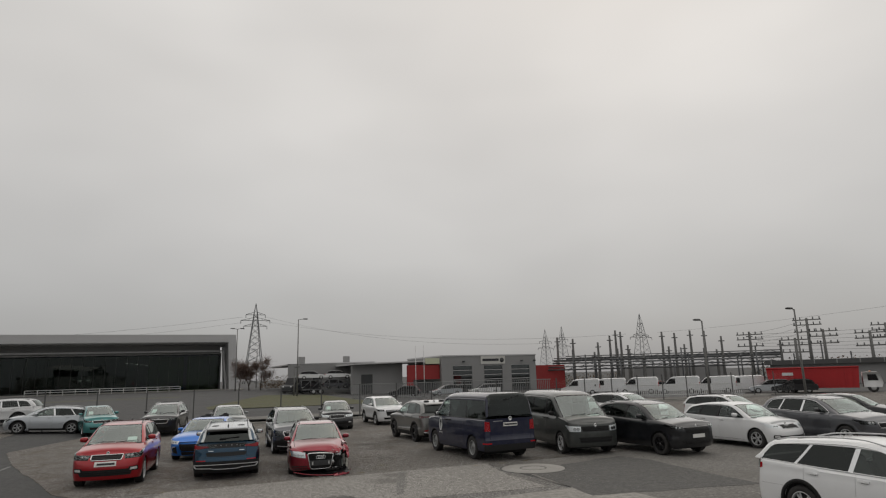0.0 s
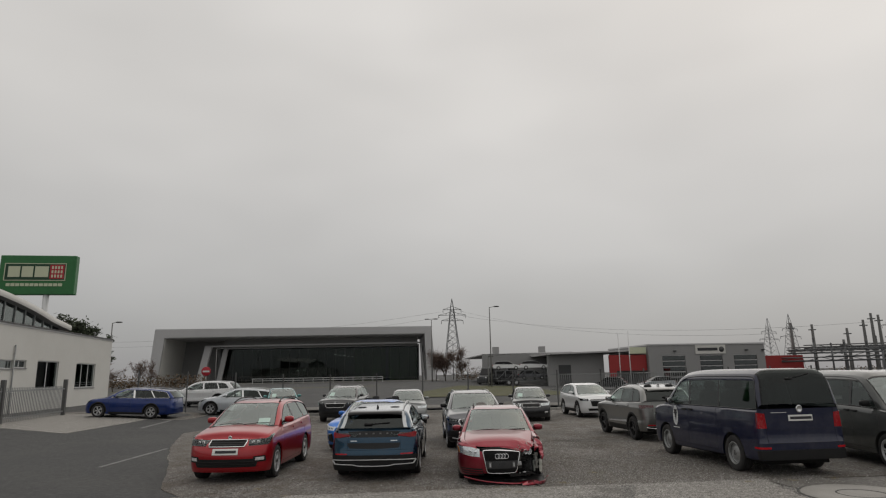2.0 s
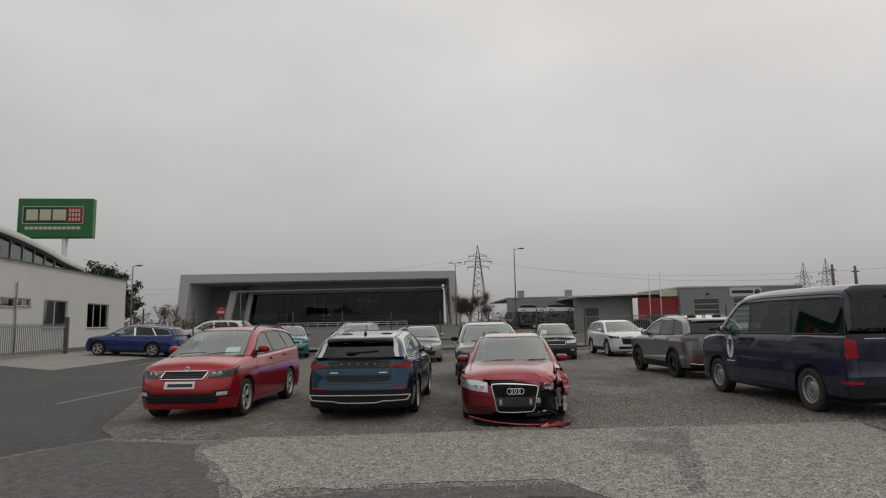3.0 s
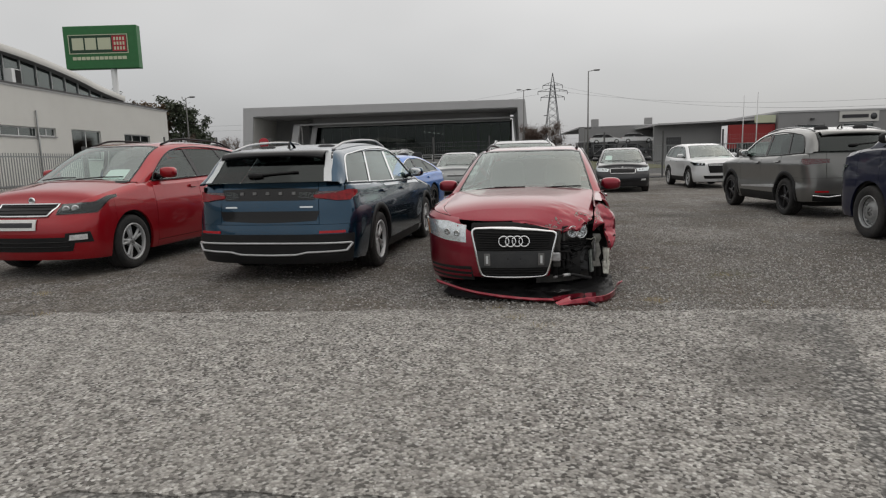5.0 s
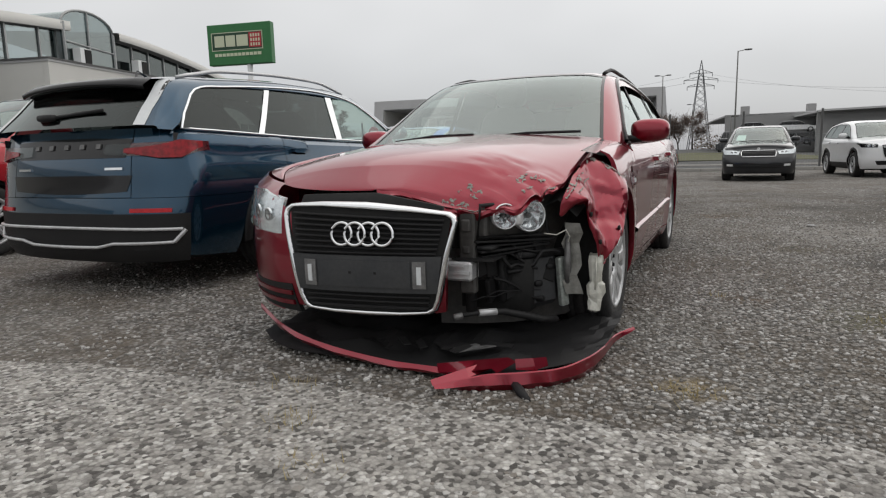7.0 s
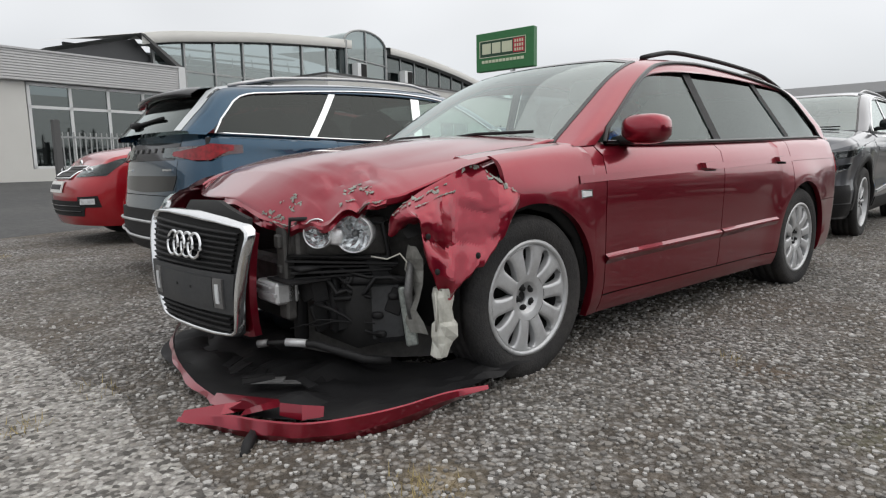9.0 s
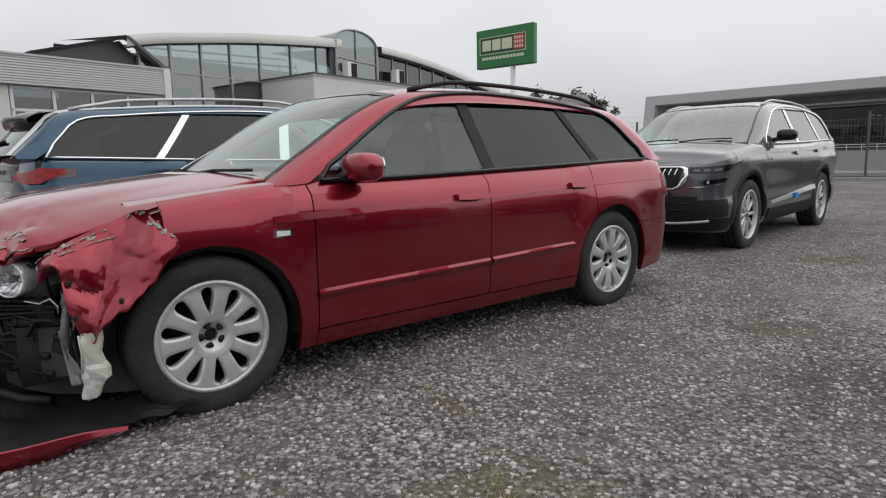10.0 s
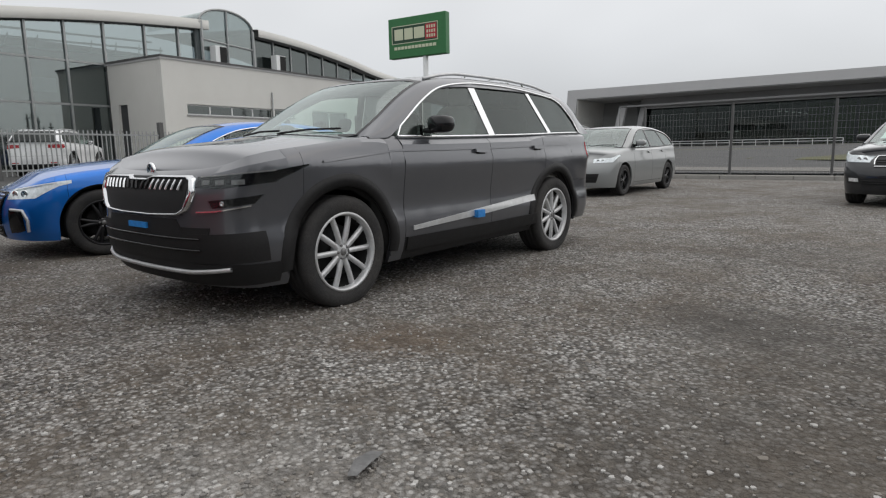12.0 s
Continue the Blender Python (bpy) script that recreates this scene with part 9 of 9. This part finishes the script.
for x, y, h in tall:
    mast = part("mast", mast.data if mast else tube([(0, 0, 0), (0, 0, 1)], [0.32, 0.17], 6), None if mast else POLE, sub)
    mast.matrix_local = pose(x, y, 0) @ Matrix.Diagonal((1, 1, h, 1))
    part("mast_cap", box(x - 0.5, y - 0.12, h - 0.9, x + 0.5, y + 0.12, h - 0.75), LATTICE, sub, smooth=False)
for x, y, h in [(30 + 1.9 * k + rng.uniform(-0.6, 0.6), 104 - 0.45 * k + rng.uniform(-3, 8), rng.uniform(3.4, 6.0)) for k in range(22)]:
    part("support_post", tube([(x, y, 0), (x, y, h)], 0.12, 5), LATTICE, sub)
    part("insulator", lathe([(0.06, 0), (0.16, 0.1), (0.06, 0.2), (0.16, 0.3), (0.06, 0.4), (0.16, 0.5), (0.05, 0.7)], 8, "z"), LATTICE, sub).location = (x, y, h)
for y, z, x0, x1 in ((106, 4.2, 26, 62), (109, 4.6, 27, 64), (103, 3.6, 30, 60), (112, 5.0, 30, 66), (107, 3.1, 25, 60)):
    slope = -0.45
    pts = [(x0, y, z), (x1, y + slope * (x1 - x0) * 0.5, z)]
    part("gantry_beam", merge(tube(pts, 0.12, 4), tube([(p[0], p[1], p[2] + 0.5) for p in pts], 0.08, 4), *[tube([(x0 + (x1 - x0) * k / 20, y + slope * 0.5 * (x1 - x0) * k / 20, z + 0.5 * (k % 2)), (x0 + (x1 - x0) * (k + 1) / 20, y + slope * 0.5 * (x1 - x0) * (k + 1) / 20, z + 0.5 * ((k + 1) % 2))], 0.05, 3) for k in range(20)]), LATTICE, sub)
for piece in (box(44, 116, 0, 62, 122, 3.4), box(66, 92, 0, 74, 97, 3.2)):
    part("control_house", piece, FACADE, sub, smooth=False)
tmast = None
for x, y, h in ((58.05, 99.6, 8.3), (65.2, 95.0, 10.2), (66.9, 93.9, 8.3), (61.5, 93, 7.0), (70, 88, 7.6), (76, 92, 9)):
    t = thing("line_mast", "weathered line mast with wide cross-arms", "mast", pose(x, y, 0, 0, 0, -30))
    part("pole", tube([(0, 0, 0), (0, 0, h)], [0.3, 0.18], 6), POLE, t)
    for z in (h - 0.3, h - 1.1, h - 2.2):
        part("cross_arm", box(-2.0, -0.08, z - 0.08, 2.0, 0.08, z + 0.08), POLE, t, smooth=False)
        for s in (-1.8, -0.9, 0.9, 1.8):
            part("insulator", lathe([(0.05, 0), (0.12, 0.1), (0.05, 0.2), (0.12, 0.3), (0.03, 0.4)], 6, "z"), LATTICE, t).location = (s, 0, z + 0.08)


def cable(a, b, sag, name="overhead_cable", r=0.03):
    a, b = Vector(a), Vector(b)
    pts = [a.lerp(b, k / 16) - Vector((0, 0, 4 * sag * (k / 16) * (1 - k / 16))) for k in range(17)]
    return tagged(new(name, mesh_of(name, *tube(pts, r * 0.65, 4), WIRE)), "thin dark overhead cable between masts", "cable", "overhead cables")


cable((-71, 330, 33), (88, 236, 16.5), 5, r=0.05)
cable((-71, 330, 35.5), (60, 243, 14), 5, r=0.05)
cable((-84, 334, 33), (-420, 300, 30), 10, r=0.06)
cable((-84, 334, 36), (-420, 300, 33), 10, r=0.06)
cable((98, 230, 16.5), (190, 90, 28), 3, r=0.04)
for k in range(7):
    cable((58.5 + 0.3 * k, 99.3, 8.0 - 0.5 * k), (110, 60 + 2 * k, 9.5 - 0.8 * k), 0.6, r=0.03)
for k in range(3):
    cable((65.2, 95, 10 - 0.9 * k), (58.0, 99.6, 8.2 - 0.8 * k), 0.3, r=0.025)

# fences
mesh_fence = tagged(new("mesh_fence"), "thin grey wire mesh fence with square posts", "fence", kind="structure")
post = wires = None
for k in range(25):
    x, y = L(-16.9 + 2.75 * k, 24.95)
    z = rise(x, y)
    post = part("post", post.data if post else box(-0.035, -0.035, -0.1, 0.035, 0.035, 2.32, 0.005), None if post else SHADE_GREY, mesh_fence, smooth=False)
    post.matrix_local = pose(x, y, z, 0, 0, 18.7)
    if wires is None:
        g = [box(0.04, -0.002, 0.06 + 0.2 * j, 2.71, 0.002, 0.064 + 0.2 * j) for j in range(11)] + [box(0.05 + 0.1 * j, -0.0015, 0.05, 0.053 + 0.1 * j, 0.0015, 2.08) for j in range(27)]
        wires = part("wire_panel", merge(*g), GALV, mesh_fence, smooth=False)
    else:
        wires = part("wire_panel", wires.data, None, mesh_fence)
    wires.matrix_local = pose(x, y, z, 0, 0, 18.7)
picket = tagged(new("picket_fence"), "pale grey steel picket fence and gate before the market", "fence", kind="structure")
pk_m = wall_frame((-31.58, 30.15), (-0.408, 0.913))
bar = None
for k in range(114):
    bar = part("picket", bar.data if bar else box(-0.016, -0.012, 0.12, 0.02, 0.012, 1.65), None if bar else GALV, picket, smooth=False)
    bar.matrix_local = pk_m @ Matrix.Translation((-15 + 0.16 * k, -4.3, 0.3))
for z in (0.3, 1.5):
    part("rail", move(box(-15, -4.33, 0.3 + z - 0.03, 3.3, -4.29, 0.3 + z + 0.03), pk_m), GALV, picket, smooth=False)
gp = None
for x in (-15, -9, -3.2, 3.4):
    gp = part("gate_post", gp.data if gp else box(-0.09, -0.09, -0.1, 0.09, 0.09, 2.0, 0.01), None if gp else SHADE_GREY, picket, smooth=False)
    gp.matrix_local = pk_m @ Matrix.Translation((x, -4.3, 0.3))
white_fence = tagged(new("white_fence"), "white barred fence before the far vans", "fence", kind="structure")
bar = None
for k in range(60):
    bar = part("bar", bar.data if bar else box(-0.03, -0.02, 0.1, 0.03, 0.02, 1.3), None if bar else FRAME_WHITE, white_fence, smooth=False)
    bar.matrix_local = pose(22.5 + 0.17 * k, 61.5 - 0.05 * k, 0)
part("rail", merge(tube([(22.4, 61.5, 1.25), (32.8, 58.5, 1.25)], 0.04, 5), tube([(22.4, 61.5, 0.3), (32.8, 58.5, 0.3)], 0.04, 5)), FRAME_WHITE, white_fence)
yard_fence = tagged(new("yard_fence"), "grey barred fence before the workshop", "fence", kind="structure")
bar = None
for k in range(110):
    bar = part("bar", bar.data if bar else box(-0.025, -0.02, 0.1, 0.025, 0.02, 2.0), None if bar else GALV, yard_fence, smooth=False)
    bar.matrix_local = pose(-6 + 0.22 * k, 78 - 0.02 * k, 0)
part("rail", merge(tube([(-6, 78, 1.95), (18.2, 75.8, 1.95)], 0.04, 5), tube([(-6, 78, 0.3), (18.2, 75.8, 0.3)], 0.04, 5)), GALV, yard_fence)

# traffic sign
ne = thing("road_sign", "round red no-entry sign with a white bar on a post", "sign", pose(-32.4, 52.4, 0.3, 0, 0, 25))
part("pole", tube([(0, 0, 0), (0, 0, 2.9)], 0.035, 8), GALV, ne)
part("disc", lathe([(0, -0.06), (0.36, -0.06), (0.38, -0.045), (0.36, -0.03), (0, -0.03)], 24), SIGN_RED, ne).location = (0, 0, 2.5)
part("bar", box(-0.27, -0.07, 2.43, 0.27, -0.058, 2.57), FRAME_WHITE, ne, smooth=False)


# trees
def limbs(rng, base, way, length, radius, depth, out, tips):
    pts, rad = [Vector(base)], [radius]
    d = Vector(way).normalized()
    for k in range(4):
        d = (d + Vector((rng.uniform(-0.2, 0.2), rng.uniform(-0.2, 0.2), rng.uniform(-0.05, 0.15)))).normalized()
        pts.append(pts[-1] + d * length / 4)
        rad.append(radius * (1 - 0.18 * (k + 1)))
    out.append(tube(pts, rad, 5 if depth > 1 else 3))
    tips.append(pts[-1])
    if depth:
        for k in range(rng.randint(3, 4)):
            p = pts[rng.randint(1, 4)]
            limbs(rng, p, d + Vector((rng.uniform(-1, 1), rng.uniform(-1, 1), rng.uniform(-0.1, 0.7))), length * rng.uniform(0.5, 0.75), radius * 0.5, depth - 1, out, tips)


def bare_tree(x, y, h, seed, label, mat, twigs=500, spread=1.0):
    rng = random.Random(seed)
    t = thing("bare_tree", label, "tree", pose(x, y, rise(x, y) - 0.1))
    out, tips = [], []
    limbs(rng, (0, 0, 0), (0, 0, 1), h * 0.5, h * 0.02, 3, out, tips)
    part("trunk", out[0], BARK, t)
    part("limbs", merge(*out[1:]), BARK, t)
    tw = []
    for _ in range(twigs):
        p = rng.choice(tips)
        q = p + Vector((rng.gauss(0, 0.5), rng.gauss(0, 0.5), rng.gauss(0.2, 0.5))) * h * 0.11 * spread
        tw.append(tube([p, (p + q) / 2 + Vector((rng.uniform(-0.1, 0.1), 0, 0.05)), q], 0.008 + 0.0008 * h, 3, False))
    tagged(part("twig_mass", merge(*tw), mat, t), kind="stuff")
    return t


def leafy(x, y, h, r, seed, label, mat, leaves=2600, name="pine_tree", low=0.3, leaf=1.0):
    rng = random.Random(seed)
    t = thing(name, label, "tree", pose(x, y, rise(x, y) - 0.1))
    part("trunk", tube([(0, 0, 0), (0.1, 0, h * 0.5), (0, 0.1, h * 0.92)], [h * 0.022, h * 0.015, 0.04], 7), BARK, t)
    out, tips = [], []
    for k in range(9):
        z = h * (low + (0.92 - low) * k / 9)
        g = rng.uniform(0, 6.28)
        limbs(rng, (0, 0, z), (math.cos(g), math.sin(g), 0.5), r * rng.uniform(0.6, 1.0), h * 0.008, 1, out, tips)
    part("limbs", merge(*out), BARK, t)
    vs, fs = [], []
    clumps = [p for p in tips] + [Vector((rng.gauss(0, r * 0.25), rng.gauss(0, r * 0.25), h * rng.uniform(low + 0.15, 0.98))) for _ in range(14)]
    for _ in range(leaves):
        c = rng.choice(clumps) + Vector((rng.gauss(0, r * 0.14), rng.gauss(0, r * 0.14), rng.gauss(0, h * 0.035)))
        a, b = [Vector((rng.uniform(-1, 1), rng.uniform(-1, 1), rng.uniform(-0.5, 0.8))).normalized() * leaf * rng.uniform(0.22, 0.48) for _ in range(2)]
        k = len(vs)
        vs += [c - a * 0.5, c + b * 0.35, c + a * 0.5, c - b * 0.35]
        fs.append((k, k + 1, k + 2, k + 3))
    part("crown", (vs, fs), mat, t, smooth=False)
    return t


for x, y, h, r, seed, brown in ((-138.1, 122.4, 12.2, 3.2, 1, 0), (-136.1, 125.1, 16.4, 4.0, 2, 0), (-133.1, 128.9, 14.6, 3.6, 13, 1), (-130.3, 132.3, 15.0, 3.2, 14, 1), (-127.6, 135.4, 16.6, 4.2, 3, 0), (-125.2, 138.0, 14.0, 3.4, 15, 0)):
    leafy(x, y, h, r, seed, "brown-leaved tree far behind the market" if brown else "dark green pine tree far behind the market", HEDGE if brown else NEEDLES, 3000, "broadleaf_tree" if brown else "pine_tree", 0.2, 2.2)
bare_tree(-67.0, 80.8, 4.4, 4, "bare winter tree by the road", TWIG, 700)
bare_tree(-64.8, 82.8, 4.9, 5, "bare winter tree by the road", TWIG, 700)
bare_tree(-65.6, 86.5, 4.4, 6, "bare winter tree by the road", TWIG, 600)
bare_tree(-28.0, 118, 6.3, 7, "bare reddish bush beside the hall", TWIG, 1800, 1.7)
bare_tree(-26.0, 118.6, 5.4, 8, "bare reddish bush beside the hall", TWIG, 1600, 1.7)
bare_tree(-29.6, 117.4, 5.2, 9, "bare reddish bush beside the hall", TWIG, 1500, 1.7)
for n, (x, y, w, h) in enumerate(((-20, 140, 22, 3.0), (45, 122, 40, 2.4), (80, 104, 40, 4.5), (-75, 96, 24, 2.2))):
    rng = random.Random(40 + n)
    vs, fs = [], []
    for _ in range(2600):
        c = Vector((x + rng.uniform(-w, w) / 2, y + rng.uniform(-1.5, 1.5), rise(x, y) + h * rng.random() ** 0.7 * (0.7 + 0.3 * math.sin(rng.uniform(0, 6)))))
        a, b = [Vector((rng.uniform(-1, 1), rng.uniform(-1, 1), rng.uniform(-0.6, 1))).normalized() * rng.uniform(0.2, 0.5) for _ in range(2)]
        k = len(vs)
        vs += [c - a * 0.5, c + b * 0.35, c + a * 0.5, c - b * 0.35]
        fs.append((k, k + 1, k + 2, k + 3))
    tagged(new("far_hedge", mesh_of("far_hedge", vs, fs, HEDGE, False)), "brown leafless hedge far off", "hedge", kind="stuff")



# ---- vehicles far off ----
def far_wheels(t, xs_w, half, r):
    for x in xs_w:
        for s in (1, -1):
            w = part("wheel", lathe([(0.0, 0.05), (r * 0.55, 0.06), (r * 0.62, 0.09), (r * 0.95, 0.09), (r, 0.06), (r, -0.09), (r * 0.6, -0.1)], 18), TYRE, t)
            w.matrix_local = Matrix.Translation((x, s * half, r)) @ Matrix.Rotation(0 if s == 1 else math.pi, 4, "Z")
            part("hub_cap", lathe([(0.0, 0.075), (r * 0.5, 0.07), (r * 0.56, 0.05)], 14), ALLOY, w)


def hull(profile, half, tuck=0.08):
    """A vehicle body: a side outline of (x, z) points, rounded towards its flanks."""
    n = len(profile)
    cx, cz = sum(p[0] for p in profile) / n, sum(p[1] for p in profile) / n
    rings = []
    for y, k in ((-half, 1 - tuck), (-half + 0.05, 1 - tuck * 0.3), (-half + 0.16, 1.0), (half - 0.16, 1.0), (half - 0.05, 1 - tuck * 0.3), (half, 1 - tuck)):
        rings.append([(cx + (x - cx) * (1 - (1 - k) * 0.6), y, cz + (z - cz) * k) for x, z in profile])
    v, f = grid(rings, True)
    return v, f + [tuple(range(n)), tuple(range(len(v) - 1, len(v) - n - 1, -1))]


def far_van(x, y, z, turn, label, paint, h=1.9):
    t = thing("delivery_van", label, "van", pose(x, y, z, 0, 0, turn))
    k = h / 1.9
    body = [(-2.3, 0.35), (2.15, 0.32), (2.28, 0.6), (2.2, 0.85 * k), (1.5, 1.02 * k), (0.75, 1.72 * k), (0.4, 1.86 * k), (-2.1, 1.9 * k), (-2.3, 1.7 * k)]
    crisp(part("body", hull(body, 0.92), paint, t))
    part("windscreen", grid([[(1.47 - 0.68 * j / 4, -0.76 + 1.52 * i / 6, (1.06 + 0.64 * j / 4) * k) for j in range(5)] for i in range(7)]), GLOSS_BLACK, t).location = (0.04, 0, 0.015)
    for s in (1, -1):
        part("side_window", quad_prism([(1.25, 1.1 * k), (0.2, 1.1 * k), (0.2, 1.66 * k), (0.75, 1.66 * k)], s * 0.90, s * 0.925), GLOSS_BLACK, t, smooth=False)
        part("head_lamp", blob(2.12, s * 0.68, 0.78 * k, 0.12, 0.18, 0.1, 3, 6, 8), LAMP_IN, t)
        part("tail_light", box(-2.32, s * 0.86 - 0.05, 0.8, -2.25, s * 0.86 + 0.05, 1.3, 0.01), TAIL, t, smooth=False)
        part("mirror", blob(1.2, s * 1.03, 1.15 * k, 0.06, 0.1, 0.12, 3, 6, 8), PLASTIC, t)
    part("bumper", box(2.1, -0.85, 0.3, 2.32, 0.85, 0.52, 0.05), PLASTIC, t)
    far_wheels(t, (1.45, -1.4), 0.84, 0.31)
    return t


def far_car(x, y, z, turn, paint, label, h=1.45):
    t = thing("parked_car", label, "car", pose(x, y, z, 0, 0, turn))
    k = h / 1.45
    crisp(part("body", hull([(-2.1, 0.3), (2.05, 0.28), (2.15, 0.5), (2.05, 0.7 * k), (1.1, 0.9 * k), (-1.6, 0.96 * k), (-2.12, 0.9 * k), (-2.2, 0.55)], 0.88), paint, t))
    crisp(part("cabin", hull([(-1.95, 0.9 * k), (1.1, 0.86 * k), (0.35, 1.36 * k), (0.0, 1.42 * k), (-1.2, 1.42 * k), (-1.7, 1.3 * k)], 0.76, 0.16), GLOSS_BLACK, t))
    crisp(part("roof", hull([(0.1, 1.38 * k), (-0.05, 1.45 * k), (-1.25, 1.45 * k), (-1.55, 1.36 * k)], 0.66), paint, t))
    for s in (1, -1):
        part("head_lamp", blob(2.02, s * 0.62, 0.62 * k, 0.1, 0.17, 0.07, 3, 6, 8), LAMP_IN, t)
        part("tail_light", blob(-2.12, s * 0.68, 0.8 * k, 0.06, 0.15, 0.08, 3, 6, 8), TAIL, t)
        part("pillar", tube([(-0.5, s * 0.775, 0.92 * k), (-0.5, s * 0.66, 1.4 * k)], 0.03, 5), paint, t)
    far_wheels(t, (1.32, -1.3), 0.8, 0.31)
    return t


for n, (x, y, turn, h) in enumerate(((31.0, 68.8, 150, 1.95), (34.3, 67.2, 150, 1.9), (37.2, 67.0, 165, 1.85), (27.4, 71.6, 158, 1.95), (24.2, 73.2, 158, 1.9), (21.4, 74.2, 158, 1.9))):
    far_van(x, y, 0, turn, "white delivery van behind the white fence", WHITE, h)
for x, y, turn, mat, label in ((38.6, 63.6, 155, SILVER, "silver car parked by the white vans"), (40.3, 62.4, 150, BLACK, "black car parked by the white vans"), (29.3, 72.6, 158, BARN_RED, "dull red car between the vans"), (6.0, 86, 200, SILVER, "silver car before the workshop"), (0.4, 84.5, 170, BLACK, "black car before the workshop"), (11.5, 87.5, 190, WHITE, "white car before the workshop"), (-29.5, 47.5, 195, SILVER, "pale car beyond the side road")):
    far_car(x, y, rise(x, y) - 0.014, turn, mat, label)
# red skip container on a lorry
lorry = thing("skip_lorry", "white lorry with a long red steel container", "lorry", pose(43.2, 62.4, 0, 0, 0, -34.6))
part("container", quad_prism([(-4.6, 0.45), (3.3, 0.45), (3.5, 2.5), (-4.75, 2.5)], -1.15, 1.15), RED_STEEL, lorry, "long red ribbed steel container", smooth=False)
rib = None
for k in range(12):
    rib = part("container_rib", rib.data if rib else box(-0.06, -1.22, 0.5, 0.06, -1.15, 2.42), None if rib else RED_STEEL, lorry, smooth=False)
    rib.location = (-4.3 + 0.66 * k, 0, 0)
part("container_rim", merge(tube([(-4.75, -1.18, 2.5), (3.5, -1.18, 2.5)], 0.08, 6), tube([(-4.75, 1.18, 2.5), (3.5, 1.18, 2.5)], 0.08, 6)), RED_STEEL, lorry)
part("name_mark", box(-3.3, -1.24, 1.75, -2.3, -1.222, 2.05), FRAME_WHITE, lorry, smooth=False)
cab = part("cab", hull([(3.7, 0.5), (5.2, 0.45), (5.35, 0.9), (5.15, 1.75), (4.9, 1.95), (3.7, 1.95)], 0.95, 0.02), FRAME_WHITE, lorry, "white lorry cab")
part("cab_window", quad_prism([(4.98, 1.12), (4.1, 1.12), (4.1, 1.72), (4.8, 1.72)], -0.965, -0.94), GLOSS_BLACK, cab, smooth=False)
part("cab_windscreen", grid([[(5.31, -0.8, 1.1), (5.17, -0.78, 1.74)], [(5.33, 0.8, 1.1), (5.19, 0.78, 1.74)]]), GLOSS_BLACK, cab)
part("beacon", blob(4.4, 0, 2.02, 0.1, 0.5, 0.07, 3, 6, 8), AMBER, cab)
far_wheels(lorry, (4.5, -2.4, -3.4), 0.85, 0.42)
# car transporter in the yard
haul = thing("car_transporter", "loaded two-deck car transporter with a white cab", "lorry", pose(-11.2, 101.0, 0.35, 0, 0, 8))
part("lower_deck", box(-4.6, -1.2, 0.7, 2.6, 1.2, 0.85), LATTICE, haul, smooth=False)
part("upper_deck", box(-4.8, -1.2, 2.15, 2.9, 1.2, 2.28), LATTICE, haul, smooth=False)
for k in range(6):
    for s in (1, -1):
        part("deck_post", tube([(-4.6 + 1.44 * k, s * 1.2, 0.7), (-4.6 + 1.44 * k, s * 1.2, 2.2)], 0.07, 5), LATTICE, haul)
for k in range(5):
    part("deck_brace", tube([(-4.6 + 1.44 * k, -1.22, 0.75), (-3.16 + 1.44 * k, -1.22, 2.15)], 0.05, 5), LATTICE, haul)
tcab = part("cab", hull([(3.0, 0.5), (4.7, 0.45), (4.8, 1.2), (4.65, 2.7), (4.4, 2.95), (3.0, 3.0)], 1.15), FRAME_WHITE, haul, "white transporter cab")
part("cab_windscreen", grid([[(4.83, -1.0, 1.5), (4.68, -0.95, 2.45)], [(4.83, 1.0, 1.5), (4.68, 0.95, 2.45)]]), GLOSS_BLACK, tcab)
part("cab_window", quad_prism([(4.5, 1.6), (3.6, 1.6), (3.6, 2.4), (4.4, 2.4)], -1.17, -1.14), GLOSS_BLACK, tcab, smooth=False)
part("cab_grille", box(4.78, -0.9, 0.6, 4.84, 0.9, 1.3), SIGN_RED, tcab, smooth=False)
far_wheels(haul, (4.0, -1.6, -2.7), 1.0, 0.45)
hm = pose(-11.2, 101.0, 0.35, 0, 0, 8)
for x, z, mat in ((-2.9, 2.28, WHITE), (1.2, 2.28, WHITE), (-3.1, 0.85, BLACK), (0.9, 0.85, GREY_DARK)):
    p = hm @ Vector((x, 0, z))
    far_car(p.x, p.y, p.z, 8, mat, "new car loaded on the transporter", 1.35)
for x, y in ((-17.5, 104), (-15.2, 106)):
    far_van(x, y, 0.45, 250, "dark lorry cab behind the transporter", FRAME_DARK, 2.8)
# long low roof behind the substation
shed = thing("long_shed", "long low shed with a dark ribbed roof", "building", wall_frame((57.8, 94.5), (0.815, -0.58)))
part("wall", box(0, 0, 0, 40, 9, 2.9), FACADE, shed, smooth=False)
part("roof", quad_prism([(-0.6, 2.9), (40.6, 2.9), (40.6, 3.6), (-0.6, 3.6)], -0.8, 9.5), SHADE_GREY, shed, smooth=False)
for k in range(14):
    part("roof_rib", box(0.2 + 2.9 * k, -0.83, 2.95, 0.35 + 2.9 * k, -0.8, 3.55), FACADE, shed, smooth=False)
